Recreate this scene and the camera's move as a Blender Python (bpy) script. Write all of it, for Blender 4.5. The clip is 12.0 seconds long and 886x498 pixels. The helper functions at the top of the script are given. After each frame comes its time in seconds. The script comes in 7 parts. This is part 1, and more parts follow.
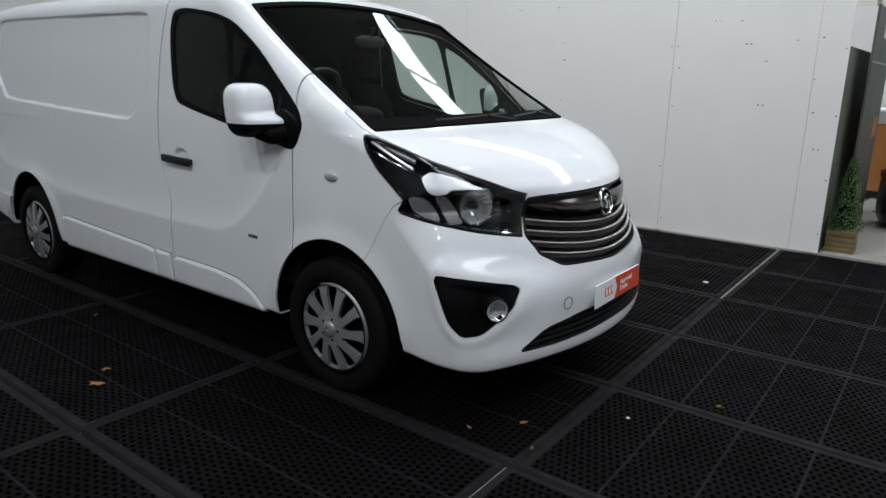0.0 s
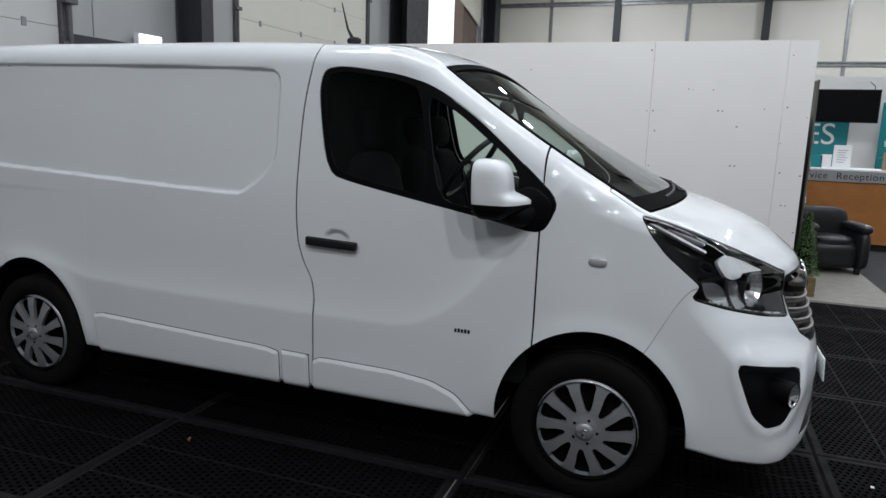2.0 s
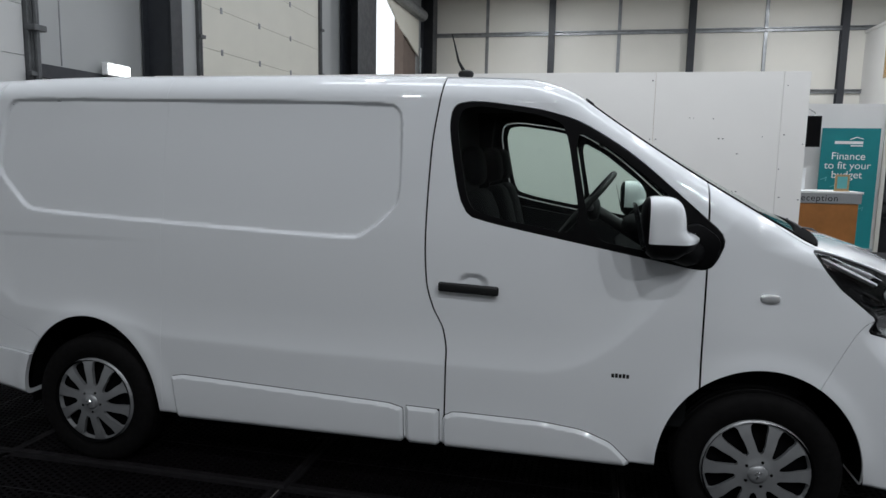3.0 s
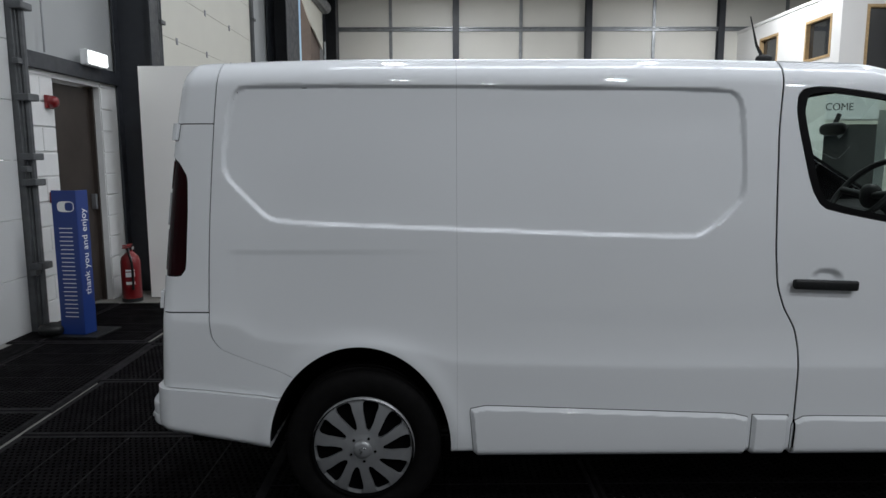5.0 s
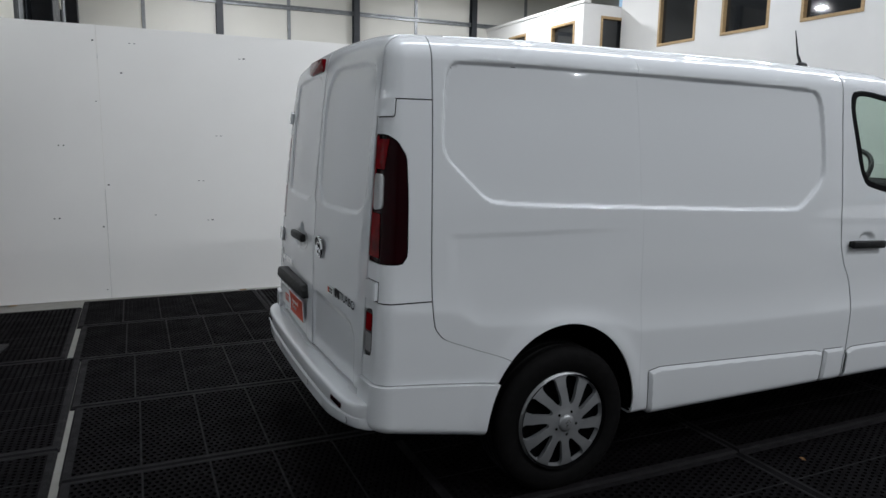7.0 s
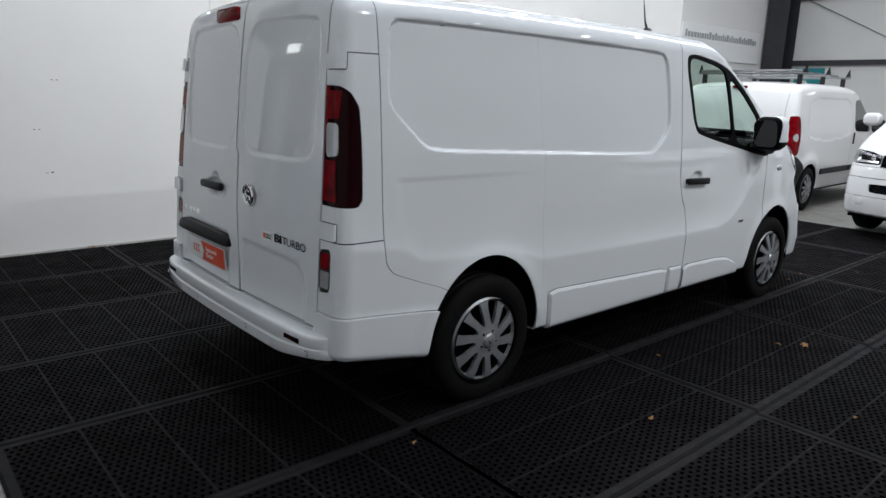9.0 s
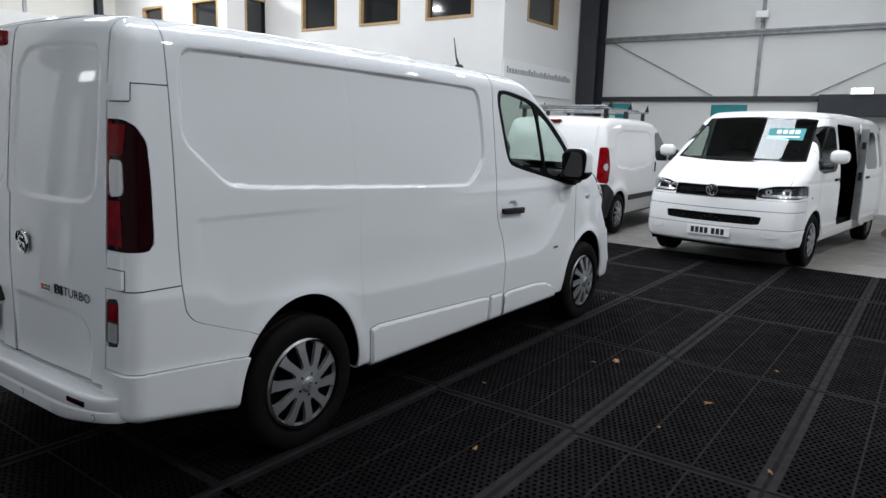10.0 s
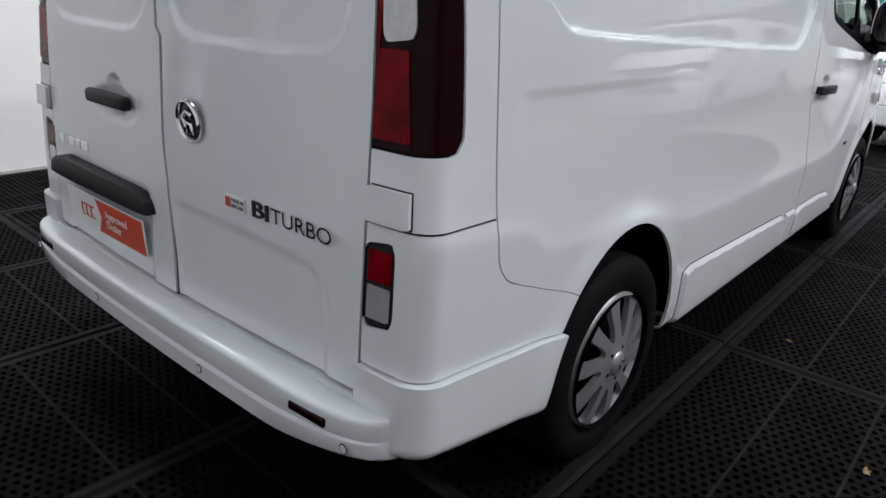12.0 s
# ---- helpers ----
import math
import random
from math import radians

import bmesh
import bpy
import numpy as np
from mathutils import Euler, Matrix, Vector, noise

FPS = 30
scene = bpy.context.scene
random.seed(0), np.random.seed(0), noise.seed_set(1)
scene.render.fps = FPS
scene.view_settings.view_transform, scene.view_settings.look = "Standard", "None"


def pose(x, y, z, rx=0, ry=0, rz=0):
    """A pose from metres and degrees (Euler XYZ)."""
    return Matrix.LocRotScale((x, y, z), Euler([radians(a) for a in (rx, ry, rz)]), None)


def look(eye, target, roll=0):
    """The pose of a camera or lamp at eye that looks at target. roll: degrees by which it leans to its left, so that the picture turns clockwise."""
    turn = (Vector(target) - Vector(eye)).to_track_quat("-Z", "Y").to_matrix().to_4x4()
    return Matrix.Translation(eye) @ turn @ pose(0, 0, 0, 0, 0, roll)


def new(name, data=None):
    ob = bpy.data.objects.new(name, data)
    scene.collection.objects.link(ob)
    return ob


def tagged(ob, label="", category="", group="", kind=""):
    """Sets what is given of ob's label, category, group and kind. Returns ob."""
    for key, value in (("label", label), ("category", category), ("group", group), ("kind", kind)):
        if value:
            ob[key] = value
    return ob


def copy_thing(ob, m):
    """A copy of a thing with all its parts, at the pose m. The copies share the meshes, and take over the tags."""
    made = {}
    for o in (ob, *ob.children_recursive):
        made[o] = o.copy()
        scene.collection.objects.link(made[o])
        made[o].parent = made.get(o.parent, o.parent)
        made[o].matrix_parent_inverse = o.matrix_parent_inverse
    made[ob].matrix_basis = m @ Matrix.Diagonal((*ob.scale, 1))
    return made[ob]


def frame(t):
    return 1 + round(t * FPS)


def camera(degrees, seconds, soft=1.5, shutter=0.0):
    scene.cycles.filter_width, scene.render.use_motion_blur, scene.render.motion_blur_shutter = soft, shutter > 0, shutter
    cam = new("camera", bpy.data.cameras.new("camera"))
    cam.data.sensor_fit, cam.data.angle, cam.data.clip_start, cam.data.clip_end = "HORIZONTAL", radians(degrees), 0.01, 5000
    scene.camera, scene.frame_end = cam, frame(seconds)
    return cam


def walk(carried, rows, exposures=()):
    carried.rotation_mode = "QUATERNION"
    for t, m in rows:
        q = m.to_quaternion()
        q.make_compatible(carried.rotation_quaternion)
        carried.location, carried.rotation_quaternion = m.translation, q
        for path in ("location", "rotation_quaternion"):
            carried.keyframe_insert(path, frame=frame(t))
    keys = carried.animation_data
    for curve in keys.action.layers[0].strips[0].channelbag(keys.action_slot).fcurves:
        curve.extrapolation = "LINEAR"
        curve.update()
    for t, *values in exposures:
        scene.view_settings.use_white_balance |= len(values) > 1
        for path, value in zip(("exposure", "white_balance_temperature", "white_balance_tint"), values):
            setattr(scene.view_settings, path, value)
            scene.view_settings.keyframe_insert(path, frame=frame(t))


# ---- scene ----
cam = camera(66.4, 12.0)
PATH = [
    (0, (-0.097, -0.003, 1.47), (-1.263, 1.545, 0.976), 1.1),
    (0.5, (-0.531, -0.16, 1.463), (-1.469, 1.52, 0.918), 1.5),
    (1, (-1.014, -0.371, 1.473), (-1.822, 1.404, 1.029), 1.7),
    (1.5, (-1.495, -0.547, 1.496), (-2.241, 1.261, 1.082), 2.1),
    (2, (-2.0, -0.639, 1.534), (-2.659, 1.217, 1.185), 2.0),
    (2.5, (-2.48, -0.738, 1.546), (-3.001, 1.172, 1.261), 1.8),
    (3, (-3.013, -0.742, 1.553), (-3.434, 1.195, 1.287), 1.1),
    (3.5, (-3.555, -0.777, 1.542), (-3.886, 1.18, 1.298), 1.0),
    (3.7, (-3.778, -0.792, 1.545), (-4.053, 1.173, 1.292), 1.1),
    (5.3, (-5.393, -0.56, 1.508), (-5.289, 1.418, 1.237), -0.4),
    (5.5, (-5.601, -0.525, 1.502), (-5.415, 1.448, 1.234), -0.4),
    (6, (-6.088, -0.46, 1.513), (-5.604, 1.461, 1.237), -0.1),
    (6.2, (-6.298, -0.414, 1.498), (-5.736, 1.486, 1.226), -0.3),
    (6.5, (-6.565, -0.292, 1.505), (-5.884, 1.564, 1.205), 0.3),
    (6.7, (-6.762, -0.26, 1.495), (-6.026, 1.575, 1.189), 0.7),
    (8.3, (-7.722, -0.132, 1.513), (-6.617, 1.497, 1.158), 0.6),
    (8.5, (-7.735, -0.145, 1.503), (-6.615, 1.471, 1.138), 0.8),
    (9, (-7.672, -0.189, 1.503), (-6.396, 1.285, 1.057), 1.8),
    (9.5, (-7.585, -0.251, 1.513), (-6.107, 1.038, 1.119), 1.6),
    (10, (-7.513, -0.235, 1.515), (-5.918, 0.922, 1.173), 1.8),
    (10.3, (-7.465, -0.170, 1.505), (-5.858, 0.972, 1.163), 2.3),
    (10.5, (-7.427, -0.049, 1.492), (-5.84, 1.12, 1.153), 2.9),
    (11, (-7.383, 0.321, 1.415), (-5.917, 1.603, 0.961), 2.0),
    (11.5, (-7.293, 0.779, 1.375), (-5.865, 2.052, 0.791), 2.0),
    (12, (-7.12, 1.306, 1.321), (-5.694, 2.521, 0.621), 3.0),
]
EXPOSURE = [(0, -0.31), (0.5, -0.20), (1, -0.22), (2.5, -0.40), (3.5, -0.45), (6, -0.25), (8.5, 0.05), (9.5, 0.17), (10.5, 0.12), (11, 0.24), (12, 0.50)]
walk(cam, [(t, look(eye, target, roll)) for t, eye, target, roll in PATH], EXPOSURE)
# ---- world and light ----
world = bpy.data.worlds.new("overcast_sky")
scene.world = world
world.use_nodes = True
wn = world.node_tree
sky = wn.nodes.new("ShaderNodeTexSky")
sky.sky_type = "NISHITA"
sky.sun_disc = False
sky.sun_elevation = radians(35)
sky.sun_rotation = radians(200)
wn.links.new(sky.outputs["Color"], wn.nodes["Background"].inputs["Color"])
wn.nodes["Background"].inputs["Strength"].default_value = 0.12
sun = new("sun", bpy.data.lights.new("sun", "SUN"))
sun.data.energy, sun.data.angle, sun.data.color = 0.8, radians(15), (1.0, 0.97, 0.93)
sun.matrix_world = look((0, 0, 30), (8, 6, 0))

ROOF_Z = 7.4
SKYLIGHTS = [(2.8, 1.0), (10.8, 1.3)]      # middle and width; they run across the hall
SKY_X = (-6.6, 9.4)


def sky_panel(x, y, sx, sy, watts, z=ROOF_Z + 0.06):
    """Daylight that comes in through a roof light."""
    lamp = new("skylight_daylight", bpy.data.lights.new("skylight_daylight", "AREA"))
    lamp.data.shape, lamp.data.size, lamp.data.size_y, lamp.data.energy = "RECTANGLE", sx, sy, watts
    lamp.data.color = (0.885, 0.94, 1.02)
    lamp.matrix_world = pose(x, y, z)
    return lamp



def high_bay(x, y, watts=80, z=6.7):
    """A round light under the roof; no lamp body, and some only add fill."""
    lamp = new("high_bay_fill", bpy.data.lights.new("high_bay_fill", "AREA"))
    lamp.data.shape, lamp.data.size, lamp.data.energy, lamp.data.color = "DISK", 0.28, watts, (0.935, 0.972, 1.02)
    lamp.matrix_world = pose(x, y, z - 0.02)


# Unseen lamps; many stand only to brighten van, boards and the far hall.
for hx, hy, hw in ((-5.6, 4.2, 88), (-2.6, 4.6, 130), (0.4, 4.6, 70), (3.2, 1.0, 25), (3.2, 6.6, 70), (-2.6, 14.6, 80), (3.2, 14.6, 80),
                   (-4.5, 18.0, 260), (3.0, 18.0, 260),
                   (-5.6, -2.6, 26), (-2.6, -2.6, 120), (0.6, -2.6, 135), (4.0, -2.6, 55), (-4.2, -5.8, 140), (1.2, -5.8, 230)):
    high_bay(hx, hy, hw)
# ---- small tools ----
def chaikin(pts, n=3, k=0.25):
    """Rounds the corners of a closed outline."""
    p = np.array(pts, float)
    for _ in range(n):
        q = np.roll(p, -1, 0)
        p = np.stack([p * (1 - k) + q * k, p * k + q * (1 - k)], 1).reshape(-1, 2)
    return p


def inside(pts, x, y):
    """Signed distance to a closed outline, positive inside."""
    p = np.asarray(pts, float)
    q = np.roll(p, -1, 0)
    x, y = np.broadcast_arrays(np.asarray(x, float), np.asarray(y, float))
    best = np.full(x.shape, 1e9)
    odd = np.zeros(x.shape, bool)
    for (ax, ay), (bx, by) in zip(p, q):
        ex, ey = bx - ax, by - ay
        t = np.clip(((x - ax) * ex + (y - ay) * ey) / (ex * ex + ey * ey + 1e-12), 0, 1)
        best = np.minimum(best, (x - ax - t * ex) ** 2 + (y - ay - t * ey) ** 2)
        if abs(ey) > 1e-12:
            odd ^= ((ay > y) != (by > y)) & (x < ax + ex * (y - ay) / ey)
    d = np.sqrt(best)
    return np.where(odd, d, -d)


def curve(xs, ys):
    """A smooth monotone curve through the given stations."""
    xs, ys = np.array(xs, float), np.array(ys, float)
    h, d = np.diff(xs), np.diff(ys) / np.diff(xs)
    m = np.zeros(len(xs))
    m[0], m[-1] = d[0], d[-1]
    for i in range(1, len(xs) - 1):
        if d[i - 1] * d[i] > 0:
            w1, w2 = 2 * h[i] + h[i - 1], h[i] + 2 * h[i - 1]
            m[i] = (w1 + w2) / (w1 / d[i - 1] + w2 / d[i])

    def f(x):
        x = np.asarray(x, float)
        xc = np.clip(x, xs[0], xs[-1])
        i = np.clip(np.searchsorted(xs, xc) - 1, 0, len(h) - 1)
        t = (xc - xs[i]) / h[i]
        v = ((1 + 2 * t) * (1 - t) ** 2 * ys[i] + t * (1 - t) ** 2 * h[i] * m[i] + t * t * (3 - 2 * t) * ys[i + 1]
             + t * t * (t - 1) * h[i] * m[i + 1])
        return v + np.where(x < xs[0], (x - xs[0]) * m[0], 0) + np.where(x > xs[-1], (x - xs[-1]) * m[-1], 0)

    return f


def step(a, b, x):
    t = np.clip((np.asarray(x, float) - a) / (b - a), 0, 1)
    return t * t * (3 - 2 * t)


def meet(a, b, r):
    """Intersection of two solids with an edge rounded to the radius r."""
    return np.minimum(np.maximum(a, b), -r) + np.sqrt(np.maximum(a + r, 0) ** 2 + np.maximum(b + r, 0) ** 2)


class Skin:
    """A triangle skin with its own normals."""

    def __init__(self, V, N, T):
        self.V, self.N, self.T = V, N, T

    def cut(self, f, gap=0.0):
        """The part of the skin where f > gap / 2."""
        V, N, T = self.V, self.N, self.T
        if len(T) == 0:
            return Skin(V, N, T)
        s = f(V) - gap / 2
        pos = s > 0
        k = pos[T].sum(1)
        keep = [T[k == 3]]
        mix = T[(k == 1) | (k == 2)]
        if len(mix):
            e = np.concatenate([mix[:, [0, 1]], mix[:, [1, 2]], mix[:, [2, 0]]])
            e = np.sort(e[pos[e[:, 0]] != pos[e[:, 1]]], 1)
            key = np.unique(e[:, 0].astype(np.int64) * len(V) + e[:, 1])
            a, b = key // len(V), key % len(V)
            lo, hi = np.zeros(len(a)), np.ones(len(a))
            for _ in range(12):
                mid = (lo + hi) / 2
                same = (f(V[a] + (V[b] - V[a]) * mid[:, None]) - gap / 2 > 0) == pos[a]
                lo, hi = np.where(same, mid, lo), np.where(same, hi, mid)
            t = ((lo + hi) / 2)[:, None]
            n0 = len(V)
            V = np.concatenate([V, V[a] + (V[b] - V[a]) * t])
            nn = N[a] + (N[b] - N[a]) * t
            N = np.concatenate([N, nn / np.linalg.norm(nn, axis=1, keepdims=True)])

            def at(p, q):
                lo_, hi_ = np.minimum(p, q), np.maximum(p, q)
                return n0 + np.searchsorted(key, lo_.astype(np.int64) * n0 + hi_)

            for lone in (True, False):
                sel = mix[pos[mix].sum(1) == (1 if lone else 2)]
                if not len(sel):
                    continue
                j = np.argmax(pos[sel] == lone, 1)
                r = np.arange(len(sel))
                p, q, w = sel[r, j], sel[r, (j + 1) % 3], sel[r, (j + 2) % 3]
                if lone:
                    keep.append(np.stack([p, at(p, q), at(p, w)], 1))
                else:
                    keep.append(np.stack([at(p, q), q, w], 1))
                    keep.append(np.stack([at(p, q), w, at(p, w)], 1))
        return Skin(V, N, np.concatenate(keep)).tidy()

    def tidy(self):
        used, inv = np.unique(self.T, return_inverse=True)
        T = inv.reshape(-1, 3)
        T = T[(T[:, 0] != T[:, 1]) & (T[:, 1] != T[:, 2]) & (T[:, 0] != T[:, 2])]
        return Skin(self.V[used], self.N[used], T)

    def split(self, f, gap=0.005):
        return self.cut(f, gap), self.cut(lambda p: -f(p), gap)

    def mirror(self):
        m = np.array([1, -1, 1.0])
        return Skin(self.V * m, self.N * m, self.T[:, ::-1])

    def plus(self, other):
        return Skin(np.concatenate([self.V, other.V]), np.concatenate([self.N, other.N]), np.concatenate([self.T, other.T + len(self.V)]))

    def both(self):
        return self.plus(self.mirror())

    def sunk(self, d):
        return Skin(self.V - self.N * d, self.N, self.T)

    def fine(self):
        """The same skin with every triangle in four."""
        V, N, T = self.V, self.N, self.T
        e = np.sort(np.concatenate([T[:, [0, 1]], T[:, [1, 2]], T[:, [2, 0]]]), 1)
        u, inv = np.unique(e, axis=0, return_inverse=True)
        m = (len(V) + inv.reshape(3, -1)).T
        nn = N[u[:, 0]] + N[u[:, 1]]
        nn /= np.linalg.norm(nn, axis=1, keepdims=True) + 1e-9
        return Skin(np.concatenate([V, (V[u[:, 0]] + V[u[:, 1]]) / 2]), np.concatenate([N, nn]),
                    np.concatenate([np.stack([T[:, 0], m[:, 0], m[:, 2]], 1), np.stack([m[:, 0], T[:, 1], m[:, 1]], 1),
                                    np.stack([m[:, 2], m[:, 1], T[:, 2]], 1), m]))

    def raised(self, height):
        """The skin lifted by a height that is given for every point."""
        V, N, d = self.V, self.N, 0.001
        g = np.stack([(height(V + o) - height(V - o)) / (2 * d) for o in np.eye(3) * d], 1)
        g -= N * (g * N).sum(1, keepdims=True)
        nn = N - g
        return Skin(V + N * height(V)[:, None], nn / np.linalg.norm(nn, axis=1, keepdims=True), self.T)

    def rim(self, depth):
        """The skin with its open edges turned inwards by depth."""
        T, V, N = self.T, self.V, self.N
        e = np.concatenate([T[:, [0, 1]], T[:, [1, 2]], T[:, [2, 0]]])
        k = np.sort(e, 1)
        key = k[:, 0].astype(np.int64) * len(V) + k[:, 1]
        _, first, count = np.unique(key, return_index=True, return_counts=True)
        e = e[first[count == 1]]
        e = e[~((np.abs(V[e[:, 0], 1]) < 1e-4) & (np.abs(V[e[:, 1], 1]) < 1e-4))]
        if not len(e):
            return self
        a, b = V[e[:, 0]], V[e[:, 1]]
        na, nb = N[e[:, 0]], N[e[:, 1]]
        out = np.cross(b - a, na)
        out /= np.linalg.norm(out, axis=1, keepdims=True) + 1e-9
        n = len(e)
        base = len(V)
        Vn = np.concatenate([V, a, b, b - nb * depth, a - na * depth])
        Nn = np.concatenate([N, out, out, out, out])
        i = base + np.arange(n)
        Tn = np.concatenate([T, np.stack([i + n, i, i + 2 * n], 1), np.stack([i, i + 3 * n, i + 2 * n], 1)])
        return Skin(Vn, Nn, Tn)

    def mesh(self, name, material):
        me = bpy.data.meshes.new(name)
        me.vertices.add(len(self.V))
        me.vertices.foreach_set("co", self.V.astype(np.float32).ravel())
        me.loops.add(3 * len(self.T))
        me.loops.foreach_set("vertex_index", self.T.astype(np.int32).ravel())
        me.polygons.add(len(self.T))
        me.polygons.foreach_set("loop_start", np.arange(0, 3 * len(self.T), 3, dtype=np.int32))
        me.polygons.foreach_set("use_smooth", np.ones(len(self.T), bool))
        me.update()
        me.normals_split_custom_set_from_vertices(self.N.astype(np.float32))
        me.materials.append(material)
        return me


def shell(F, lo, hi, h):
    """The skin of the solid F < 0 on the side y <= 0."""
    ax = [np.arange(lo[i], hi[i] + h, h) for i in range(3)]
    G = F(ax[0][:, None, None], ax[1][None, :, None], ax[2][None, None, :])
    ins = G < 0
    corner = [(i, j, k) for i in (0, 1) for j in (0, 1) for k in (0, 1)]
    n = [len(a) for a in ax]
    cut = lambda A, c: A[c[0]:n[0] - 1 + c[0], c[1]:n[1] - 1 + c[1], c[2]:n[2] - 1 + c[2]]
    cnt = sum(cut(ins, c).astype(np.int8) for c in corner)
    cells = np.argwhere((cnt > 0) & (cnt < 8))
    num = np.full(cnt.shape, -1, np.int64)
    num[tuple(cells.T)] = np.arange(len(cells))
    acc, wgt = np.zeros((len(cells), 3)), np.zeros(len(cells))
    for i, c in enumerate(corner):
        for axis in range(3):
            if c[axis]:
                continue
            d = list(c)
            d[axis] = 1
            ga, gb = G[tuple((cells + c).T)], G[tuple((cells + d).T)]
            ok = (ga < 0) != (gb < 0)
            t = np.where(ok, ga / np.where(ga == gb, 1, ga - gb), 0)
            p = cells + np.array(c, float)
            p[:, axis] += t
            acc += np.where(ok[:, None], p, 0)
            wgt += ok
    V = np.array(lo) + acc / wgt[:, None] * h
    quads = []
    for axis in range(3):
        a, b = [(1, 2), (2, 0), (0, 1)][axis]
        sl0, sl1 = [slice(None)] * 3, [slice(None)] * 3
        sl0[axis], sl1[axis] = slice(0, -1), slice(1, None)
        e0, e1 = ins[tuple(sl0)], ins[tuple(sl1)]
        for flip in (False, True):
            idx = np.argwhere((e1 & ~e0) if flip else (e0 & ~e1))
            idx = idx[(idx[:, a] > 0) & (idx[:, b] > 0) & (idx[:, a] < n[a] - 1) & (idx[:, b] < n[b] - 1)]
            q = []
            for da, db in ((0, 0), (1, 0), (1, 1), (0, 1)):
                c = idx.copy()
                c[:, a] -= 1 - da
                c[:, b] -= 1 - db
                q.append(num[tuple(c.T)])
            q = np.stack(q, 1)
            quads.append(q[:, ::-1] if flip else q)
    Q = np.concatenate(quads)
    Q = Q[(Q >= 0).all(1)]

    def grad(P):
        g = np.zeros_like(P)
        for i in range(3):
            d = np.zeros(3)
            d[i] = 0.002
            A, B = P + d, P - d
            g[:, i] = (F(A[:, 0], A[:, 1], A[:, 2]) - F(B[:, 0], B[:, 1], B[:, 2])) / 0.004
        return g

    for _ in range(3):
        g = grad(V)
        V = V - g * np.clip(F(V[:, 0], V[:, 1], V[:, 2]), -h, h)[:, None] / np.maximum((g * g).sum(1), 0.05)[:, None]
    N = grad(V)
    N /= np.linalg.norm(N, axis=1, keepdims=True) + 1e-9
    T = np.concatenate([Q[:, [0, 1, 2]], Q[:, [0, 2, 3]]])
    return Skin(V, N, T).cut(lambda p: -p[:, 1])


def thing(name, label, category, m=None, group="", kind=""):
    """An Empty at the base of a thing that has parts."""
    ob = new(name)
    ob.empty_display_size = 0.1
    if m is not None:
        ob.matrix_world = m
    return tagged(ob, label, category, group, kind)


def piece(name, me, parent, label="", m=None):
    ob = new(name, me)
    ob.parent = parent
    if m is not None:
        ob.matrix_basis = m
    return tagged(ob, label) if label else ob


def part(name, bm, material, parent, label="", m=None, smooth=None):
    return piece(name, to_mesh(name, bm, material, smooth), parent, label, m)


def to_mesh(name, bm, material, smooth=None):
    bmesh.ops.recalc_face_normals(bm, faces=bm.faces)
    me = bpy.data.meshes.new(name)
    bm.to_mesh(me)
    bm.free()
    me.materials.append(material)
    if smooth is not None:
        me.polygons.foreach_set("use_smooth", np.ones(len(me.polygons), bool))
        if smooth:
            me.set_sharp_from_angle(angle=radians(smooth))
    return me


def solo(name, bm, material, label, category, m=None, group="", kind="", smooth=None):
    ob = new(name, to_mesh(name, bm, material, smooth))
    if m is not None:
        ob.matrix_world = m
    return tagged(ob, label, category, group, kind)


def box(x0, x1, y0, y1, z0, z1, bevel=0.0, seg=2, bm=None):
    b = bmesh.new()
    bmesh.ops.create_cube(b, size=1)
    for v in b.verts:
        v.co = (x0 + (v.co.x + 0.5) * (x1 - x0), y0 + (v.co.y + 0.5) * (y1 - y0), z0 + (v.co.z + 0.5) * (z1 - z0))
    if bevel:
        bmesh.ops.bevel(b, geom=b.edges[:] + b.verts[:], offset=bevel, segments=seg, affect="EDGES", profile=0.5)
    return merge(bm, b)


def merge(bm, b, m=None):
    """Adds the mesh b, moved by m, to bm."""
    if m is not None:
        bmesh.ops.transform(b, matrix=m, verts=b.verts)
    if bm is None:
        return b
    me = bpy.data.meshes.new("t")
    b.to_mesh(me)
    b.free()
    bm.from_mesh(me)
    bpy.data.meshes.remove(me)
    return bm


def prism(pts, a, b, axis="y", bevel=0.0, bm=None):
    """An outline drawn in the plane across the axis, drawn out from a to b."""
    def co(p, t):
        return {"x": (t, p[0], p[1]), "y": (p[0], t, p[1]), "z": (p[0], p[1], t)}[axis]
    q = bmesh.new()
    lo = [q.verts.new(co(p, a)) for p in pts]
    hi = [q.verts.new(co(p, b)) for p in pts]
    q.faces.new(lo)
    q.faces.new(hi[::-1])
    for i in range(len(pts)):
        j = (i + 1) % len(pts)
        q.faces.new((lo[j], lo[i], hi[i], hi[j]))
    bmesh.ops.recalc_face_normals(q, faces=q.faces)
    if bevel:
        bmesh.ops.bevel(q, geom=q.edges[:], offset=bevel, segments=2, affect="EDGES", profile=0.5)
    return merge(bm, q)


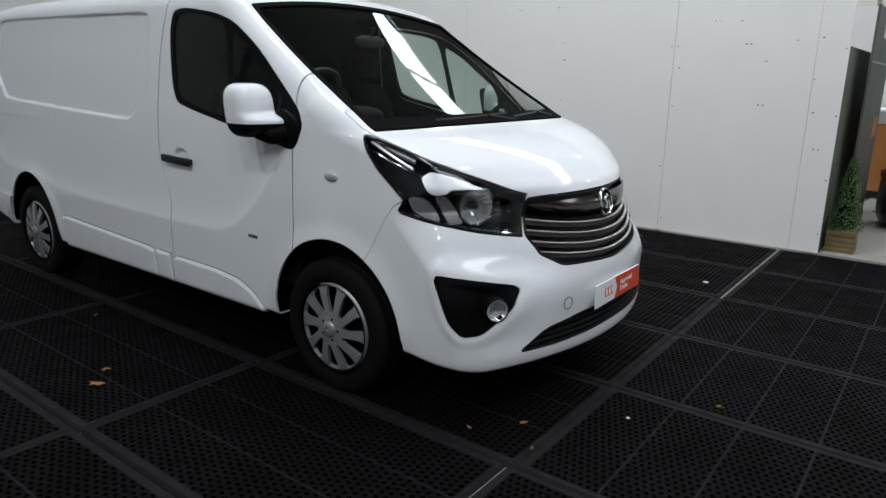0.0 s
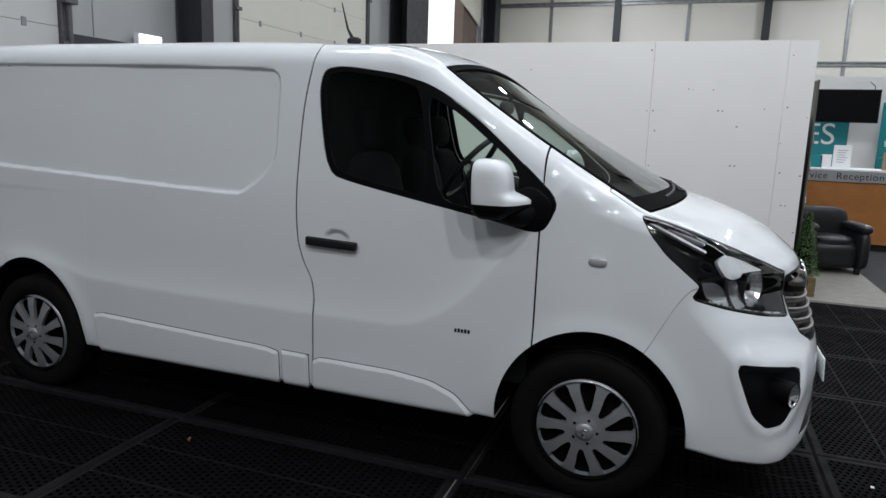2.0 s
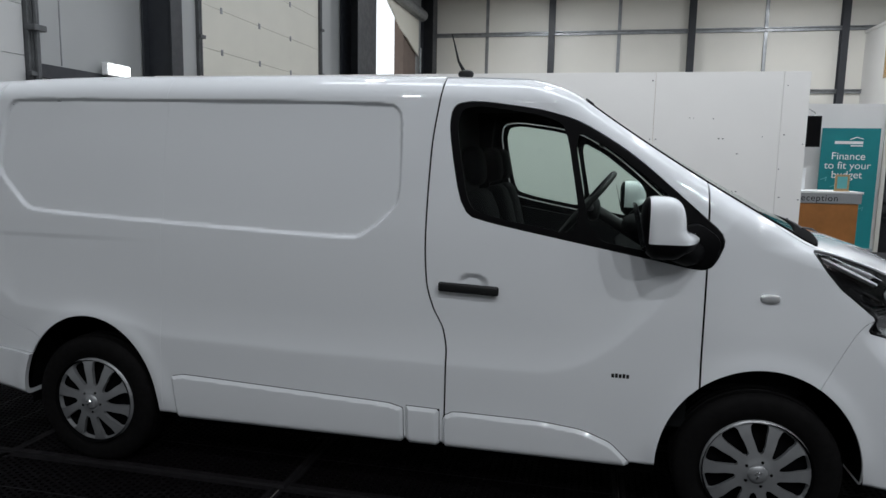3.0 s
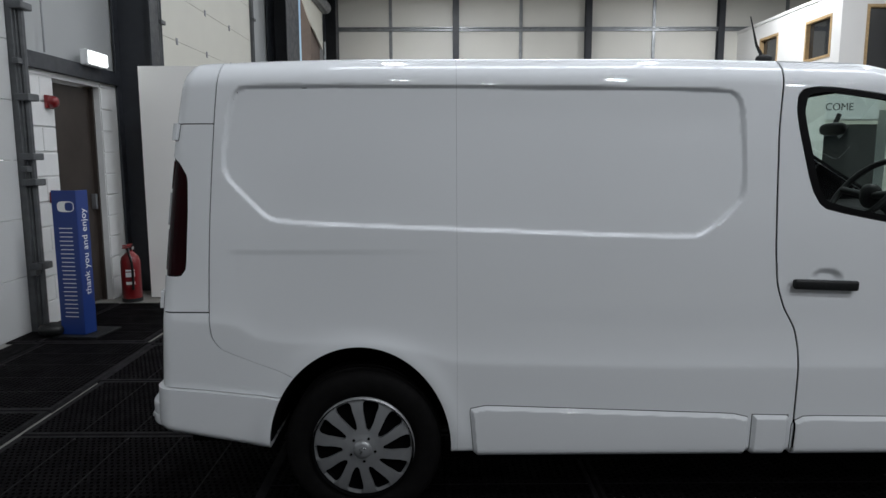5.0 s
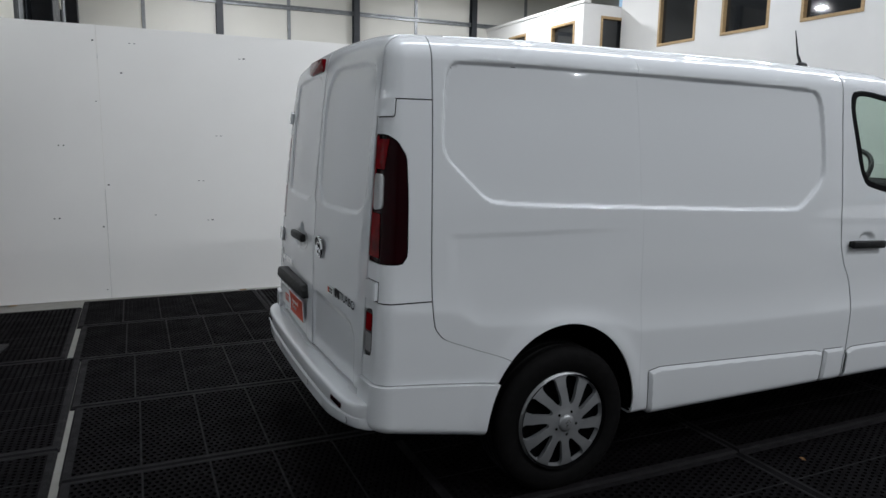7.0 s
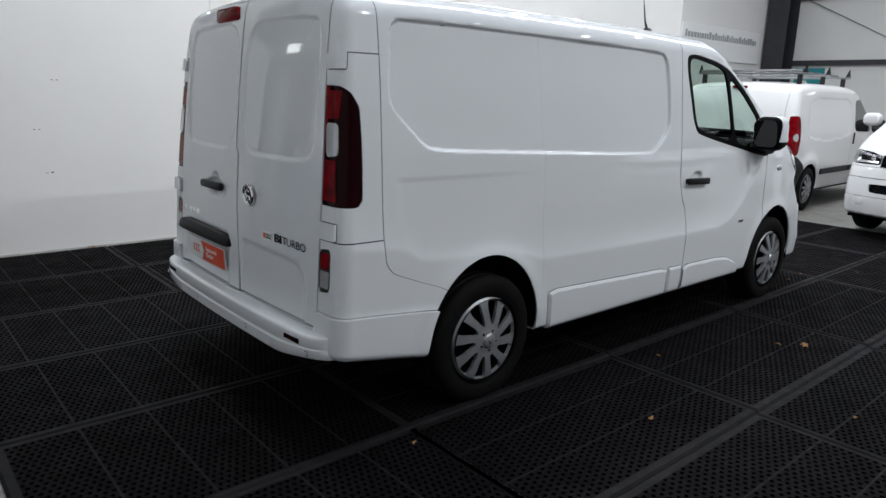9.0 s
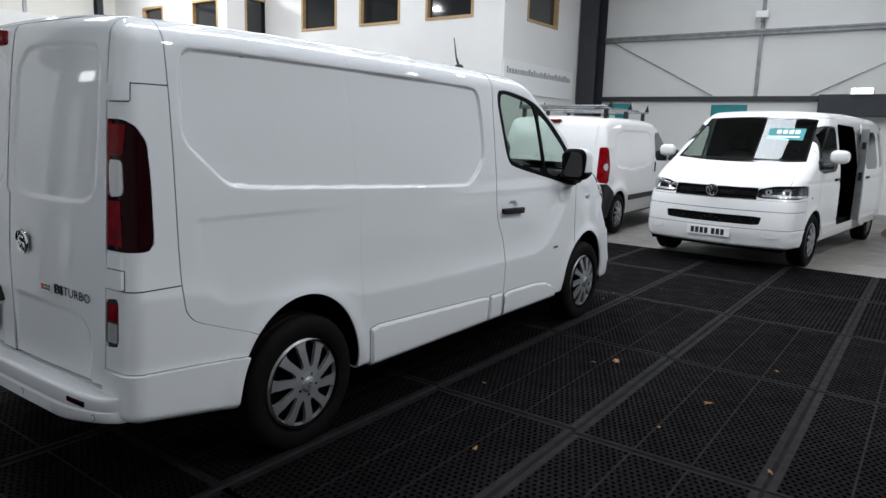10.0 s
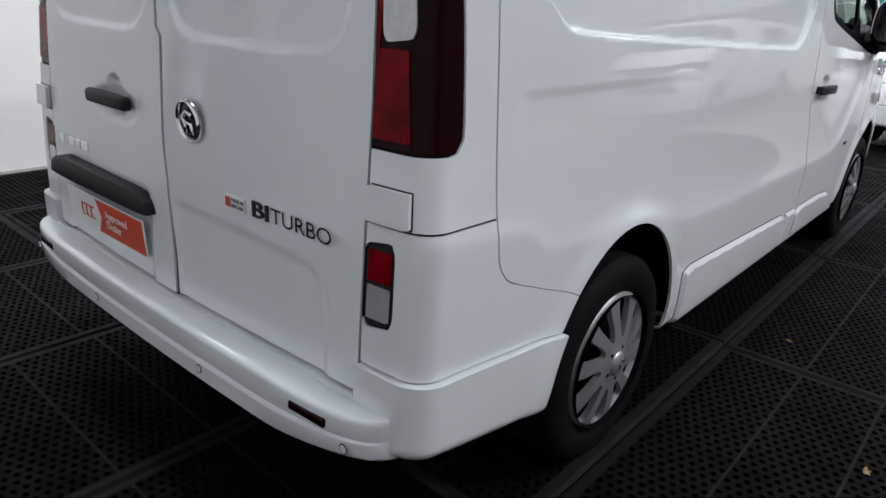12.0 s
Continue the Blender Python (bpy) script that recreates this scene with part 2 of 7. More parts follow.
def lathe(pts, n=32, axis="z", bm=None, m=None):
    """Turns the outline (radius, height) round the axis."""
    q = bmesh.new()
    rings = []
    for r, h in pts:
        if r < 1e-5:
            rings.append([q.verts.new((0, 0, h))])
        else:
            rings.append([q.verts.new((r * math.cos(2 * math.pi * i / n), r * math.sin(2 * math.pi * i / n), h)) for i in range(n)])
    for a, b in zip(rings, rings[1:]):
        for i in range(n):
            j = (i + 1) % n
            f = [a[i % len(a)], a[j % len(a)], b[j % len(b)], b[i % len(b)]]
            f = list(dict.fromkeys(f))
            if len(f) > 2:
                q.faces.new(f)
    turn = {"z": Matrix(), "y": pose(0, 0, 0, -90, 0, 0), "x": pose(0, 0, 0, 0, 90, 0)}[axis]
    return merge(bm, q, (m or Matrix()) @ turn)


def tube(pts, r, n=8, bm=None, closed=False):
    """A round bar along the points."""
    q = bmesh.new()
    P = [Vector(p) for p in pts]
    rings = []
    for i, p in enumerate(P):
        a = P[i - 1] if (i or closed) else P[0]
        b = P[(i + 1) % len(P)] if (closed or i + 1 < len(P)) else P[-1]
        d = (b - a).normalized()
        up = Vector((0, 0, 1)) if abs(d.z) < 0.9 else Vector((1, 0, 0))
        s = d.cross(up).normalized()
        t = s.cross(d)
        rr = r[i] if isinstance(r, (list, tuple)) else r
        rings.append([q.verts.new(p + (s * math.cos(2 * math.pi * k / n) + t * math.sin(2 * math.pi * k / n)) * rr) for k in range(n)])
    for i in range(len(P) if closed else len(P) - 1):
        a, b = rings[i], rings[(i + 1) % len(P)]
        for k in range(n):
            q.faces.new((a[k], a[(k + 1) % n], b[(k + 1) % n], b[k]))
    if not closed:
        q.faces.new(rings[0][::-1])
        q.faces.new(rings[-1])
    return merge(bm, q)


def text_mesh(body, size, depth, material, align="CENTER", spacing=1.0):
    cu = bpy.data.curves.new("lettering", "FONT")
    cu.body, cu.size, cu.extrude, cu.align_x, cu.align_y = body, size, depth, align, "CENTER"
    cu.space_character = spacing
    tmp = bpy.data.objects.new("tmp", cu)
    scene.collection.objects.link(tmp)
    dg = bpy.context.evaluated_depsgraph_get()
    me = bpy.data.meshes.new_from_object(tmp.evaluated_get(dg))
    bpy.data.objects.remove(tmp)
    bpy.data.curves.remove(cu)
    me.materials.clear()
    me.materials.append(material)
    return me


# ---- materials ----
def mat(name, colour, rough=0.5, metal=0.0, vary=0.0, scale=8.0, bump=0.0, bump_scale=60.0, coat=0.0, spec=0.5, trans=0.0, ior=1.5,
        second=None, rough_vary=0.0, random_part=0.0, fine=0.0):
    """A surface with a coarse and a fine variation of colour, gloss and relief."""
    m = bpy.data.materials.new(name)
    m.use_nodes = True
    nt = m.node_tree
    L, P = nt.links.new, nt.nodes["Principled BSDF"]
    I = P.inputs
    I["Base Color"].default_value = (*colour, 1)
    I["Roughness"].default_value, I["Metallic"].default_value = rough, metal
    I["Specular IOR Level"].default_value, I["IOR"].default_value = spec, ior
    I["Transmission Weight"].default_value = trans
    I["Coat Weight"].default_value, I["Coat Roughness"].default_value = coat, 0.03
    tc = nt.nodes.new("ShaderNodeTexCoord")
    at = tc.outputs["Object"]

    def noise_tex(s, detail=4.0, r=0.55):
        n = nt.nodes.new("ShaderNodeTexNoise")
        n.inputs["Scale"].default_value, n.inputs["Detail"].default_value, n.inputs["Roughness"].default_value = s, detail, r
        L(at, n.inputs["Vector"])
        return n.outputs["Fac"]

    if vary or second or random_part or fine:
        ramp = nt.nodes.new("ShaderNodeMapRange")
        L(noise_tex(scale), ramp.inputs["Value"])
        ramp.inputs["From Min"].default_value, ramp.inputs["From Max"].default_value = 0.32, 0.68
        mix = nt.nodes.new("ShaderNodeMix")
        mix.data_type = "RGBA"
        c2 = second or tuple(min(1, max(0, c * (1 - vary))) for c in colour)
        mix.inputs["A"].default_value, mix.inputs["B"].default_value = (*colour, 1), (*c2, 1)
        L(ramp.outputs["Result"], mix.inputs["Factor"])
        out = mix.outputs["Result"]
        if fine:
            m2 = nt.nodes.new("ShaderNodeMix")
            m2.data_type, m2.blend_type = "RGBA", "MULTIPLY"
            r2 = nt.nodes.new("ShaderNodeMapRange")
            L(noise_tex(scale * 14, 5, 0.7), r2.inputs["Value"])
            r2.inputs["From Min"].default_value, r2.inputs["From Max"].default_value = 0.3, 0.7
            r2.inputs["To Min"].default_value = 1 - fine
            m2.inputs["Factor"].default_value = 1
            L(out, m2.inputs["A"])
            L(r2.outputs["Result"], m2.inputs["B"])
            out = m2.outputs["Result"]
        if random_part:
            info = nt.nodes.new("ShaderNodeObjectInfo")
            m3 = nt.nodes.new("ShaderNodeMix")
            m3.data_type, m3.blend_type = "RGBA", "MULTIPLY"
            r3 = nt.nodes.new("ShaderNodeMapRange")
            L(info.outputs["Random"], r3.inputs["Value"])
            r3.inputs["To Min"].default_value, r3.inputs["To Max"].default_value = 1 - random_part, 1 + random_part * 0.4
            m3.inputs["Factor"].default_value = 1
            L(out, m3.inputs["A"])
            L(r3.outputs["Result"], m3.inputs["B"])
            out = m3.outputs["Result"]
        L(out, I["Base Color"])
    if rough_vary:
        rr = nt.nodes.new("ShaderNodeMapRange")
        L(noise_tex(scale * 2.3, 6, 0.65), rr.inputs["Value"])
        rr.inputs["From Min"].default_value, rr.inputs["From Max"].default_value = 0.3, 0.7
        rr.inputs["To Min"].default_value, rr.inputs["To Max"].default_value = max(0, rough - rough_vary), min(1, rough + rough_vary)
        L(rr.outputs["Result"], I["Roughness"])
    if bump:
        b = nt.nodes.new("ShaderNodeBump")
        b.inputs["Strength"].default_value, b.inputs["Distance"].default_value = bump, 0.004
        L(noise_tex(bump_scale, 5, 0.6), b.inputs["Height"])
        L(b.outputs["Normal"], I["Normal"])
    return m


def lamp_mat(name, colour, strength):
    m = bpy.data.materials.new(name)
    m.use_nodes = True
    I = m.node_tree.nodes["Principled BSDF"].inputs
    I["Base Color"].default_value = (*colour, 1)
    I["Emission Color"].default_value, I["Emission Strength"].default_value = (*colour, 1), strength
    return m


def glass_mat(name, tint, clear):
    """Thin car glass: a gloss over a see-through tint."""
    m = bpy.data.materials.new(name)
    m.use_nodes = True
    nt = m.node_tree
    nt.nodes.remove(nt.nodes["Principled BSDF"])
    tr, gl, mx, lw = (nt.nodes.new(k) for k in ("ShaderNodeBsdfTransparent", "ShaderNodeBsdfGlossy", "ShaderNodeMixShader", "ShaderNodeLayerWeight"))
    lw.inputs["Blend"].default_value = 0.5
    pw, fr = (nt.nodes.new("ShaderNodeMath") for _ in range(2))
    pw.operation, fr.operation = "POWER", "MULTIPLY_ADD"
    pw.inputs[1].default_value, fr.inputs[1].default_value, fr.inputs[2].default_value = 5.0, 0.95 - clear, clear
    nt.links.new(lw.outputs["Facing"], pw.inputs[0])
    nt.links.new(pw.outputs[0], fr.inputs[0])
    tr.inputs["Color"].default_value = (*tint, 1)
    gl.inputs["Roughness"].default_value = 0.01
    gl.inputs["Color"].default_value = (0.95, 0.98, 0.97, 1)
    nt.links.new(fr.outputs[0], mx.inputs[0])
    nt.links.new(tr.outputs[0], mx.inputs[1])
    nt.links.new(gl.outputs[0], mx.inputs[2])
    nt.links.new(mx.outputs[0], nt.nodes["Material Output"].inputs["Surface"])
    return m


PAINT = mat("white_car_paint", (0.788, 0.808, 0.828), 0.6, spec=0.08, vary=0.012, scale=0.7, coat=1.0)
PAINT_OLD = mat("white_van_paint", (0.76, 0.762, 0.765), 0.5, spec=0.3, vary=0.015, scale=0.7, coat=0.8)
BLACK_PLASTIC = mat("black_plastic", (0.010, 0.0105, 0.011), 0.5, spec=0.35, vary=0.25, scale=30, bump=0.15, bump_scale=700, rough_vary=0.1)
GLOSS_BLACK = mat("gloss_black", (0.008, 0.008, 0.009), 0.12, coat=0.6, vary=0.2, scale=6)
# Near-black that carries the shade of panel gaps in its colour; also black trim.
GAP_BLACK = mat("gap_black", (0.004, 0.004, 0.0045), 0.9, spec=0.05, vary=0.3, scale=20)
# Cab and seat colours are near black: the shade inside is put in them.
CABIN = mat("cabin_shaded_grey", (0.006, 0.0065, 0.007), 0.8, spec=0.12, vary=0.3, scale=12)
SEAT_CLOTH = mat("seat_cloth_shaded", (0.004, 0.0043, 0.0048), 0.95, spec=0.1, vary=0.3, scale=5)
CHROME = mat("chrome", (0.82, 0.83, 0.84), 0.07, 1.0, vary=0.08, scale=10, rough_vary=0.03)
SLAT_DARK = mat("smoked_slat", (0.060, 0.055, 0.050), 0.42, 0.8, vary=0.15, scale=8, rough_vary=0.06)
DARK_CHROME = mat("smoked_chrome", (0.085, 0.078, 0.072), 0.13, 1.0, vary=0.15, scale=8, rough_vary=0.04)
SILVER = mat("wheel_silver", (0.36, 0.37, 0.38), 0.38, 0.5, vary=0.15, scale=14, rough_vary=0.08, coat=0.2)
TYRE = mat("tyre_rubber", (0.0052, 0.0048, 0.0050), 0.75, spec=0.14, vary=0.4, scale=18, bump=0.3, bump_scale=260, rough_vary=0.1)
LENS_RED = mat("red_lens", (0.24, 0.002, 0.006), 0.08, vary=0.65, scale=14, spec=0.10, coat=0.0)
LENS_DARK_RED = mat("smoked_red_lens", (0.016, 0.0006, 0.002), 0.04, vary=0.4, scale=7, spec=0.10, coat=0.0)
LENS_CLEAR = mat("clear_lens", (0.55, 0.56, 0.57), 0.12, 0.3, vary=0.12, scale=40, coat=1.0)
REFLECTOR = mat("lamp_reflector", (0.90, 0.91, 0.92), 0.16, 0.82, vary=0.12, scale=22, bump=0.25, bump_scale=38)
RUNNING_WHITE = mat("running_light_reflector", (0.90, 0.91, 0.92), 0.35, 0.25, vary=0.08, scale=40, coat=0.5)
FOG_BLACK = mat("fog_pocket_plastic", (0.0040, 0.0040, 0.0045), 0.55, spec=0.07, vary=0.2, scale=30, bump=0.1, bump_scale=500)
GLASS = glass_mat("car_glass", (0.78, 0.86, 0.81), 0.022)
GLASS_SCREEN = glass_mat("windscreen_glass", (0.76, 0.85, 0.80), 0.06)
SLAT_EDGE = mat("slat_edge_chrome", (0.55, 0.53, 0.51), 0.36, 0.9, vary=0.15, scale=9, rough_vary=0.05)
LAMP_GLASS = glass_mat("lamp_cover", (0.92, 0.93, 0.94), 0.04)
MAT_RUBBER = mat("rubber_mat", (0.0032, 0.0023, 0.0031), 0.78, spec=0.07, vary=0.4, scale=2.2, bump=0.25, bump_scale=350, rough_vary=0.12, random_part=0.25, fine=0.3)
MAT_EDGE = mat("rubber_edge", (0.0150, 0.0136, 0.0152), 0.72, spec=0.12, vary=0.35, scale=5, bump=0.2, bump_scale=300, rough_vary=0.12, random_part=0.25, fine=0.35)
CONCRETE = mat("sealed_concrete", (0.245, 0.235, 0.215), 0.55, vary=0.22, scale=1.3, bump=0.12, bump_scale=90, rough_vary=0.15, fine=0.18)
BOARD = mat("white_board", (0.85, 0.835, 0.805), 0.5, vary=0.035, scale=1.2, bump=0.06, bump_scale=200, rough_vary=0.08)
CREAM = mat("cream_door_panel", (0.72, 0.70, 0.62), 0.5, vary=0.05, scale=1.5, bump=0.05, bump_scale=300)
BLOCK = mat("painted_block", (0.76, 0.76, 0.75), 0.6, vary=0.06, scale=4, bump=0.5, bump_scale=70, random_part=0.05, fine=0.06)
# Dark tone of the unseen south wall, set for the van's reflections.
CLAD_SOUTH = mat("unseen_dark_cladding", (0.16, 0.165, 0.17), 0.6, vary=0.12, scale=1.5, bump=0.1, bump_scale=60)
CLAD = mat("wall_panel", (0.70, 0.70, 0.68), 0.5, vary=0.05, scale=0.8, bump=0.05, bump_scale=40)
CLAD_GREY = mat("grey_wall_panel", (0.40, 0.41, 0.41), 0.5, vary=0.08, scale=0.8, bump=0.05, bump_scale=40)
# Galvanised steel darkened in colour for the shade along the side wall.
TRACK_SHADED = mat("shaded_track_steel", (0.13, 0.135, 0.14), 0.5, 0.5, vary=0.3, scale=7, rough_vary=0.15)
CLAD_PALE = mat("greyed_door_panel", (0.54, 0.545, 0.54), 0.5, vary=0.06, scale=0.8, bump=0.05, bump_scale=40)
CLAD_CREAM = mat("wall_panel_warm", (0.74, 0.72, 0.66), 0.5, vary=0.06, scale=0.5, bump=0.05, bump_scale=40)
STEEL = mat("dark_steel", (0.028, 0.031, 0.038), 0.5, vary=0.25, scale=4, bump=0.1, bump_scale=120, rough_vary=0.12)
GALV = mat("galvanised_steel", (0.30, 0.31, 0.32), 0.45, 0.7, vary=0.3, scale=7, rough_vary=0.15)
PLASTER = mat("white_plaster", (0.80, 0.79, 0.77), 0.6, vary=0.04, scale=1.0, bump=0.05, bump_scale=150)
PINE = mat("pine_trim", (0.50, 0.34, 0.17), 0.5, vary=0.3, scale=18, bump=0.1, bump_scale=120)
DARK_GLASS = mat("dark_window", (0.02, 0.022, 0.024), 0.05, vary=0.5, scale=1.5, coat=0.5)
CEIL = mat("roof_sheet", (0.26, 0.26, 0.26), 0.6, vary=0.1, scale=0.7, bump=0.05, bump_scale=50)
TEAL = mat("teal_print", (0.010, 0.235, 0.255), 0.4, vary=0.08, scale=3)
TEAL_LIGHT = mat("pale_teal_print", (0.12, 0.42, 0.43), 0.4, vary=0.08, scale=3)
WHITE_PRINT = mat("white_print", (0.85, 0.86, 0.86), 0.45, vary=0.03, scale=5)
BLACK_PRINT = mat("black_print", (0.012, 0.012, 0.013), 0.5, vary=0.2, scale=10)
GREY_PRINT = mat("grey_print", (0.38, 0.39, 0.40), 0.4, 0.3, vary=0.1, scale=6)
BLUE_PRINT = mat("blue_print", (0.012, 0.04, 0.20), 0.35, vary=0.1, scale=4)
ORANGE_RED = mat("orange_red_print", (0.72, 0.085, 0.035), 0.4, vary=0.06, scale=6)
RED_PAINT = mat("red_paint", (0.20, 0.006, 0.009), 0.3, vary=0.15, scale=9, coat=0.5)
OAK = mat("orange_oak_veneer", (0.42, 0.17, 0.045), 0.38, vary=0.22, scale=5, bump=0.06, bump_scale=90, rough_vary=0.08)
LEATHER = mat("black_leather", (0.016, 0.016, 0.018), 0.38, vary=0.3, scale=12, bump=0.35, bump_scale=180, rough_vary=0.12)
LEAF_GREEN = mat("topiary_leaf", (0.035, 0.085, 0.022), 0.5, vary=0.5, scale=25, second=(0.07, 0.14, 0.03))
DRY_LEAF = mat("dry_leaf", (0.34, 0.17, 0.06), 0.7, vary=0.4, scale=60)
WOOD_BOX = mat("planter_wood", (0.20, 0.15, 0.06), 0.6, vary=0.3, scale=14, bump=0.2, bump_scale=120)
CARPET = mat("grey_carpet", (0.36, 0.34, 0.31), 0.95, vary=0.15, scale=9, bump=0.7, bump_scale=420, fine=0.3)
CARPET_DARK = mat("charcoal_carpet", (0.045, 0.045, 0.048), 0.9, vary=0.2, scale=9, bump=0.6, bump_scale=420, fine=0.3)
DOOR_DARK = mat("dark_door", (0.045, 0.034, 0.028), 0.45, vary=0.25, scale=6)
EXIT_GLOW = lamp_mat("exit_light_glow", (0.95, 1.0, 0.98), 5.0)
DAY_GLOW = lamp_mat("daylight_outside", (0.95, 0.98, 1.0), 1.6)


# ---- the hall ----
WEST, EAST, NORTH, SOUTH = -8.65, 10.4, 22.0, -8.6
BOARD_Y = 6.70


def struct(name, bm, material, label, smooth=None):
    return solo(name, bm, material, label, name.split("_")[0], kind="structure", smooth=smooth)


floor = struct("floor", box(WEST - 0.3, EAST + 0.3, SOUTH - 0.3, NORTH + 0.3, -0.3, -0.018), CONCRETE, "pale sealed concrete hall floor under black mats")
roof_bm = None
ys = [SOUTH - 0.3] + [e for cy, w in SKYLIGHTS for e in (cy - w / 2, cy + w / 2)] + [NORTH + 0.3]
for a, b in zip(ys[::2], ys[1::2]):
    roof_bm = box(WEST - 0.3, EAST + 0.3, a, b, ROOF_Z, ROOF_Z + 0.12, bm=roof_bm)
for cy, w in SKYLIGHTS:
    roof_bm = box(WEST - 0.3, SKY_X[0], cy - w / 2, cy + w / 2, ROOF_Z, ROOF_Z + 0.12, bm=roof_bm)
    roof_bm = box(SKY_X[1], EAST + 0.3, cy - w / 2, cy + w / 2, ROOF_Z, ROOF_Z + 0.12, bm=roof_bm)
    for x in np.arange(SKY_X[0] + 1.0, SKY_X[1], 1.0):
        roof_bm = box(x - 0.025, x + 0.025, cy - w / 2, cy + w / 2, ROOF_Z, ROOF_Z + 0.1, bm=roof_bm)
    sky_panel((SKY_X[0] + SKY_X[1]) / 2, cy, SKY_X[1] - SKY_X[0] - 0.1, w - 0.02, 440 * w, ROOF_Z + 0.11)
ceiling = struct("ceiling", roof_bm, CEIL, "grey sheet roof of the hall with long roof lights")

# south and east walls close the hall; the unseen south is dark for reflections
struct("wall_south", box(WEST - 0.3, EAST + 0.3, SOUTH - 0.3, SOUTH, -0.02, ROOF_Z), CLAD_SOUTH, "unseen dark closing wall, added to tone the reflections")
struct("wall_east", box(EAST, EAST + 0.3, SOUTH, 8.0, 2.50, ROOF_Z, bm=box(EAST - 0.02, EAST + 0.3, SOUTH, 8.0, -0.02, 2.50)), CLAD,
       "grey panelled hall wall above white blockwork")
bm = None
for x in (-6.5, -2.2, 2.1, 6.4):
    bm = box(x - 0.12, x + 0.12, SOUTH, SOUTH + 0.24, -0.02, ROOF_Z, bm=bm)
struct("trim_south", bm, STEEL, "dark steel posts of the hall frame")
bm = None
for z in (2.5, 3.9, 5.4):
    bm = box(WEST, EAST, SOUTH, SOUTH + 0.10, z - 0.06, z + 0.06, bm=bm)
struct("rail_south", bm, GALV, "galvanised sheeting rails on the hall wall")
struct("wall_north", box(WEST - 0.3, EAST, NORTH, NORTH + 0.3, -0.02, ROOF_Z), CLAD_CREAM, "cream panelled far wall of the hall")

# west wall: blockwork with a door, sectional doors and an open doorway
WW = None
for y0, y1, z0, z1 in ((5.35, 5.80, -0.02, 2.30), (6.68, 7.30, -0.02, 2.30), (5.80, 6.68, 2.25, 2.30)):
    WW = box(WEST - 0.22, WEST, y0, y1, z0, z1, bm=WW)
struct("wall_west", WW, BLOCK, "white painted blockwork wall round a dark doorway")
WW2 = box(WEST - 0.22, WEST - 0.02, 5.35, 8.30, 2.42, ROOF_Z)
for y0, y1, z0, z1 in ((12.85, 15.6, -0.02, ROOF_Z), (8.3, 12.85, 5.2, ROOF_Z), (15.6, 20.6, 5.9, ROOF_Z), (20.6, NORTH, -0.02, ROOF_Z), (7.3, 8.3, -0.02, 2.42),
                       (SOUTH, 5.3, 5.0, ROOF_Z), (SOUTH, -2.0, -0.02, 5.0)):
    WW2 = box(WEST - 0.22, WEST - 0.02, y0, y1, z0, z1, bm=WW2)
struct("wall_west_cladding", WW2, CLAD_GREY, "grey cladding of the side wall above the doors")

# freestanding white boards
# ---- boards, steel and offices ----
def boards():
    xs = [-8.24, -7.30, -4.86, -2.42, -1.2, -0.955]
    wall = thing("partition_wall", "tall white boarded partition with screw marks", "partition", kind="structure")
    for i, (a, b) in enumerate(zip(xs, xs[1:])):
        part("board", box(a + 0.0015, b - 0.0015, BOARD_Y, BOARD_Y + 0.018, 0.0, 2.47, 0.001, 1), BOARD, wall)
    bm = None
    for x in (-8.1, -6.1, -4.86, -3.6, -2.42, -1.05):
        bm = box(x - 0.03, x + 0.03, BOARD_Y + 0.02, BOARD_Y + 0.09, -0.018, 2.46, bm=bm)
    part("stud_frame", bm, PINE, wall)
    rnd = random.Random(4)
    marks = None
    for x in (-7.33, -4.83, -4.89, -3.6, -2.39, -2.45, -1.16, -0.98):
        for k in range(5):
            if rnd.random() < 0.45:
                z = 0.12 + k * 0.56 + rnd.uniform(-0.05, 0.05)
                w = rnd.uniform(0.004, 0.008)
                marks = box(x - w, x + w, BOARD_Y - 0.0015, BOARD_Y + 0.002, z, z + rnd.uniform(0.006, 0.012), bm=marks)
    for k in range(26):
        x, z, w = rnd.uniform(-7.9, -1.1), rnd.uniform(0.7, 2.38), rnd.uniform(0.003, 0.010)
        for j in range(1 + k % 2):
            marks = box(x - w + 0.04 * j, x + w + 0.04 * j, BOARD_Y - 0.0012, BOARD_Y + 0.002, z, z + rnd.uniform(0.004, 0.012), bm=marks)
    part("screw_mark", marks, BLACK_PRINT, wall, "small dark screw holes and chips")


boards()


def stanchion(name, x, y, z1, depth=0.42, width=0.2, along="x"):
    """A rolled steel column of I section."""
    bm = None
    t, w = 0.02, 0.012
    for s in (-1, 1):
        c = s * (depth / 2 - t / 2)
        if along == "x":
            bm = box(x + c - t / 2, x + c + t / 2, y - width / 2, y + width / 2, -0.018, z1, 0.002, 1, bm)
        else:
            bm = box(x - width / 2, x + width / 2, y + c - t / 2, y + c + t / 2, -0.018, z1, 0.002, 1, bm)
    if along == "x":
        bm = box(x - depth / 2 + t, x + depth / 2 - t, y - w / 2, y + w / 2, -0.018, z1, bm=bm)
    else:
        bm = box(x - w / 2, x + w / 2, y - depth / 2 + t, y + depth / 2 - t, -0.018, z1, bm=bm)
    return solo(name, bm, STEEL, "dark grey steel stanchion of the hall frame", "column", kind="structure")


stanchion("column_1", WEST + 0.22, 7.16, ROOF_Z, 0.42, 0.24)
stanchion("column_2", WEST + 0.22, 14.6, ROOF_Z, 0.42, 1.3)
stanchion("column_3", WEST + 0.2, 21.5, ROOF_Z, 0.4, 0.6)
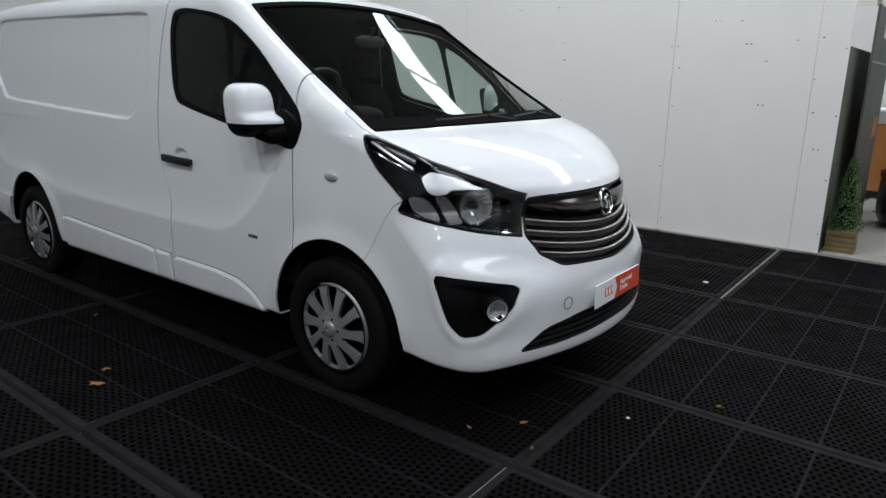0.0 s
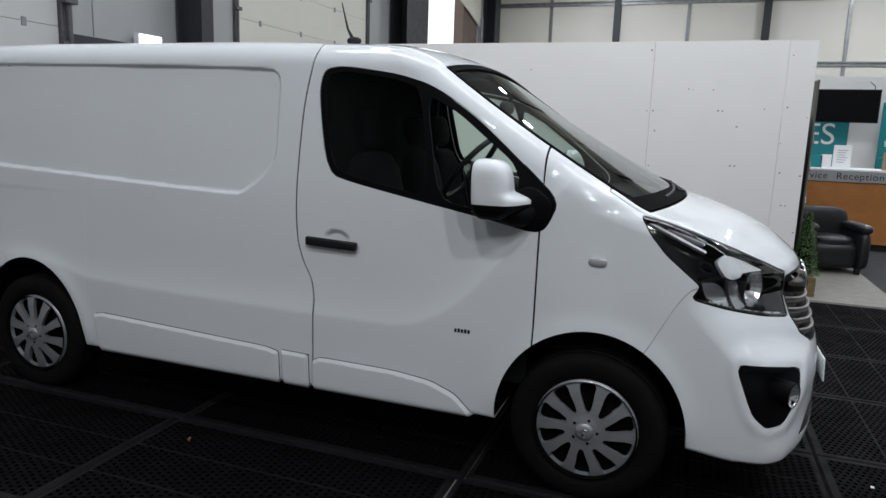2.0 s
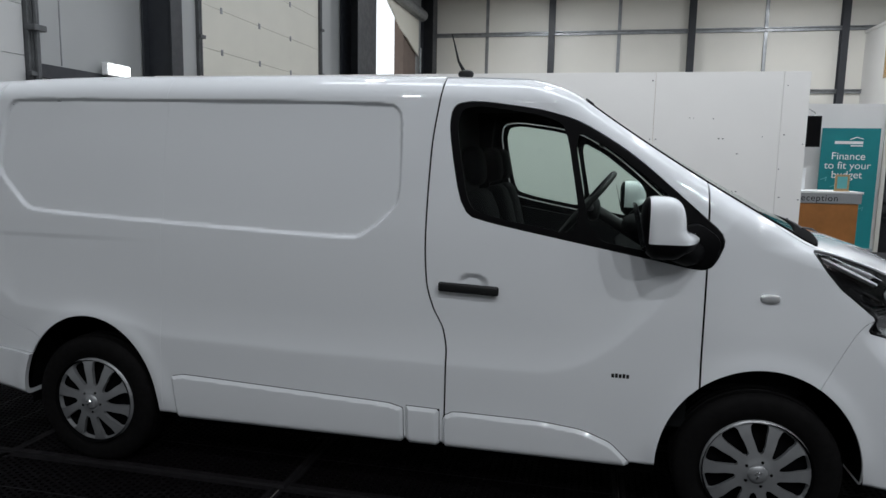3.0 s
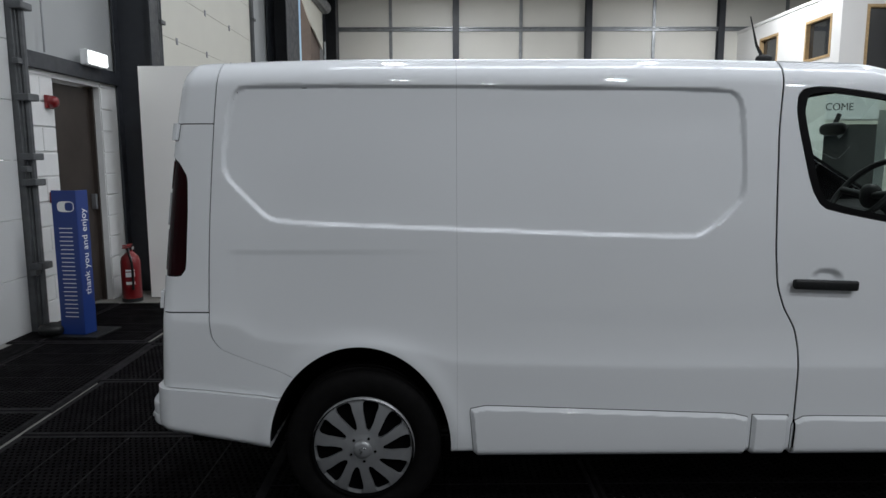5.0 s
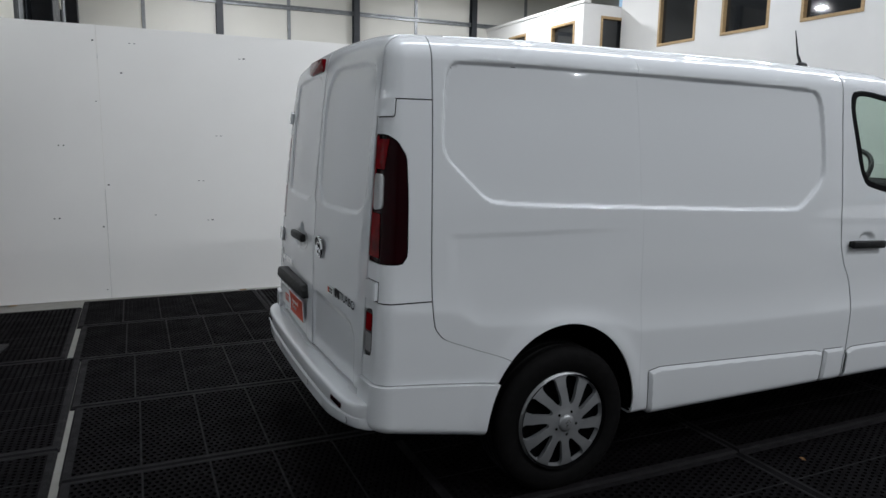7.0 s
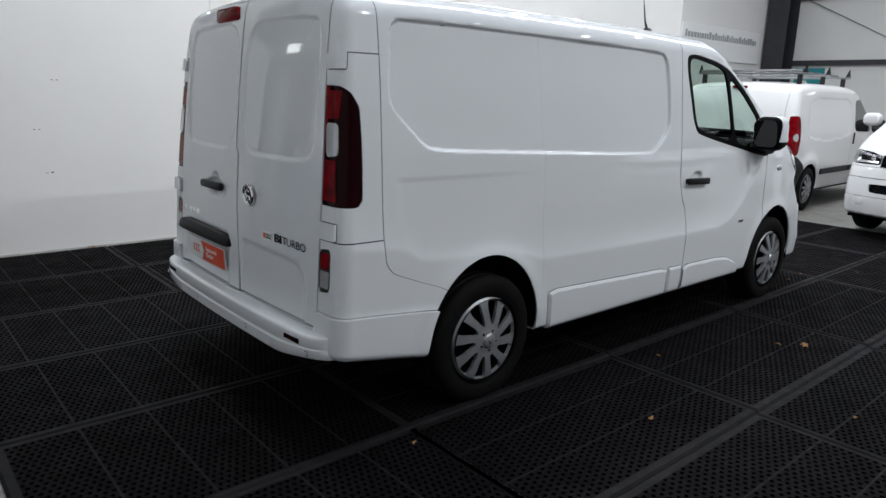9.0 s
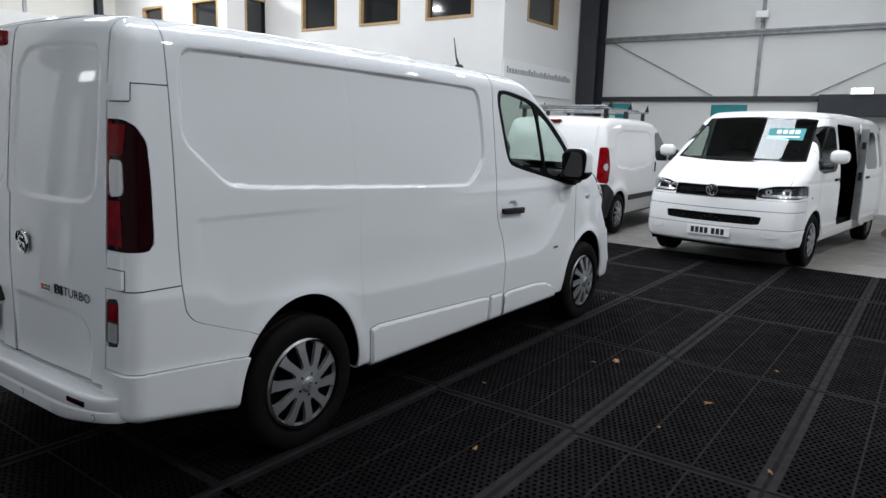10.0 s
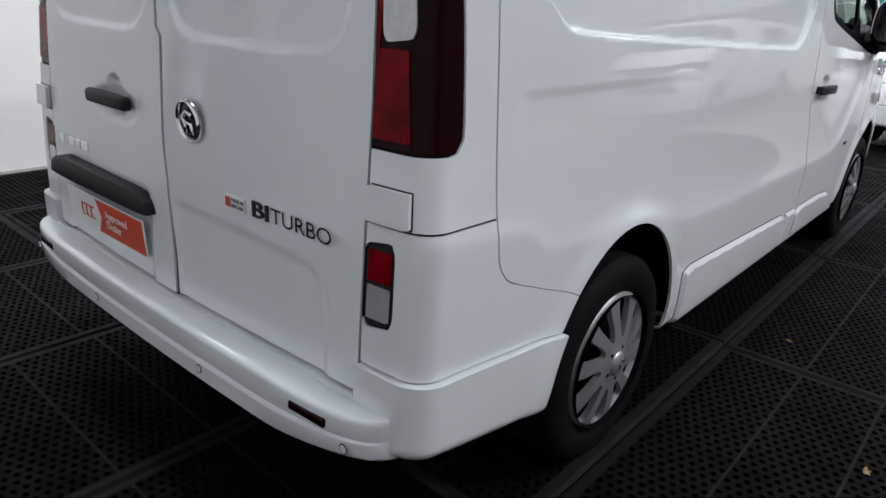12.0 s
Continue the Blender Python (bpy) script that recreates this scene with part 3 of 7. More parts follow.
for i, x in enumerate((-4.5, -0.24, 4.03)):
    stanchion("column_%d" % (i + 4), x, NORTH - 0.12, ROOF_Z, 0.22, 0.2, "y")
stanchion("column_7", EAST - 0.35, 7.75, ROOF_Z, 0.6, 0.5)

# north wall rails
for i, z in enumerate((3.75, 5.58)):
    bm = box(WEST, EAST, NORTH - 0.06, NORTH, z - 0.06, z + 0.06)
    bm = box(WEST, EAST, NORTH - 0.12, NORTH - 0.06, z + 0.03, z + 0.06, bm=bm)
    struct("rail_%d" % (i + 1), bm, GALV, "galvanised sheeting rail on the far wall")
bm = None
for x in (-6.6, -2.4, 1.9, 6.2):
    bm = box(x - 0.05, x + 0.05, NORTH - 0.04, NORTH, 0, ROOF_Z, bm=bm)
struct("trim_north", bm, GALV, "thin upright joints of the far wall panels")

# east wall rails
bm = box(EAST - 0.1, EAST + 0.05, SOUTH, 7.5, 2.46, 2.58)
struct("rail_3", bm, STEEL, "dark steel rail above the white lower wall")
bm = box(EAST - 0.1, EAST, SOUTH, 7.5, 4.0, 4.12)
bm = box(EAST - 0.14, EAST - 0.1, SOUTH, 7.5, 4.08, 4.12, bm=bm)
for y in (3.6, -0.6, -4.8):
    bm = box(EAST - 0.06, EAST, y - 0.04, y + 0.04, 2.58, ROOF_Z, bm=bm)
struct("rail_4", bm, GALV, "grey rail and posts on the side wall cladding")


def windowed(name, x0, x1, y0, y1, z0, z1, openings, along, label):
    """A wall with square openings given as (from, to, bottom, top) along its length."""
    bm = None
    a0, a1 = (y0, y1) if along == "y" else (x0, x1)
    put = (lambda p, q, b, t, bm: box(x0, x1, p, q, b, t, bm=bm)) if along == "y" else (lambda p, q, b, t, bm: box(p, q, y0, y1, b, t, bm=bm))
    at = a0
    for p, q, b, t in sorted(openings):
        bm = put(at, p, z0, z1, bm)
        bm = put(p, q, z0, b, bm)
        bm = put(p, q, t, z1, bm)
        at = q
    bm = put(at, a1, z0, z1, bm)
    return struct(name, bm, PLASTER, label)


OFF_X, OFF_FAR, STEP_Y, CORNER_Y = 5.96, 4.64, 16.2, 8.05
windowed("wall_office_near", OFF_X, OFF_X + 0.15, CORNER_Y, 15.8, -0.02, ROOF_Z, [(13.28, 14.65, 4.13, 5.5), (11.08, 12.46, 4.13, 5.5), (8.88, 10.28, 4.13, 5.5)], "y",
         "white upper office wall with pine-framed windows")
windowed("wall_office_far", OFF_FAR, OFF_FAR + 0.15, STEP_Y, NORTH, 2.62, 5.42, [(16.6, 17.83, 3.95, 5.0), (19.28, 20.4, 3.95, 5.0)], "y",
         "white upper office wall with two small windows")
windowed("wall_office_step", OFF_FAR + 0.15, 9.0, STEP_Y, STEP_Y + 0.15, 2.62, 5.42, [(5.24, 6.15, 3.1, 5.12)], "x", "white office wall with a dark doorway")
windowed("wall_office_end", OFF_X + 0.15, EAST, CORNER_Y, CORNER_Y + 0.15, -0.02, ROOF_Z, [(6.98, 8.55, 4.13, 5.5)], "x", "white office end wall above the parked vans")
struct("trim_office", box(OFF_FAR - 0.03, OFF_FAR + 0.2, STEP_Y - 0.03, NORTH, 5.42, 5.5), PLASTER, "white capping along the office wall")
struct("wall_office_return", box(OFF_X, OFF_X + 0.15, 15.8, STEP_Y, -0.02, ROOF_Z), PLASTER, "white return of the office wall")


def frame_window(i, along, at, p, q, b, t):
    """A pine-lined window in an office wall."""
    win = thing("window_%d" % i, "pine-framed office window with dark glass", "window", kind="structure")
    w = 0.07

    def bar(a0, a1, z0, z1, d0, d1, m, nm):
        bm = box(at + d0, at + d1, a0, a1, z0, z1, 0.003, 1) if along == "y" else box(a0, a1, at + d0, at + d1, z0, z1, 0.003, 1)
        part(nm, bm, m, win)
    bar(p, q, b, b + w, -0.015, 0.13, PINE, "sill")
    bar(p, q, t - w, t, -0.015, 0.13, PINE, "head")
    bar(p, p + w, b + w, t - w, -0.015, 0.13, PINE, "jamb")
    bar(q - w, q, b + w, t - w, -0.015, 0.13, PINE, "jamb")
    bar(p + w, q - w, b + w, t - w, 0.09, 0.10, DARK_GLASS, "pane")


for i, (p, q) in enumerate(((13.28, 14.65), (11.08, 12.46), (8.88, 10.28))):
    frame_window(i + 1, "y", OFF_X, p, q, 4.13, 5.5)
frame_window(4, "y", OFF_FAR, 16.6, 17.83, 3.95, 5.0)
frame_window(5, "y", OFF_FAR, 19.28, 20.4, 3.95, 5.0)
frame_window(6, "x", STEP_Y, 5.24, 6.15, 3.1, 5.12)
frame_window(7, "x", CORNER_Y, 6.98, 8.55, 4.13, 5.5)


# ---- the white panel van ----
VAN = pose(-2.307, 3.055, 0)      # front axle on the ground, x forward
FRONT_LINE = curve([0.14, 0.24, 0.40, 0.55, 0.70, 0.80, 0.90, 0.96, 1.00, 1.05, 1.10, 1.15, 1.20, 1.235, 1.283, 1.371, 1.477, 1.626, 1.797, 1.916, 2.05],
              [0.87, 0.940, 0.968, 0.970, 0.942, 0.912, 0.878, 0.857, 0.836, 0.783, 0.718, 0.620, 0.482, 0.355, 0.232, 0.065, -0.136, -0.388, -0.650, -0.870, -1.20])
SCREEN_RAKE = np.polyfit([1.27, 1.371, 1.477, 1.626, 1.797, 1.90], [0.262, 0.068, -0.132, -0.386, -0.652, -0.815], 2)


def FRONT(w):
    """The middle line of the nose, running into the even curve of the windscreen."""
    k = step(1.20, 1.30, w)
    return FRONT_LINE(w) * (1 - k) + np.polyval(SCREEN_RAKE, w) * k


FRONT_SLOPE = curve([0.2, 0.6, 0.9, 1.0, 1.1, 1.2, 1.28, 1.5, 1.9], [1.0, 1.0, 0.93, 0.62, 0.5, 0.33, 0.45, 0.5, 0.45])
BOW = curve([0.15, 0.50, 0.66, 0.80, 0.90, 1.00, 1.10, 1.20, 1.27, 1.34, 1.50, 1.80, 2.0], [0.28, 0.29, 0.37, 0.46, 0.50, 0.40, 0.32, 0.25, 0.208, 0.194, 0.168, 0.12, 0.09])
WIDE = curve([0.15, 0.30, 0.45, 0.65, 0.80, 1.00, 1.20, 1.40, 1.60, 1.80, 2.0], [0.90, 0.948, 0.958, 0.962, 0.960, 0.957, 0.948, 0.926, 0.898, 0.860, 0.81])
TAPER = curve([-4.1, -3.6, -3.0, 0.0, 0.2, 0.35, 0.50, 0.65, 0.95], [0.030, 0.008, 0.0, 0.0, 0.006, 0.020, 0.036, 0.055, 0.11])
REAR = curve([0.2, 0.5, 1.0, 1.5, 1.7, 1.85, 2.0], [3.985, 3.977, 3.950, 3.905, 3.882, 3.860, 3.82])
ROOF = curve([-4.0, -3.7, -3.0, -2.0, -1.3, -0.9, -0.6, 0.0], [1.922, 1.946, 1.962, 1.962, 1.950, 1.938, 1.92, 1.85])
RIDGE = curve([-3.85, -3.62, -3.50, -3.36, -3.10, -2.85, -2.70, -1.2, -0.90, -0.75, -0.60, -0.48, -0.38, -0.25, 0.0], [0.86, 0.84, 0.775, 0.765, 0.76, 0.725, 0.68, 0.655, 0.655, 0.69, 0.78, 0.90, 1.02, 1.20, 1.5])
PANEL = chaikin([(-3.55, 1.815), (-1.60, 1.797), (-1.545, 1.765), (-1.530, 1.70), (-1.525, 1.40), (-1.545, 1.330), (-1.68, 1.210), (-1.75, 1.183), (-3.40, 1.250), (-3.48, 1.270), (-3.645, 1.430),
                 (-3.662, 1.50), (-3.635, 1.74), (-3.61, 1.795)], 2, 0.2)
SILL_REAR = chaikin([(-2.655, 0.500), (-1.488, 0.454), (-1.488, 0.22), (-2.630, 0.22)], 2, 0.06)
SILL_MID = [(-1.476, 0.452), (-1.322, 0.448), (-1.322, 0.22), (-1.476, 0.22)]
SILL_FRONT = chaikin([(-1.308, 0.446), (-0.88, 0.440), (-0.70, 0.420), (-0.58, 0.375), (-0.50, 0.296), (-0.47, 0.22), (-1.308, 0.22)], 2, 0.12)
HANDLE_DISH = (-1.19, 1.02)


def van_half_width(u, w):
    hw = WIDE(w) - TAPER(u) * (1 + 0.7 * step(0.9, 1.3, w))
    ridge = RIDGE(u)
    over = 0.006 * np.logaddexp(0, (w - ridge) / 0.006)
    hw = hw + 0.021 * np.exp(-over / 0.09) * step(0.1, -0.2, u)
    hw = hw + 0.010 * step(-0.35, 0.0, u) * step(1.15, 0.75, w)
    hw = hw - 0.0185 * step(-0.003, 0.014, inside(PANEL, u, w))
    band = step(1.150, 1.120, w) * step(0.86, 1.08, w) * step(-3.66, -3.60, u) * step(-2.6, -3.3, u)
    hw = hw - 0.004 * band
    for c, top in ((0.0, 0.432), (-3.105, 0.438)):
        d = np.sqrt((u - c) ** 2 + ((w - 0.31) * (0.40 / top)) ** 2) - 0.395
        hw = hw + 0.012 * np.exp(-(d / 0.05) ** 2) * step(0.25, 0.4, w)
    dish = np.sqrt(((u - HANDLE_DISH[0]) / 0.075) ** 2 + ((w - HANDLE_DISH[1]) / 0.045) ** 2)
    hw = hw - 0.020 * step(1.0, 0.45, dish)
    return hw


REAR_UP = chaikin([(-0.66, 1.812), (-0.035, 1.825), (-0.035, 1.188), (-0.62, 1.196), (-0.690, 1.225), (-0.715, 1.30), (-0.70, 1.74)], 3, 0.16)
REAR_LOW = chaikin([(-0.62, 0.765), (-0.10, 0.782), (-0.06, 0.76), (-0.06, 0.30), (-0.70, 0.30), (-0.695, 0.70)], 2, 0.14)


def van_solid(u, v, w):
    a = np.abs(v)
    side = a - van_half_width(u, w)
    pull = BOW(w) * a ** 2 + 0.10 * np.maximum(a - 0.55, 0) ** 2 * step(1.3, 1.2, w)
    lip = 0.02 * step(0.40, 0.27, w) * step(0.15, 0.22, w)
    front = (u - FRONT(w) - lip + pull) * FRONT_SLOPE(w)
    roof = w - (ROOF(u) - 0.055 * a ** 2 - 0.03 * a ** 6)
    back = -u - REAR(w) + 0.04 * a ** 2
    back = back + 0.010 * step(-0.004, 0.018, inside(REAR_UP, -a, w)) + 0.010 * step(-0.005, 0.030, inside(REAR_LOW, v, w))
    body = meet(side, roof, 0.095)
    body = meet(body, front, 0.075)
    body = meet(body, back, 0.055)
    d = inside(FOG, u, w)
    brow = 0.006 * np.exp(-((d + 0.024) / 0.024) ** 2) - 0.009 * np.exp(-((d + 0.085) / 0.034) ** 2) * step(0.60, 0.68, w) * step(0.86, 0.80, w)
    body = body - brow * step(0.42, 0.54, a) * step(0.48, 0.56, u)
    base = 0.285 - 0.035 * step(0.35, 0.6, u) + 0.040 * step(-3.35, -3.47, u) + 0.085 * np.clip((-3.47 - u) / 0.50, 0, 1) - w
    return meet(body, base, 0.02)


SPLIT = curve([0.4, 0.6, 0.80, 0.95, 1.19, 1.215, 1.5, 2.0], [0.065, 0.062, 0.040, 0.022, 0.020, -0.004, -0.008, -0.012])


def poly_side(pts):
    return lambda p: inside(pts, p[:, 0], p[:, 2])


def poly_front(pts):
    return lambda p: inside(pts, p[:, 1], p[:, 2])


def below(xs, zs):
    """Positive under a line drawn along the side."""
    c = curve(xs, zs)
    return lambda p: c(p[:, 0]) - p[:, 2]


def behind(zs, xs):
    """Positive behind an upright line drawn on the side."""
    c = curve(zs, xs)
    return lambda p: c(p[:, 2]) - p[:, 0]


def both_of(*fs):
    return lambda p: np.min([f(p) for f in fs], 0)


WINDOW = chaikin([(-0.17, 1.262), (-0.215, 1.150), (-0.26, 1.125), (-0.52, 1.172), (-1.10, 1.278), (-1.250, 1.318), (-1.322, 1.68), (-1.308, 1.785), (-1.21, 1.802),
                  (-0.93, 1.766), (-0.755, 1.715), (-0.535, 1.578), (-0.30, 1.375)], 2, 0.2)
SIDE_GLASS = chaikin([(-0.735, 1.238), (-1.09, 1.303), (-1.222, 1.343), (-1.288, 1.69), (-1.268, 1.765), (-1.19, 1.780), (-0.94, 1.744), (-0.822, 1.706)], 2, 0.15)
QUARTER_GLASS = chaikin([(-0.702, 1.232), (-0.790, 1.684), (-0.63, 1.600), (-0.50, 1.500), (-0.385, 1.412), (-0.345, 1.34), (-0.36, 1.19), (-0.45, 1.188)], 2, 0.15)
LAMP = chaikin([(0.150, 1.224), (0.200, 1.146), (0.258, 1.078), (0.336, 1.014), (0.396, 0.964), (0.366, 0.912), (0.50, 0.872), (0.65, 0.828), (0.82, 0.790), (0.82, 0.938),
                (0.730, 0.986), (0.656, 1.029), (0.583, 1.066), (0.512, 1.102), (0.429, 1.138), (0.342, 1.171), (0.240, 1.204)], 2, 0.12)
FOG = chaikin([(0.550, 0.672), (0.68, 0.655), (0.822, 0.612), (0.822, 0.52), (0.755, 0.425), (0.69, 0.415), (0.63, 0.47)], 2, 0.15)
GRILLE = chaikin([(-0.504, 0.967), (0.504, 0.967), (0.530, 0.895), (0.552, 0.805), (0.51, 0.722), (0.41, 0.664), (0.0, 0.640), (-0.41, 0.664), (-0.51, 0.722), (-0.552, 0.805), (-0.530, 0.895)], 2, 0.08)
LOW_GRILLE = chaikin([(-0.69, 0.318), (-0.53, 0.402), (-0.29, 0.432), (0.29, 0.432), (0.53, 0.402), (0.69, 0.318), (0.45, 0.315), (0.0, 0.328), (-0.45, 0.315)], 2, 0.12)
LAMP_TOP = curve([0.0, 0.14, 0.24, 0.342, 0.429, 0.512, 0.583, 0.656, 0.73, 0.80, 1.0], [1.30, 1.235, 1.200, 1.165, 1.131, 1.095, 1.059, 1.022, 0.976, 0.90, 0.89])


def screen_region(p):
    u, a, w = p[:, 0], np.abs(p[:, 1]), p[:, 2]
    edge = curve([1.15, 1.30, 1.45, 1.70, 1.85, 1.95], [0.875, 0.855, 0.836, 0.800, 0.772, 0.755])(w)
    return np.min([edge - a, w - (1.248 - 0.02 * a ** 2), 1.866 - 0.10 * a ** 2 - w, u + 0.825 + 0.05 * a], 0)


def rear_door_region(p):
    a, w = np.abs(p[:, 1]), p[:, 2]
    return np.min([-p[:, 0] - 3.60, 0.792 - 0.045 * step(1.0, 1.9, w) - a, w - 0.497, 1.915 - w], 0)


def rear_dish(v, w):
    """Depth of the dished surround of the rear handle."""
    cup = np.sqrt(((v - 0.262) / 0.066) ** 2 + ((w - 1.006) / 0.066) ** 2)
    lip = np.sqrt(((v - 0.265) / 0.165) ** 2 + ((w - 0.978) / 0.058) ** 2)
    return 0.024 * step(1.0, 0.62, cup) + 0.009 * step(1.0, 0.70, lip)


def sink_handle(s):
    V, N, e = s.V.copy(), s.N.copy(), 0.002
    v, w = V[:, 1], V[:, 2]
    dv = (rear_dish(v + e, w) - rear_dish(v - e, w)) / (2 * e)
    dw = (rear_dish(v, w + e) - rear_dish(v, w - e)) / (2 * e)
    hit = rear_dish(v, w) > 0
    V[:, 0] += rear_dish(v, w)
    n = N / np.maximum(np.abs(N[:, :1]), 0.05) + np.stack([0 * dv, dv, dw], 1)
    N = np.where(hit[:, None], n / np.linalg.norm(n, axis=1, keepdims=True), N)
    return Skin(V, N, s.T)


def build_van():
    van = thing("panel_van", "glossy white panel van on silver wheel covers", "van", VAN)
    skin = shell(van_solid, (-4.12, -1.04, 0.18), (1.02, 0.03, 2.02), 0.0105)
    arch = lambda p: np.max([0.398 - np.sqrt(p[:, 0] ** 2 + ((p[:, 2] - 0.31) * 0.398 / 0.432) ** 2),
                             0.378 - np.sqrt((p[:, 0] + 3.108) ** 2 + ((p[:, 2] - 0.31) * 0.378 / 0.441) ** 2)], 0)
    skin = skin.cut(lambda p: -arch(p))
    # Black shell close behind the skin stands in for shade in the gaps.
    backing = shell(van_solid, (-4.12, -1.04, 0.18), (1.02, 0.03, 2.02), 0.021).cut(lambda p: -arch(p)).sunk(0.0065)
    whole = skin
    hole = lambda f: (lambda p: -f(p))
    window, lamp, fog = poly_side(WINDOW), both_of(poly_side(LAMP), lambda p: -p[:, 1] - 0.510 - 0.34 * (0.967 - p[:, 2])), both_of(poly_side(FOG), lambda p: -p[:, 1] - 0.5)
    on_front = lambda p: p[:, 0] - 0.45
    grille, low_grille = both_of(poly_front(GRILLE), on_front), both_of(poly_front(LOW_GRILLE), on_front)
    on_side = lambda p: -p[:, 1] - 0.62
    window = both_of(window, on_side)
    for f in (screen_region, window, lamp, fog, grille, low_grille):
        backing = backing.cut(hole(f), 0.012)
    piece("inner_shell", backing.both().cut(lambda p: np.hypot((p[:, 1] - 0.265) / 0.19, (p[:, 2] - 0.99) / 0.095) - 1 + 2 * (p[:, 0] > -3.5)).mesh("inner_shell", GAP_BLACK), van, "black backing that puts shade in the panel gaps")

    white = PAINT
    screen, skin = skin.split(screen_region, 0.004)
    surround, skin = skin.split(window, 0.004)
    lamp_s, skin = skin.split(lamp, 0.005)
    grille_s, skin = skin.split(grille, 0.006)
    low_s, skin = skin.split(low_grille, 0.004)
    fog_s, skin = skin.split(fog, 0.004)
    # rear doors
    rear, skin = skin.split(rear_door_region, 0.007)
    # tail lamps
    tail = both_of(poly_side(chaikin([(-3.99, 1.535), (-3.87, 1.522), (-3.835, 1.495), (-3.803, 1.44), (-3.803, 1.30), (-3.815, 1.038), (-3.99, 1.040)], 2, 0.12)),
                   lambda p: -p[:, 1] - 0.6)
    tail_s, skin = skin.split(tail, 0.005)
    reverse = both_of(poly_front(chaikin([(-0.872, 0.858), (-0.792, 0.846), (-0.796, 0.664), (-0.876, 0.676)], 2, 0.12)), lambda p: -p[:, 0] - 3.7)
    reverse_s, skin = skin.split(reverse, 0.004)
    # front bumper
    bump = both_of(below([0.16, 0.21, 0.39, 0.43, 0.60, 0.90, 1.0], [0.60, 0.685, 0.955, 0.945, 0.90, 0.88, 0.88]), lambda p: p[:, 0] - 0.16)
    bump_s, skin = skin.split(bump, 0.004)
    # door
    d_rear = behind([0.25, 0.30, 0.70, 0.80, 0.91, 1.02, 1.2, 1.58, 1.87, 2.0], [-1.300, -1.300, -1.297, -1.312, -1.365, -1.395, -1.405, -1.395, -1.362, -1.35])
    door = both_of(lambda p: -d_rear(p), lambda p: -0.243 - p[:, 0], lambda p: ROOF(p[:, 0]) - 0.040 - p[:, 2], lambda p: -p[:, 1] - 0.55)
    door_s, skin = skin.split(door, 0.008)
    # bonnet and roof
    bonnet = both_of(lambda p: p[:, 0] - 0.02, lambda p: p[:, 2] - LAMP_TOP(p[:, 0]) + 0.01, lambda p: 0.890 + p[:, 1])
    bonnet_s, skin = skin.split(bonnet, 0.004)
    # sill panels stand a little proud
    on_sill = lambda p: -p[:, 1] - 0.70
    sills = []
    for q in (SILL_REAR, SILL_MID, SILL_FRONT):
        f = both_of(poly_side(q), on_sill)
        bevel = lambda p, f=f: 0.003 + 0.014 * np.clip(f(p) / 0.016, 0, 1)
        sills.append(skin.cut(f, 0.001).plus(door_s.cut(f, 0.001)).fine().raised(bevel))
        skin, door_s = skin.cut(hole(f), 0.003), door_s.cut(hole(f), 0.003)
    # rear corner, lower rear corner and bumper skirt
    corner = behind([0.30, 0.55, 0.62, 0.69, 0.749, 0.80, 0.89, 1.655, 1.90, 2.0], [-3.25, -3.30, -3.377, -3.553, -3.683, -3.712, -3.719, -3.692, -3.678, -3.67])
    corner_s, skin = skin.split(corner, 0.005)
    skirt_s, corner_s = corner_s.split(below([-4.1, -3.96, -3.43, -3.2], [0.578, 0.576, 0.535, 0.52]), 0.004)
    low_corner, corner_s = corner_s.split(lambda p: 0.891 - p[:, 2], 0.005)
    top_corner, mid_corner = corner_s.split(lambda p: p[:, 2] - 1.655, 0.005)
    wing = both_of(lambda p: p[:, 0] + 0.243, lambda p: 1.6 - p[:, 2])
    fender_s, skin = skin.split(wing, 0.0)
    # a fine joint runs over the side and the roof behind the load door
    hind, skin = skin.split(lambda p: -2.705 - p[:, 0], 0.0006)

    def add(name, s, m=white, label="", two=True, depth=0.010):
        if len(s.T) == 0:
            return None
        return piece(name, s.rim(depth).mesh(name, m), van, label)

    for sgn in (1, -1):
        side = (lambda s: s) if sgn == 1 else (lambda s: s.mirror())
        add("front_door", side(door_s))
        add("front_wing", side(fender_s))
        add("corner_panel", side(top_corner))
        add("corner_panel", side(mid_corner))
        add("corner_panel", side(low_corner))
        add("bumper_skirt", side(skirt_s.sunk(-0.019)), depth=0.025)
        for s in sills:
            add("sill_panel", side(s), depth=0.024)
        for w0, w1, a0, q1 in ((1.588, 1.655, 0.775, 0.700), (0.897, 0.968, 0.800, 0.676)):
            f = lambda p: np.min([p[:, 2] - w0, w1 - p[:, 2], -p[:, 1] - a0, q1 - 0.7 * (p[:, 0] + 3.98 - p[:, 1]), -3.5 - p[:, 0]], 0)
            h, g = whole.cut(f), whole.cut(lambda p: f(p) + 0.0025)
            # Black outline laid on the paint as the shade round each hinge.
            add("hinge_gap", side(g.sunk(-0.0012)), GAP_BLACK, depth=0.002)
            add("hinge", side(h.sunk(-0.015)), depth=0.016)
    add("bonnet", bonnet_s.both())
    add("front_bumper", bump_s.both())
    add("body", skin.both())
    add("rear_body", hind.both())
    # the two rear doors meet left of the middle
    full = sink_handle(rear.both())
    add("rear_door", full.cut(lambda p: 0.0 - SPLIT(p[:, 2]) - p[:, 1], 0.013))
    add("rear_door", full.cut(lambda p: p[:, 1] + SPLIT(p[:, 2]), 0.013))
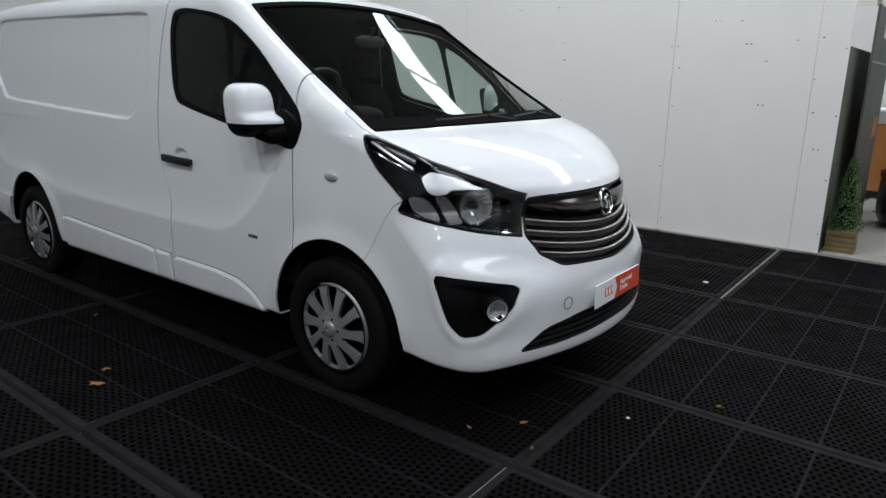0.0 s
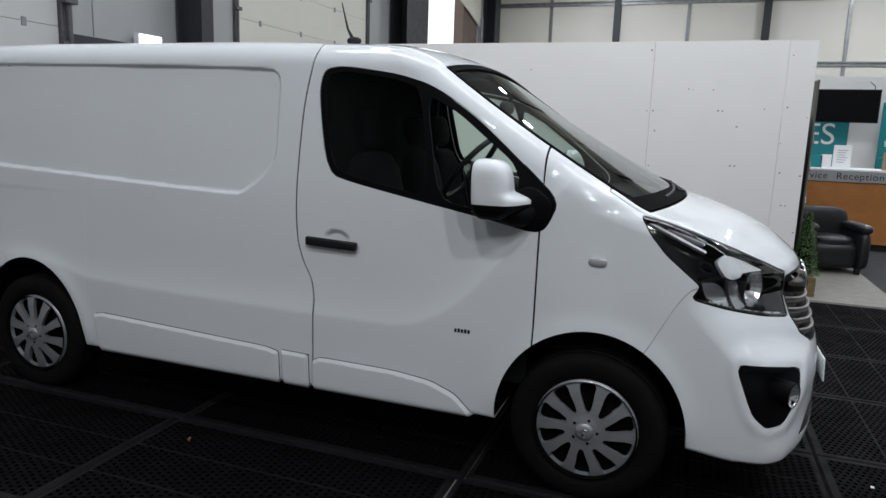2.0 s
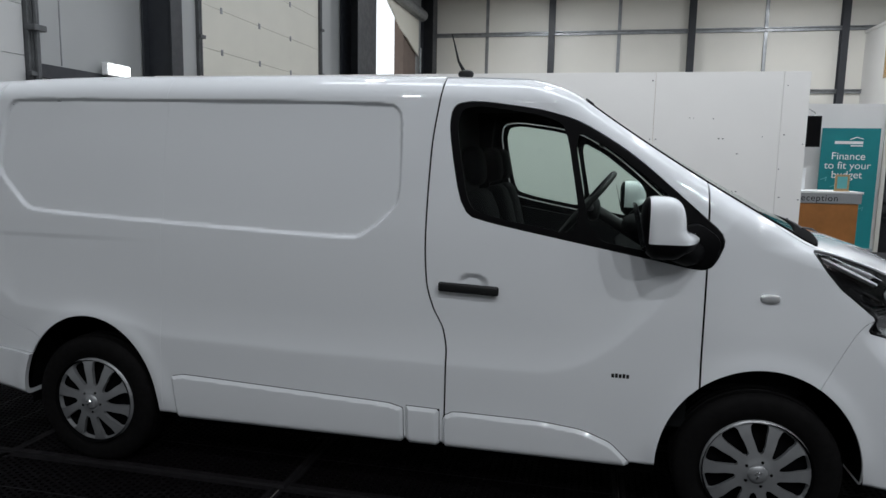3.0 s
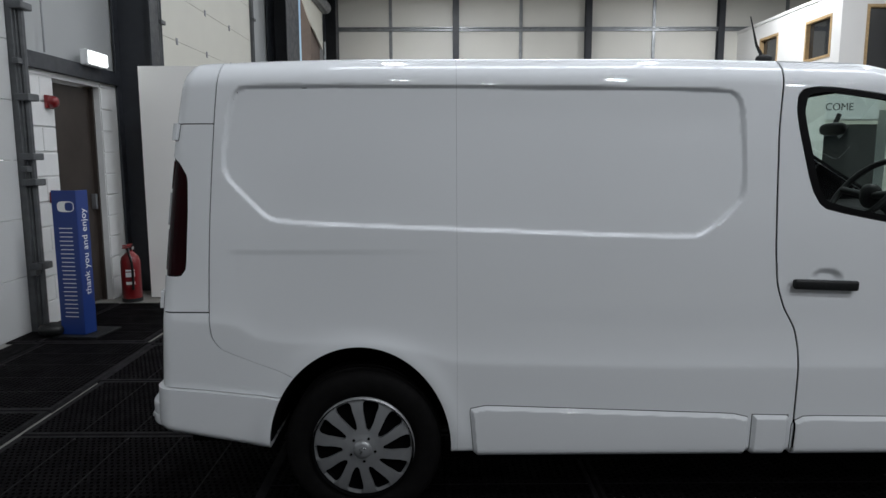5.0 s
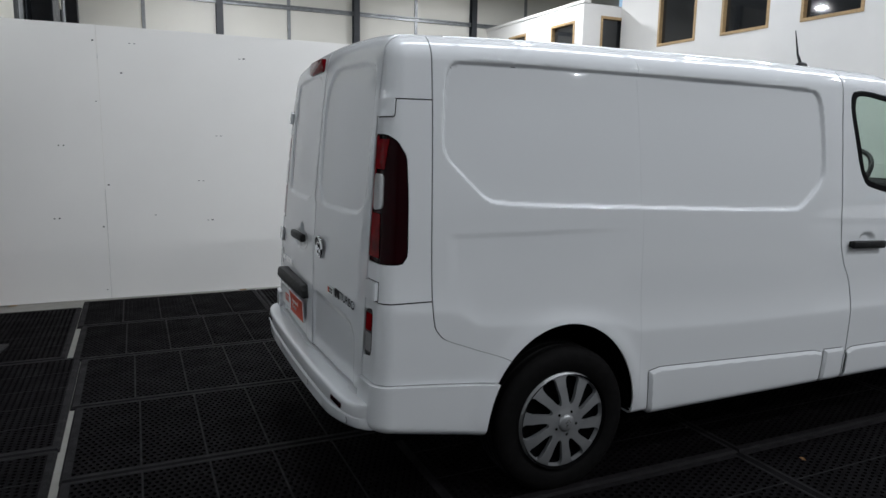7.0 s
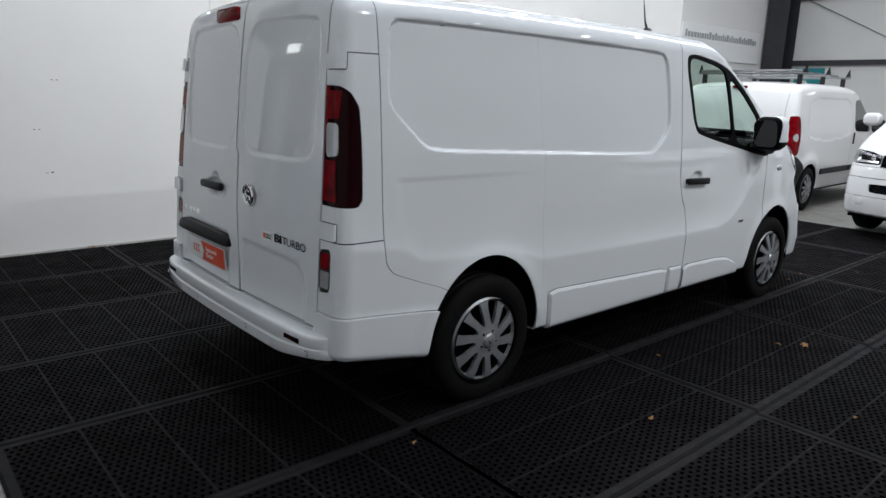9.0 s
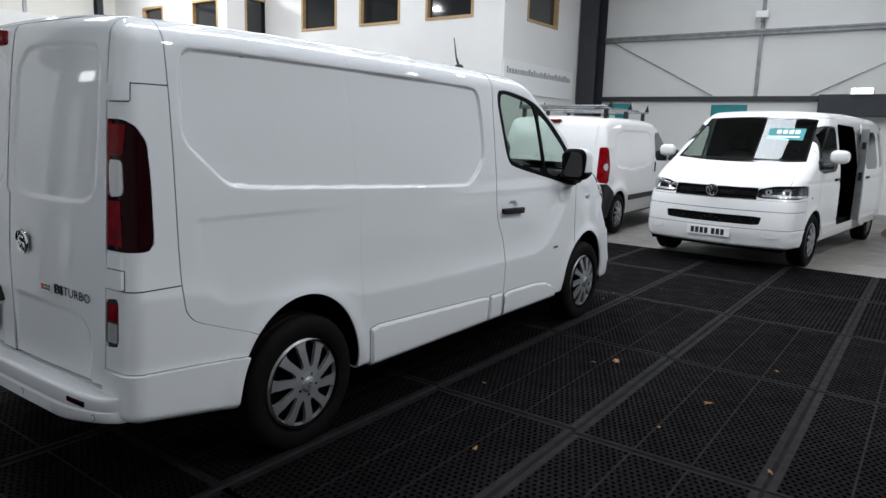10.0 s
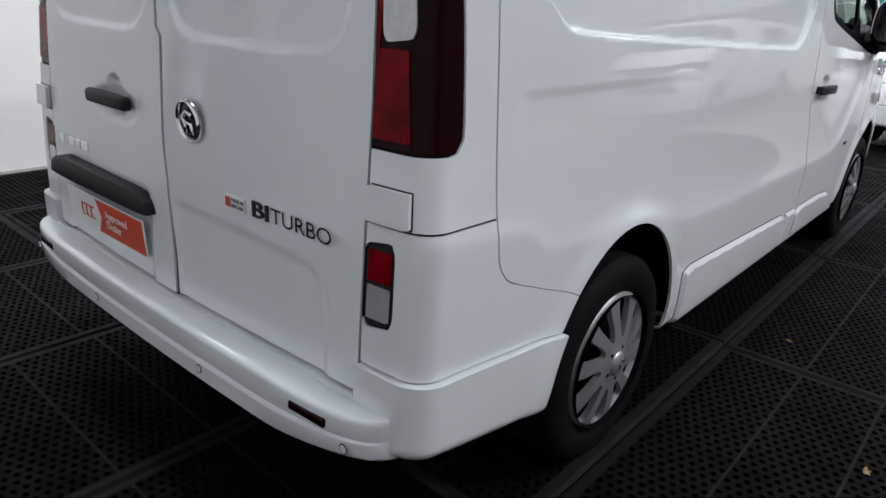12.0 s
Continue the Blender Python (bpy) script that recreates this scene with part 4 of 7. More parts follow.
    return van, dict(screen=screen, surround=surround, lamp=lamp_s, grille=grille_s, low=low_s, fog=fog_s, tail=tail_s, reverse=reverse_s)


van, VP = build_van()
# ---- parts of the panel van ----
def van_glass():
    s = VP["screen"].both()
    edge = lambda p: 0.022 + 0.045 * step(1.32, 1.24, p[:, 2])
    glass = s.cut(lambda p: screen_region(p) - edge(p))
    frit = s.cut(lambda p: edge(p) - screen_region(p))
    w = piece("windscreen", glass.sunk(0.003).mesh("windscreen", GLASS_SCREEN), van, "curved green-tinted windscreen")
    w.visible_shadow = False
    piece("windscreen_border", frit.sunk(-0.005).rim(0.014).mesh("windscreen_border", GAP_BLACK), van, "black border round the windscreen")
    g, q = poly_side(SIDE_GLASS), poly_side(QUARTER_GLASS)
    for s in (VP["surround"], VP["surround"].mirror()):
        rim = s.cut(lambda p: -g(p)).cut(lambda p: -q(p)).sunk(0.001)
        piece("window_surround", rim.rim(0.014).mesh("window_surround", FOG_BLACK), van, "black window surround")
        for nm, f in (("door_glass", g), ("quarter_glass", q)):
            piece(nm, s.cut(f).sunk(0.008).mesh(nm, GLASS), van).visible_shadow = False


van_glass()

BOWL = [(0.0, -0.060), (0.018, -0.058), (0.034, -0.052), (0.048, -0.042), (0.060, -0.028), (0.069, -0.011), (0.076, 0.008)]
RUNNING = chaikin([(0.452, 1.062), (0.480, 1.092), (0.520, 1.080), (0.570, 1.056), (0.648, 1.012), (0.600, 1.016), (0.560, 1.016), (0.552, 0.990), (0.520, 0.985), (0.492, 1.000)], 2, 0.15)
RUNNING_LOW = chaikin([(0.512, 0.975), (0.545, 0.975), (0.562, 0.925), (0.596, 0.872), (0.556, 0.868), (0.522, 0.920)], 2, 0.15)
INDICATOR = chaikin([(0.405, 0.972), (0.455, 0.972), (0.492, 0.945), (0.530, 0.878), (0.470, 0.896), (0.425, 0.918)], 2, 0.15)


def headlights():
    for k in (1, -1):
        s = VP["lamp"] if k == 1 else VP["lamp"].mirror()
        edge = lambda p: 0.009 - np.minimum(poly_side(LAMP)(p), np.abs(p[:, 1]) - 0.510 - 0.34 * (0.967 - p[:, 2]))
        house = piece("headlight", s.sunk(0.095).plus(s.cut(edge).rim(0.10)).mesh("headlight", GLOSS_BLACK), van, "clear headlight with a black housing")
        piece("lens", s.sunk(0.002).mesh("lens", LAMP_GLASS), house, "clear lens").visible_shadow = False
        for nm, f, d, m, lb in (("indicator", INDICATOR, 0.022, REFLECTOR, "silvery indicator reflector"), ("running_light", RUNNING, 0.016, RUNNING_WHITE, "bright running-light reflector"),
                                ("running_light", RUNNING_LOW, 0.024, REFLECTOR, "")):
            q = s.cut(poly_side(f))
            piece(nm, q.sunk(d).rim(0.02).mesh(nm, m), house, lb)
        m = pose(0.598, -k * 0.690, 0.932, 0, 0, -k * 30)
        part("reflector", lathe(BOWL, 22, "x", None, m), REFLECTOR, house, "round faceted chrome reflector")
        part("reflector_ring", lathe([(0.076, 0.008), (0.081, 0.012), (0.087, 0.010), (0.087, -0.03)], 40, "x", None, m), GLOSS_BLACK, house, smooth=50)
        part("bulb_cap", lathe([(0.0, -0.008), (0.014, -0.010), (0.018, -0.018), (0.018, -0.055)], 20, "x", None, m), DARK_CHROME, house, smooth=40)
        low = s.sunk(0.010).cut(lambda p: np.min([0.0035 - np.abs(p[:, 2] - curve([0.40, 0.53, 0.63, 0.75], [0.912, 0.868, 0.842, 0.812])(p[:, 0])), p[:, 0] - 0.42, 0.76 - p[:, 0]], 0))
        piece("chrome_line", low.rim(0.012).mesh("chrome_line", CHROME), house)
        for u0, w0, u1, w1, t, m in ((0.184, 1.197, 0.405, 1.092, 0.0045, RUNNING_WHITE), (0.238, 1.186, 0.400, 1.122, 0.004, RUNNING_WHITE), (0.20, 1.165, 0.42, 1.060, 0.0025, DARK_CHROME),
                                     (0.235, 1.115, 0.44, 1.015, 0.0025, DARK_CHROME), (0.29, 1.055, 0.45, 0.985, 0.0025, DARK_CHROME)):
            rib = s.sunk(0.018).cut(lambda p: np.min([t - np.abs(p[:, 2] - w0 - (w1 - w0) / (u1 - u0) * (p[:, 0] - u0)), p[:, 0] - u0, u1 - p[:, 0]], 0))
            if len(rib.T):
                piece("rib", rib.rim(0.02).mesh("rib", m), house)


headlights()


def grille():
    s = VP["grille"].both().fine().fine()
    g = piece("grille", s.sunk(0.05).plus(s.cut(lambda p: 0.007 - poly_front(GRILLE)(p)).rim(0.055)).mesh("grille", BLACK_PLASTIC), van, "dark chrome slatted grille")
    arc = lambda p, w0: w0 + 0.18 * p[:, 1] ** 2
    band = s.sunk(0.006).cut(lambda p: np.min([0.936 - p[:, 2], p[:, 2] - arc(p, 0.846), poly_front(GRILLE)(p) - 0.012], 0))
    swell = lambda p: 0.020 * np.clip(1 - ((p[:, 2] - arc(p, 0.846) - 0.042) / 0.048) ** 2, 0, 1)
    piece("chrome_band", band.raised(swell).rim(0.03).mesh("chrome_band", DARK_CHROME), g, "broad smoked chrome band")
    for w0 in (0.812, 0.766, 0.720, 0.677):
        bar = s.sunk(0.012).cut(lambda p: np.min([0.0125 - np.abs(p[:, 2] - arc(p, w0)), poly_front(GRILLE)(p) - 0.012], 0))
        piece("slat", bar.rim(0.035).mesh("slat", SLAT_DARK), g)
        lip = s.sunk(0.006).cut(lambda p: np.min([0.0052 - np.abs(p[:, 2] - arc(p, w0 + 0.009)), poly_front(GRILLE)(p) - 0.012], 0))
        lip = lip.raised(lambda p: 0.006 * np.clip(1 - ((p[:, 2] - arc(p, w0 + 0.009)) / 0.0055) ** 2, 0, 1))
        piece("slat_edge", lip.rim(0.012).mesh("slat_edge", SLAT_EDGE), g)
    s = VP["low"].both()
    lg = piece("lower_grille", s.sunk(0.035).plus(s.cut(lambda p: 0.006 - poly_front(LOW_GRILLE)(p)).rim(0.04)).mesh("lower_grille", BLACK_PLASTIC), van, "black lower air intake")
    for w0 in (0.345, 0.372, 0.399):
        bar = s.sunk(0.012).cut(lambda p: np.min([0.006 - np.abs(p[:, 2] - w0), poly_front(LOW_GRILLE)(p) - 0.006], 0))
        piece("slat", bar.rim(0.025).mesh("slat", BLACK_PLASTIC), lg)


grille()


def emblem(parent, m, r):
    """A round chrome emblem with a plain raised figure."""
    ring = part("emblem", lathe([(r * 0.80, 0.0), (r * 0.80, 0.006), (r * 0.90, 0.011), (r, 0.007), (r, 0.0)], 40, "z"), CHROME, parent, "round chrome emblem", m, 60)
    bm = lathe([(0, 0.003), (r * 0.8, 0.002)], 32, "z")
    part("emblem_disc", bm, DARK_CHROME, ring, smooth=60)
    bm = tube([(r * 0.45, r * 0.30, 0.005), (r * 0.1, r * 0.45, 0.008), (-r * 0.35, r * 0.15, 0.008), (-r * 0.1, -r * 0.1, 0.008), (-r * 0.30, -r * 0.5, 0.006)], r * 0.13, 8)
    bm = tube([(-r * 0.1, -r * 0.05, 0.008), (r * 0.35, -r * 0.10, 0.008), (r * 0.25, -r * 0.55, 0.006)], r * 0.10, 8, bm)
    part("emblem_figure", bm, CHROME, ring, smooth=60)


emblem(van, pose(0.885, 0, 0.898, 90, 0, 90) @ pose(0, 0, 0, -16, 0, 0), 0.066)


def fog_pockets():
    for k in (1, -1):
        s = VP["fog"] if k == 1 else VP["fog"].mirror()
        f = poly_side(FOG)
        deep = Skin(s.V - np.array([0.085, 0, 0]) * step(0.0, 0.040, f(s.V))[:, None], s.N, s.T)
        pk = piece("fog_pocket", deep.mesh("fog_pocket", FOG_BLACK), van, "black fog lamp pocket")
        m = pose(0.772, -k * 0.775, 0.528, 0, 0, -k * 32)
        part("fog_lamp", lathe([(0.0, 0.0), (0.03, 0.004), (0.042, 0.012), (0.047, 0.020)], 28, "x", None, m), REFLECTOR, pk, "small round fog lamp", smooth=40)
        part("fog_ring", lathe([(0.047, 0.020), (0.050, 0.023), (0.053, 0.020), (0.053, -0.06)], 28, "x", None, m), FOG_BLACK, pk, smooth=40)
        g = part("fog_glass", lathe([(0.0, 0.026), (0.03, 0.024), (0.049, 0.018)], 24, "x", None, m), LAMP_GLASS, pk, smooth=60)
        g.visible_shadow = False


fog_pockets()


def number_plate(m, w=0.52, h=0.111):
    """A dealer's show plate: a white field with writing, a red field with two words."""
    bm = box(-w / 2, w / 2, -h / 2, h / 2, -0.006, 0.0, 0.002, 1)
    pl = part("number_plate", bm, WHITE_PRINT, van, "white and orange-red dealer show plate", m)
    part("red_field", prism([(-0.045, -h / 2 + 0.002), (w / 2 - 0.002, -h / 2 + 0.002), (w / 2 - 0.002, h / 2 - 0.002), (-0.045, h / 2 - 0.002), (-0.015, 0)], 0.0, 0.0015, "z"), ORANGE_RED, pl)
    for i, (a, b) in enumerate(((-0.155, -0.128), (-0.122, -0.095), (-0.089, -0.064))):
        part("mark", tube([(b, 0.018, 0.001), (a + 0.004, 0.020, 0.001), (a, 0.0, 0.001), (a + 0.004, -0.020, 0.001), (b, -0.018, 0.001)], 0.0025, 6), ORANGE_RED, pl)
    for body, y in (("Approved", 0.016), ("Dealer", -0.017)):
        piece("lettering", text_mesh(body, 0.036, 0.0006, WHITE_PRINT, "LEFT"), pl, m=pose(0.015, y, 0.0022))


number_plate(pose(0.988, 0.0, 0.492, 90, 0, 90) @ pose(0, 0, 0, -3, 0, 0))


def tail_lamps():
    for k in (1, -1):
        s = VP["tail"] if k == 1 else VP["tail"].mirror()
        a = lambda p: np.abs(p[:, 1])
        tl = piece("tail_lamp", s.sunk(0.004).rim(0.03).mesh("tail_lamp", LENS_DARK_RED), van, "tall dark red tail lamp")
        inner = lambda p: 0.862 + 0.03 * step(1.3, 1.0, p[:, 2]) - a(p)
        red = s.cut(lambda p: np.min([inner(p), 1.225 - p[:, 2], p[:, 2] - 1.058, a(p) - 0.792], 0))
        piece("brake_light", red.sunk(0.001).mesh("brake_light", LENS_RED), tl, "bright red lens")
        red2 = s.cut(lambda p: np.min([inner(p), 1.505 - p[:, 2], p[:, 2] - 1.392, a(p) - 0.775], 0))
        piece("upper_red", red2.sunk(0.001).mesh("upper_red", LENS_RED), tl)
        rim = s.cut(lambda p: np.min([a(p) - 0.768, 0.795 - a(p)], 0))
        piece("red_edge", rim.sunk(0.0015).mesh("red_edge", LENS_RED), tl)
        clear = s.cut(lambda p: inside(chaikin([(-0.792, 1.375), (-0.862, 1.375), (-0.880, 1.245), (-0.806, 1.235)], 2, 0.12), -a(p), p[:, 2]))
        piece("indicator", clear.sunk(-0.002).rim(0.01).mesh("indicator", LENS_CLEAR), tl, "pale indicator lens")
        s = VP["reverse"] if k == 1 else VP["reverse"].mirror()
        rl = piece("reverse_lamp", s.sunk(0.004).rim(0.02).mesh("reverse_lamp", BLACK_PLASTIC), van, "small red and clear lamp above the bumper")
        for nm, z0, z1, m in (("red_lens", 0.768, 0.836, LENS_RED), ("clear_lens", 0.685, 0.760, LENS_CLEAR)):
            q = s.cut(lambda p: np.min([p[:, 2] - z0, z1 - p[:, 2], 0.866 - a(p), a(p) - 0.803], 0))
            piece(nm, q.sunk(0.0015).mesh(nm, m), rl)


tail_lamps()


def wheel_cover_mesh():
    """A silver ten-spoke cover with open slots, turned round y and facing -y."""
    nr, na = 24, 200
    R = np.linspace(0.0, 0.219, nr)
    A = np.arange(na) * 2 * np.pi / na
    prof = curve([0.0, 0.04, 0.06, 0.12, 0.18, 0.205, 0.214, 0.219], [0.040, 0.040, 0.036, 0.030, 0.021, 0.015, 0.009, 0.0])
    V = [(0, -prof(0), 0)]
    for r in R[1:]:
        V += [(r * math.cos(a), -float(prof(r)), r * math.sin(a)) for a in A]
    V = np.array(V)
    T = []
    for j in range(na):
        T.append((0, 1 + j, 1 + (j + 1) % na))
    for i in range(nr - 2):
        for j in range(na):
            a, b = 1 + i * na + j, 1 + i * na + (j + 1) % na
            T += [(a, a + na, b + na), (a, b + na, b)]
    T = np.array(T)

    def slot(p):
        r, t = np.hypot(p[:, 0], p[:, 2]), np.arctan2(p[:, 2], p[:, 0]) + 1.2 * np.maximum(0.16 - np.hypot(p[:, 0], p[:, 2]), 0)
        s = (np.mod(t / (2 * np.pi / 10), 1) - 0.5) * (2 * np.pi / 10) * r
        half = np.interp(r, [0.0, 0.080, 0.090, 0.12, 0.16, 0.188, 0.198, 0.204], [-0.02, -0.002, 0.010, 0.0195, 0.0290, 0.0350, 0.0335, 0.026])
        return np.minimum(half - np.abs(s), np.minimum(r - 0.080, 0.204 - r))

    e = 0.001
    dr = (prof(np.hypot(V[:, 0], V[:, 2]) + e) - prof(np.maximum(np.hypot(V[:, 0], V[:, 2]) - e, 0))) / (2 * e)
    r = np.maximum(np.hypot(V[:, 0], V[:, 2]), 1e-6)
    N = np.stack([-dr * V[:, 0] / r, -np.ones(len(V)), -dr * V[:, 2] / r], 1)
    N /= np.linalg.norm(N, axis=1, keepdims=True)
    s = Skin(V, N, T).cut(lambda p: -slot(p))
    return s.rim(0.018)


COVER = wheel_cover_mesh()
TYRE_R, TYRE_W = 0.328, 0.205


def tyre_bm():
    h = TYRE_W / 2
    prof = [(0.205, -h * 0.72), (0.222, -h * 0.90), (0.250, -h * 1.0), (0.285, -h * 1.01), (0.308, -h * 0.94), (0.320, -h * 0.83), (0.3265, -h * 0.70)]
    for i in range(4):
        y = -h * 0.62 + i * h * 0.41
        prof += [(0.328, y - h * 0.14), (0.328, y + h * 0.12), (0.320, y + h * 0.14), (0.320, y + h * 0.24)]
    prof = prof[:-2] + [(0.3265, h * 0.70), (0.320, h * 0.83), (0.308, h * 0.94), (0.285, h * 1.01), (0.250, h), (0.222, h * 0.90), (0.205, h * 0.72)]
    return lathe(prof, 72, "y")


def wheels(parent, spots, cover_mat, scale=1.0):
    tyre = to_mesh("wheel", tyre_bm(), TYRE, 35)
    cov = COVER.mesh("wheel_cover", cover_mat)
    dark = to_mesh("wheel_well", lathe([(0.0, -0.035), (0.06, -0.035), (0.08, -0.012), (0.19, -0.006), (0.214, -0.055)], 40, "y"), GAP_BLACK, 40)
    cap = to_mesh("centre_cap", lathe([(0.0, -0.012), (0.024, -0.011), (0.034, -0.006), (0.040, 0.0), (0.042, 0.01)], 28, "y"), SILVER, 40)
    fig = to_mesh("cap_emblem", tube([(0.012, -0.013, 0.010), (0.0, -0.013, 0.014), (-0.012, -0.013, 0.004), (0.0, -0.013, -0.004), (-0.006, -0.013, -0.014)], 0.0035, 6), CHROME, 60)
    bolt = to_mesh("bolt", lathe([(0.0, -0.006), (0.006, -0.005), (0.0075, 0.0), (0.0075, 0.01)], 12, "y"), DARK_CHROME, 40)
    for i, (u, v, w) in enumerate(spots):
        near = v < 0
        w_ob = piece("wheel", tyre, parent, "black tyre with a silver ten-spoke cover", pose(u, v, w, 0, 11 * i, 0 if near else 180) @ Matrix.Scale(scale, 4))
        piece("wheel_cover", cov, w_ob, "silver ten-spoke wheel cover", pose(0, -TYRE_W * 0.40, 0))
        piece("wheel_disc", dark, w_ob, m=pose(0, -TYRE_W * 0.28, 0))
        c = piece("centre_cap", cap, w_ob, m=pose(0, -TYRE_W * 0.40 - 0.040, 0))
        piece("cap_emblem", fig, w_ob, m=pose(0, -TYRE_W * 0.40 - 0.040, 0))
        for k in range(5):
            a = 2 * math.pi * k / 5
            piece("bolt", bolt, w_ob, m=pose(0.052 * math.cos(a), -TYRE_W * 0.40 - 0.034, 0.052 * math.sin(a)))


WHEEL_V = 0.875
wheels(van, [(0.0, -WHEEL_V, 0.314), (-3.099, -WHEEL_V, 0.314), (0.0, WHEEL_V, 0.314), (-3.099, WHEEL_V, 0.314)], SILVER)


def arch_liners():
    for u0, rx, rz in ((0.0, 0.402, 0.436), (-3.108, 0.382, 0.445)):
        for k in (1, -1):
            bm = bmesh.new()
            rings = []
            for v in (-0.945, -0.60):
                rings.append([bm.verts.new((u0 + rx * math.cos(a), k * v, 0.31 + rz * math.sin(a))) for a in np.linspace(-0.12, math.pi + 0.12, 28)])
            for i in range(27):
                bm.faces.new((rings[0][i], rings[0][i + 1], rings[1][i + 1], rings[1][i]))
            bm.faces.new(rings[1])
            part("arch_liner", bm, GAP_BLACK, van, "black wheel arch liner", smooth=40)
    bm = box(-3.85, -3.50, -0.86, 0.86, 0.30, 0.36)
    bm = box(-2.70, -0.42, -0.90, 0.90, 0.22, 0.33, 0.01, 1, bm)
    bm = box(0.40, 0.80, -0.70, 0.70, 0.20, 0.30, 0.01, 1, bm)
    bm = box(-3.50, -2.7, -0.55, 0.55, 0.24, 0.40, bm=bm)
    bm = box(-0.42, 0.42, -0.55, 0.55, 0.22, 0.40, bm=bm)
    bm = tube([(-3.1, -0.70, 0.31), (-3.1, 0.70, 0.31)], 0.05, 10, bm)
    bm = tube([(0.0, -0.70, 0.31), (0.0, 0.70, 0.31)], 0.04, 10, bm)
    part("underbody", bm, GAP_BLACK, van, "black underbody and axles")


arch_liners()


def rounded_block(cx, cy, cz, sx, sy, sz, e=3.2, n=22):
    """A soft block, part of the way from a ball to a box."""
    bm = bmesh.new()
    bmesh.ops.create_uvsphere(bm, u_segments=n * 2, v_segments=n, radius=1)
    for v in bm.verts:
        d = v.co.normalized()
        r = (abs(d.x) ** e + abs(d.y) ** e + abs(d.z) ** e) ** (-1 / e)
        v.co = Vector((cx + d.x * r * sx / 2, cy + d.y * r * sy / 2, cz + d.z * r * sz / 2))
    return bm


def door_mirrors():
    for k in (1, -1):
        cx, cy, cz = -0.424, -1.058 * k, 1.302
        bm = rounded_block(cx - 0.012, cy, cz, 0.182, 0.212, 0.245, 3.4, 40)
        for v in bm.verts:
            t = (v.co.z - cz) / 0.25 + 0.5
            v.co.x += 0.022 * (0.5 - t)
            v.co.y += k * 0.012 * (0.5 - t)
            # the foot runs forwards and inwards along the cap's lower edge
            low_w = min(max((cz - 0.004 - v.co.z) / 0.040, 0), 1) * (1 - min(max((cz - 0.075 - v.co.z) / 0.03, 0), 1))
            low_w = low_w * low_w * (3 - 2 * low_w) * min(max((v.co.x - cx) / 0.05, 0), 1)
            inward = min(max(0.5 + k * (v.co.y - cy) / 0.16, 0), 1)
            v.co.x += low_w * (0.020 + 0.055 * inward)
            v.co.y += low_w * k * 0.040 * inward
            if v.co.x < cx - 0.03:
                v.co.x = cx - 0.03 - (cx - 0.03 - v.co.x) * 0.75
        top, low = bm, bm.copy()
        cut_z = cz - 0.056
        bmesh.ops.bisect_plane(top, geom=top.verts[:] + top.edges[:] + top.faces[:], plane_co=(0, 0, cut_z), plane_no=(0, 0, 1), clear_inner=True)
        bmesh.ops.bisect_plane(top, geom=top.verts[:] + top.edges[:] + top.faces[:], plane_co=(cx - 0.062, 0, 0), plane_no=(1, 0, 0), clear_inner=True)
        back = low.copy()
        bmesh.ops.bisect_plane(low, geom=low.verts[:] + low.edges[:] + low.faces[:], plane_co=(0, 0, cut_z), plane_no=(0, 0, 1), clear_outer=True)
        bmesh.ops.bisect_plane(back, geom=back.verts[:] + back.edges[:] + back.faces[:], plane_co=(cx - 0.062, 0, 0), plane_no=(1, 0, 0), clear_outer=True)
        lowp = part("door_mirror", merge(low, back), FOG_BLACK, van, "door mirror with a white cap", smooth=60)
        part("mirror_cap", top, PAINT, lowp, "white mirror cap", smooth=60)
        arm = prism(chaikin([(-0.19, 1.255), (-0.215, 1.158), (-0.27, 1.132), (-0.42, 1.158), (-0.47, 1.20), (-0.30, 1.33)], 2, 0.2), -0.925 * k, -0.985 * k, "y", 0.008)
        arm = tube([(-0.30, -0.96 * k, 1.20), (-0.33, -1.02 * k, 1.195), (-0.38, -1.05 * k, 1.215)], [0.052, 0.046, 0.045], 12, arm)
        part("mirror_arm", arm, FOG_BLACK, lowp, smooth=40)
        glass = prism(chaikin([(-0.080, -0.095), (0.080, -0.095), (0.080, 0.095), (-0.080, 0.095)], 2, 0.15), -0.003, 0.0, "x")
        # Dark colour stands in for the dim room the mirror reflects.
        part("mirror_glass", glass, DARK_GLASS, lowp, "mirror glass coloured dark like its reflection", pose(cx - 0.092, cy, cz, 0, -13, 4 * k))


door_mirrors()


def door_handle(m):
    bm = box(-0.132, 0.132, -0.034, -0.012, -0.021, 0.021, 0.010, 3)
    bm = box(-0.125, -0.075, -0.014, 0.02, -0.016, 0.016, 0.004, 1, bm)
    bm = box(0.075, 0.125, -0.014, 0.02, -0.016, 0.016, 0.004, 1, bm)
    return part("door_handle", bm, BLACK_PLASTIC, van, "black pull handle", m, 40)


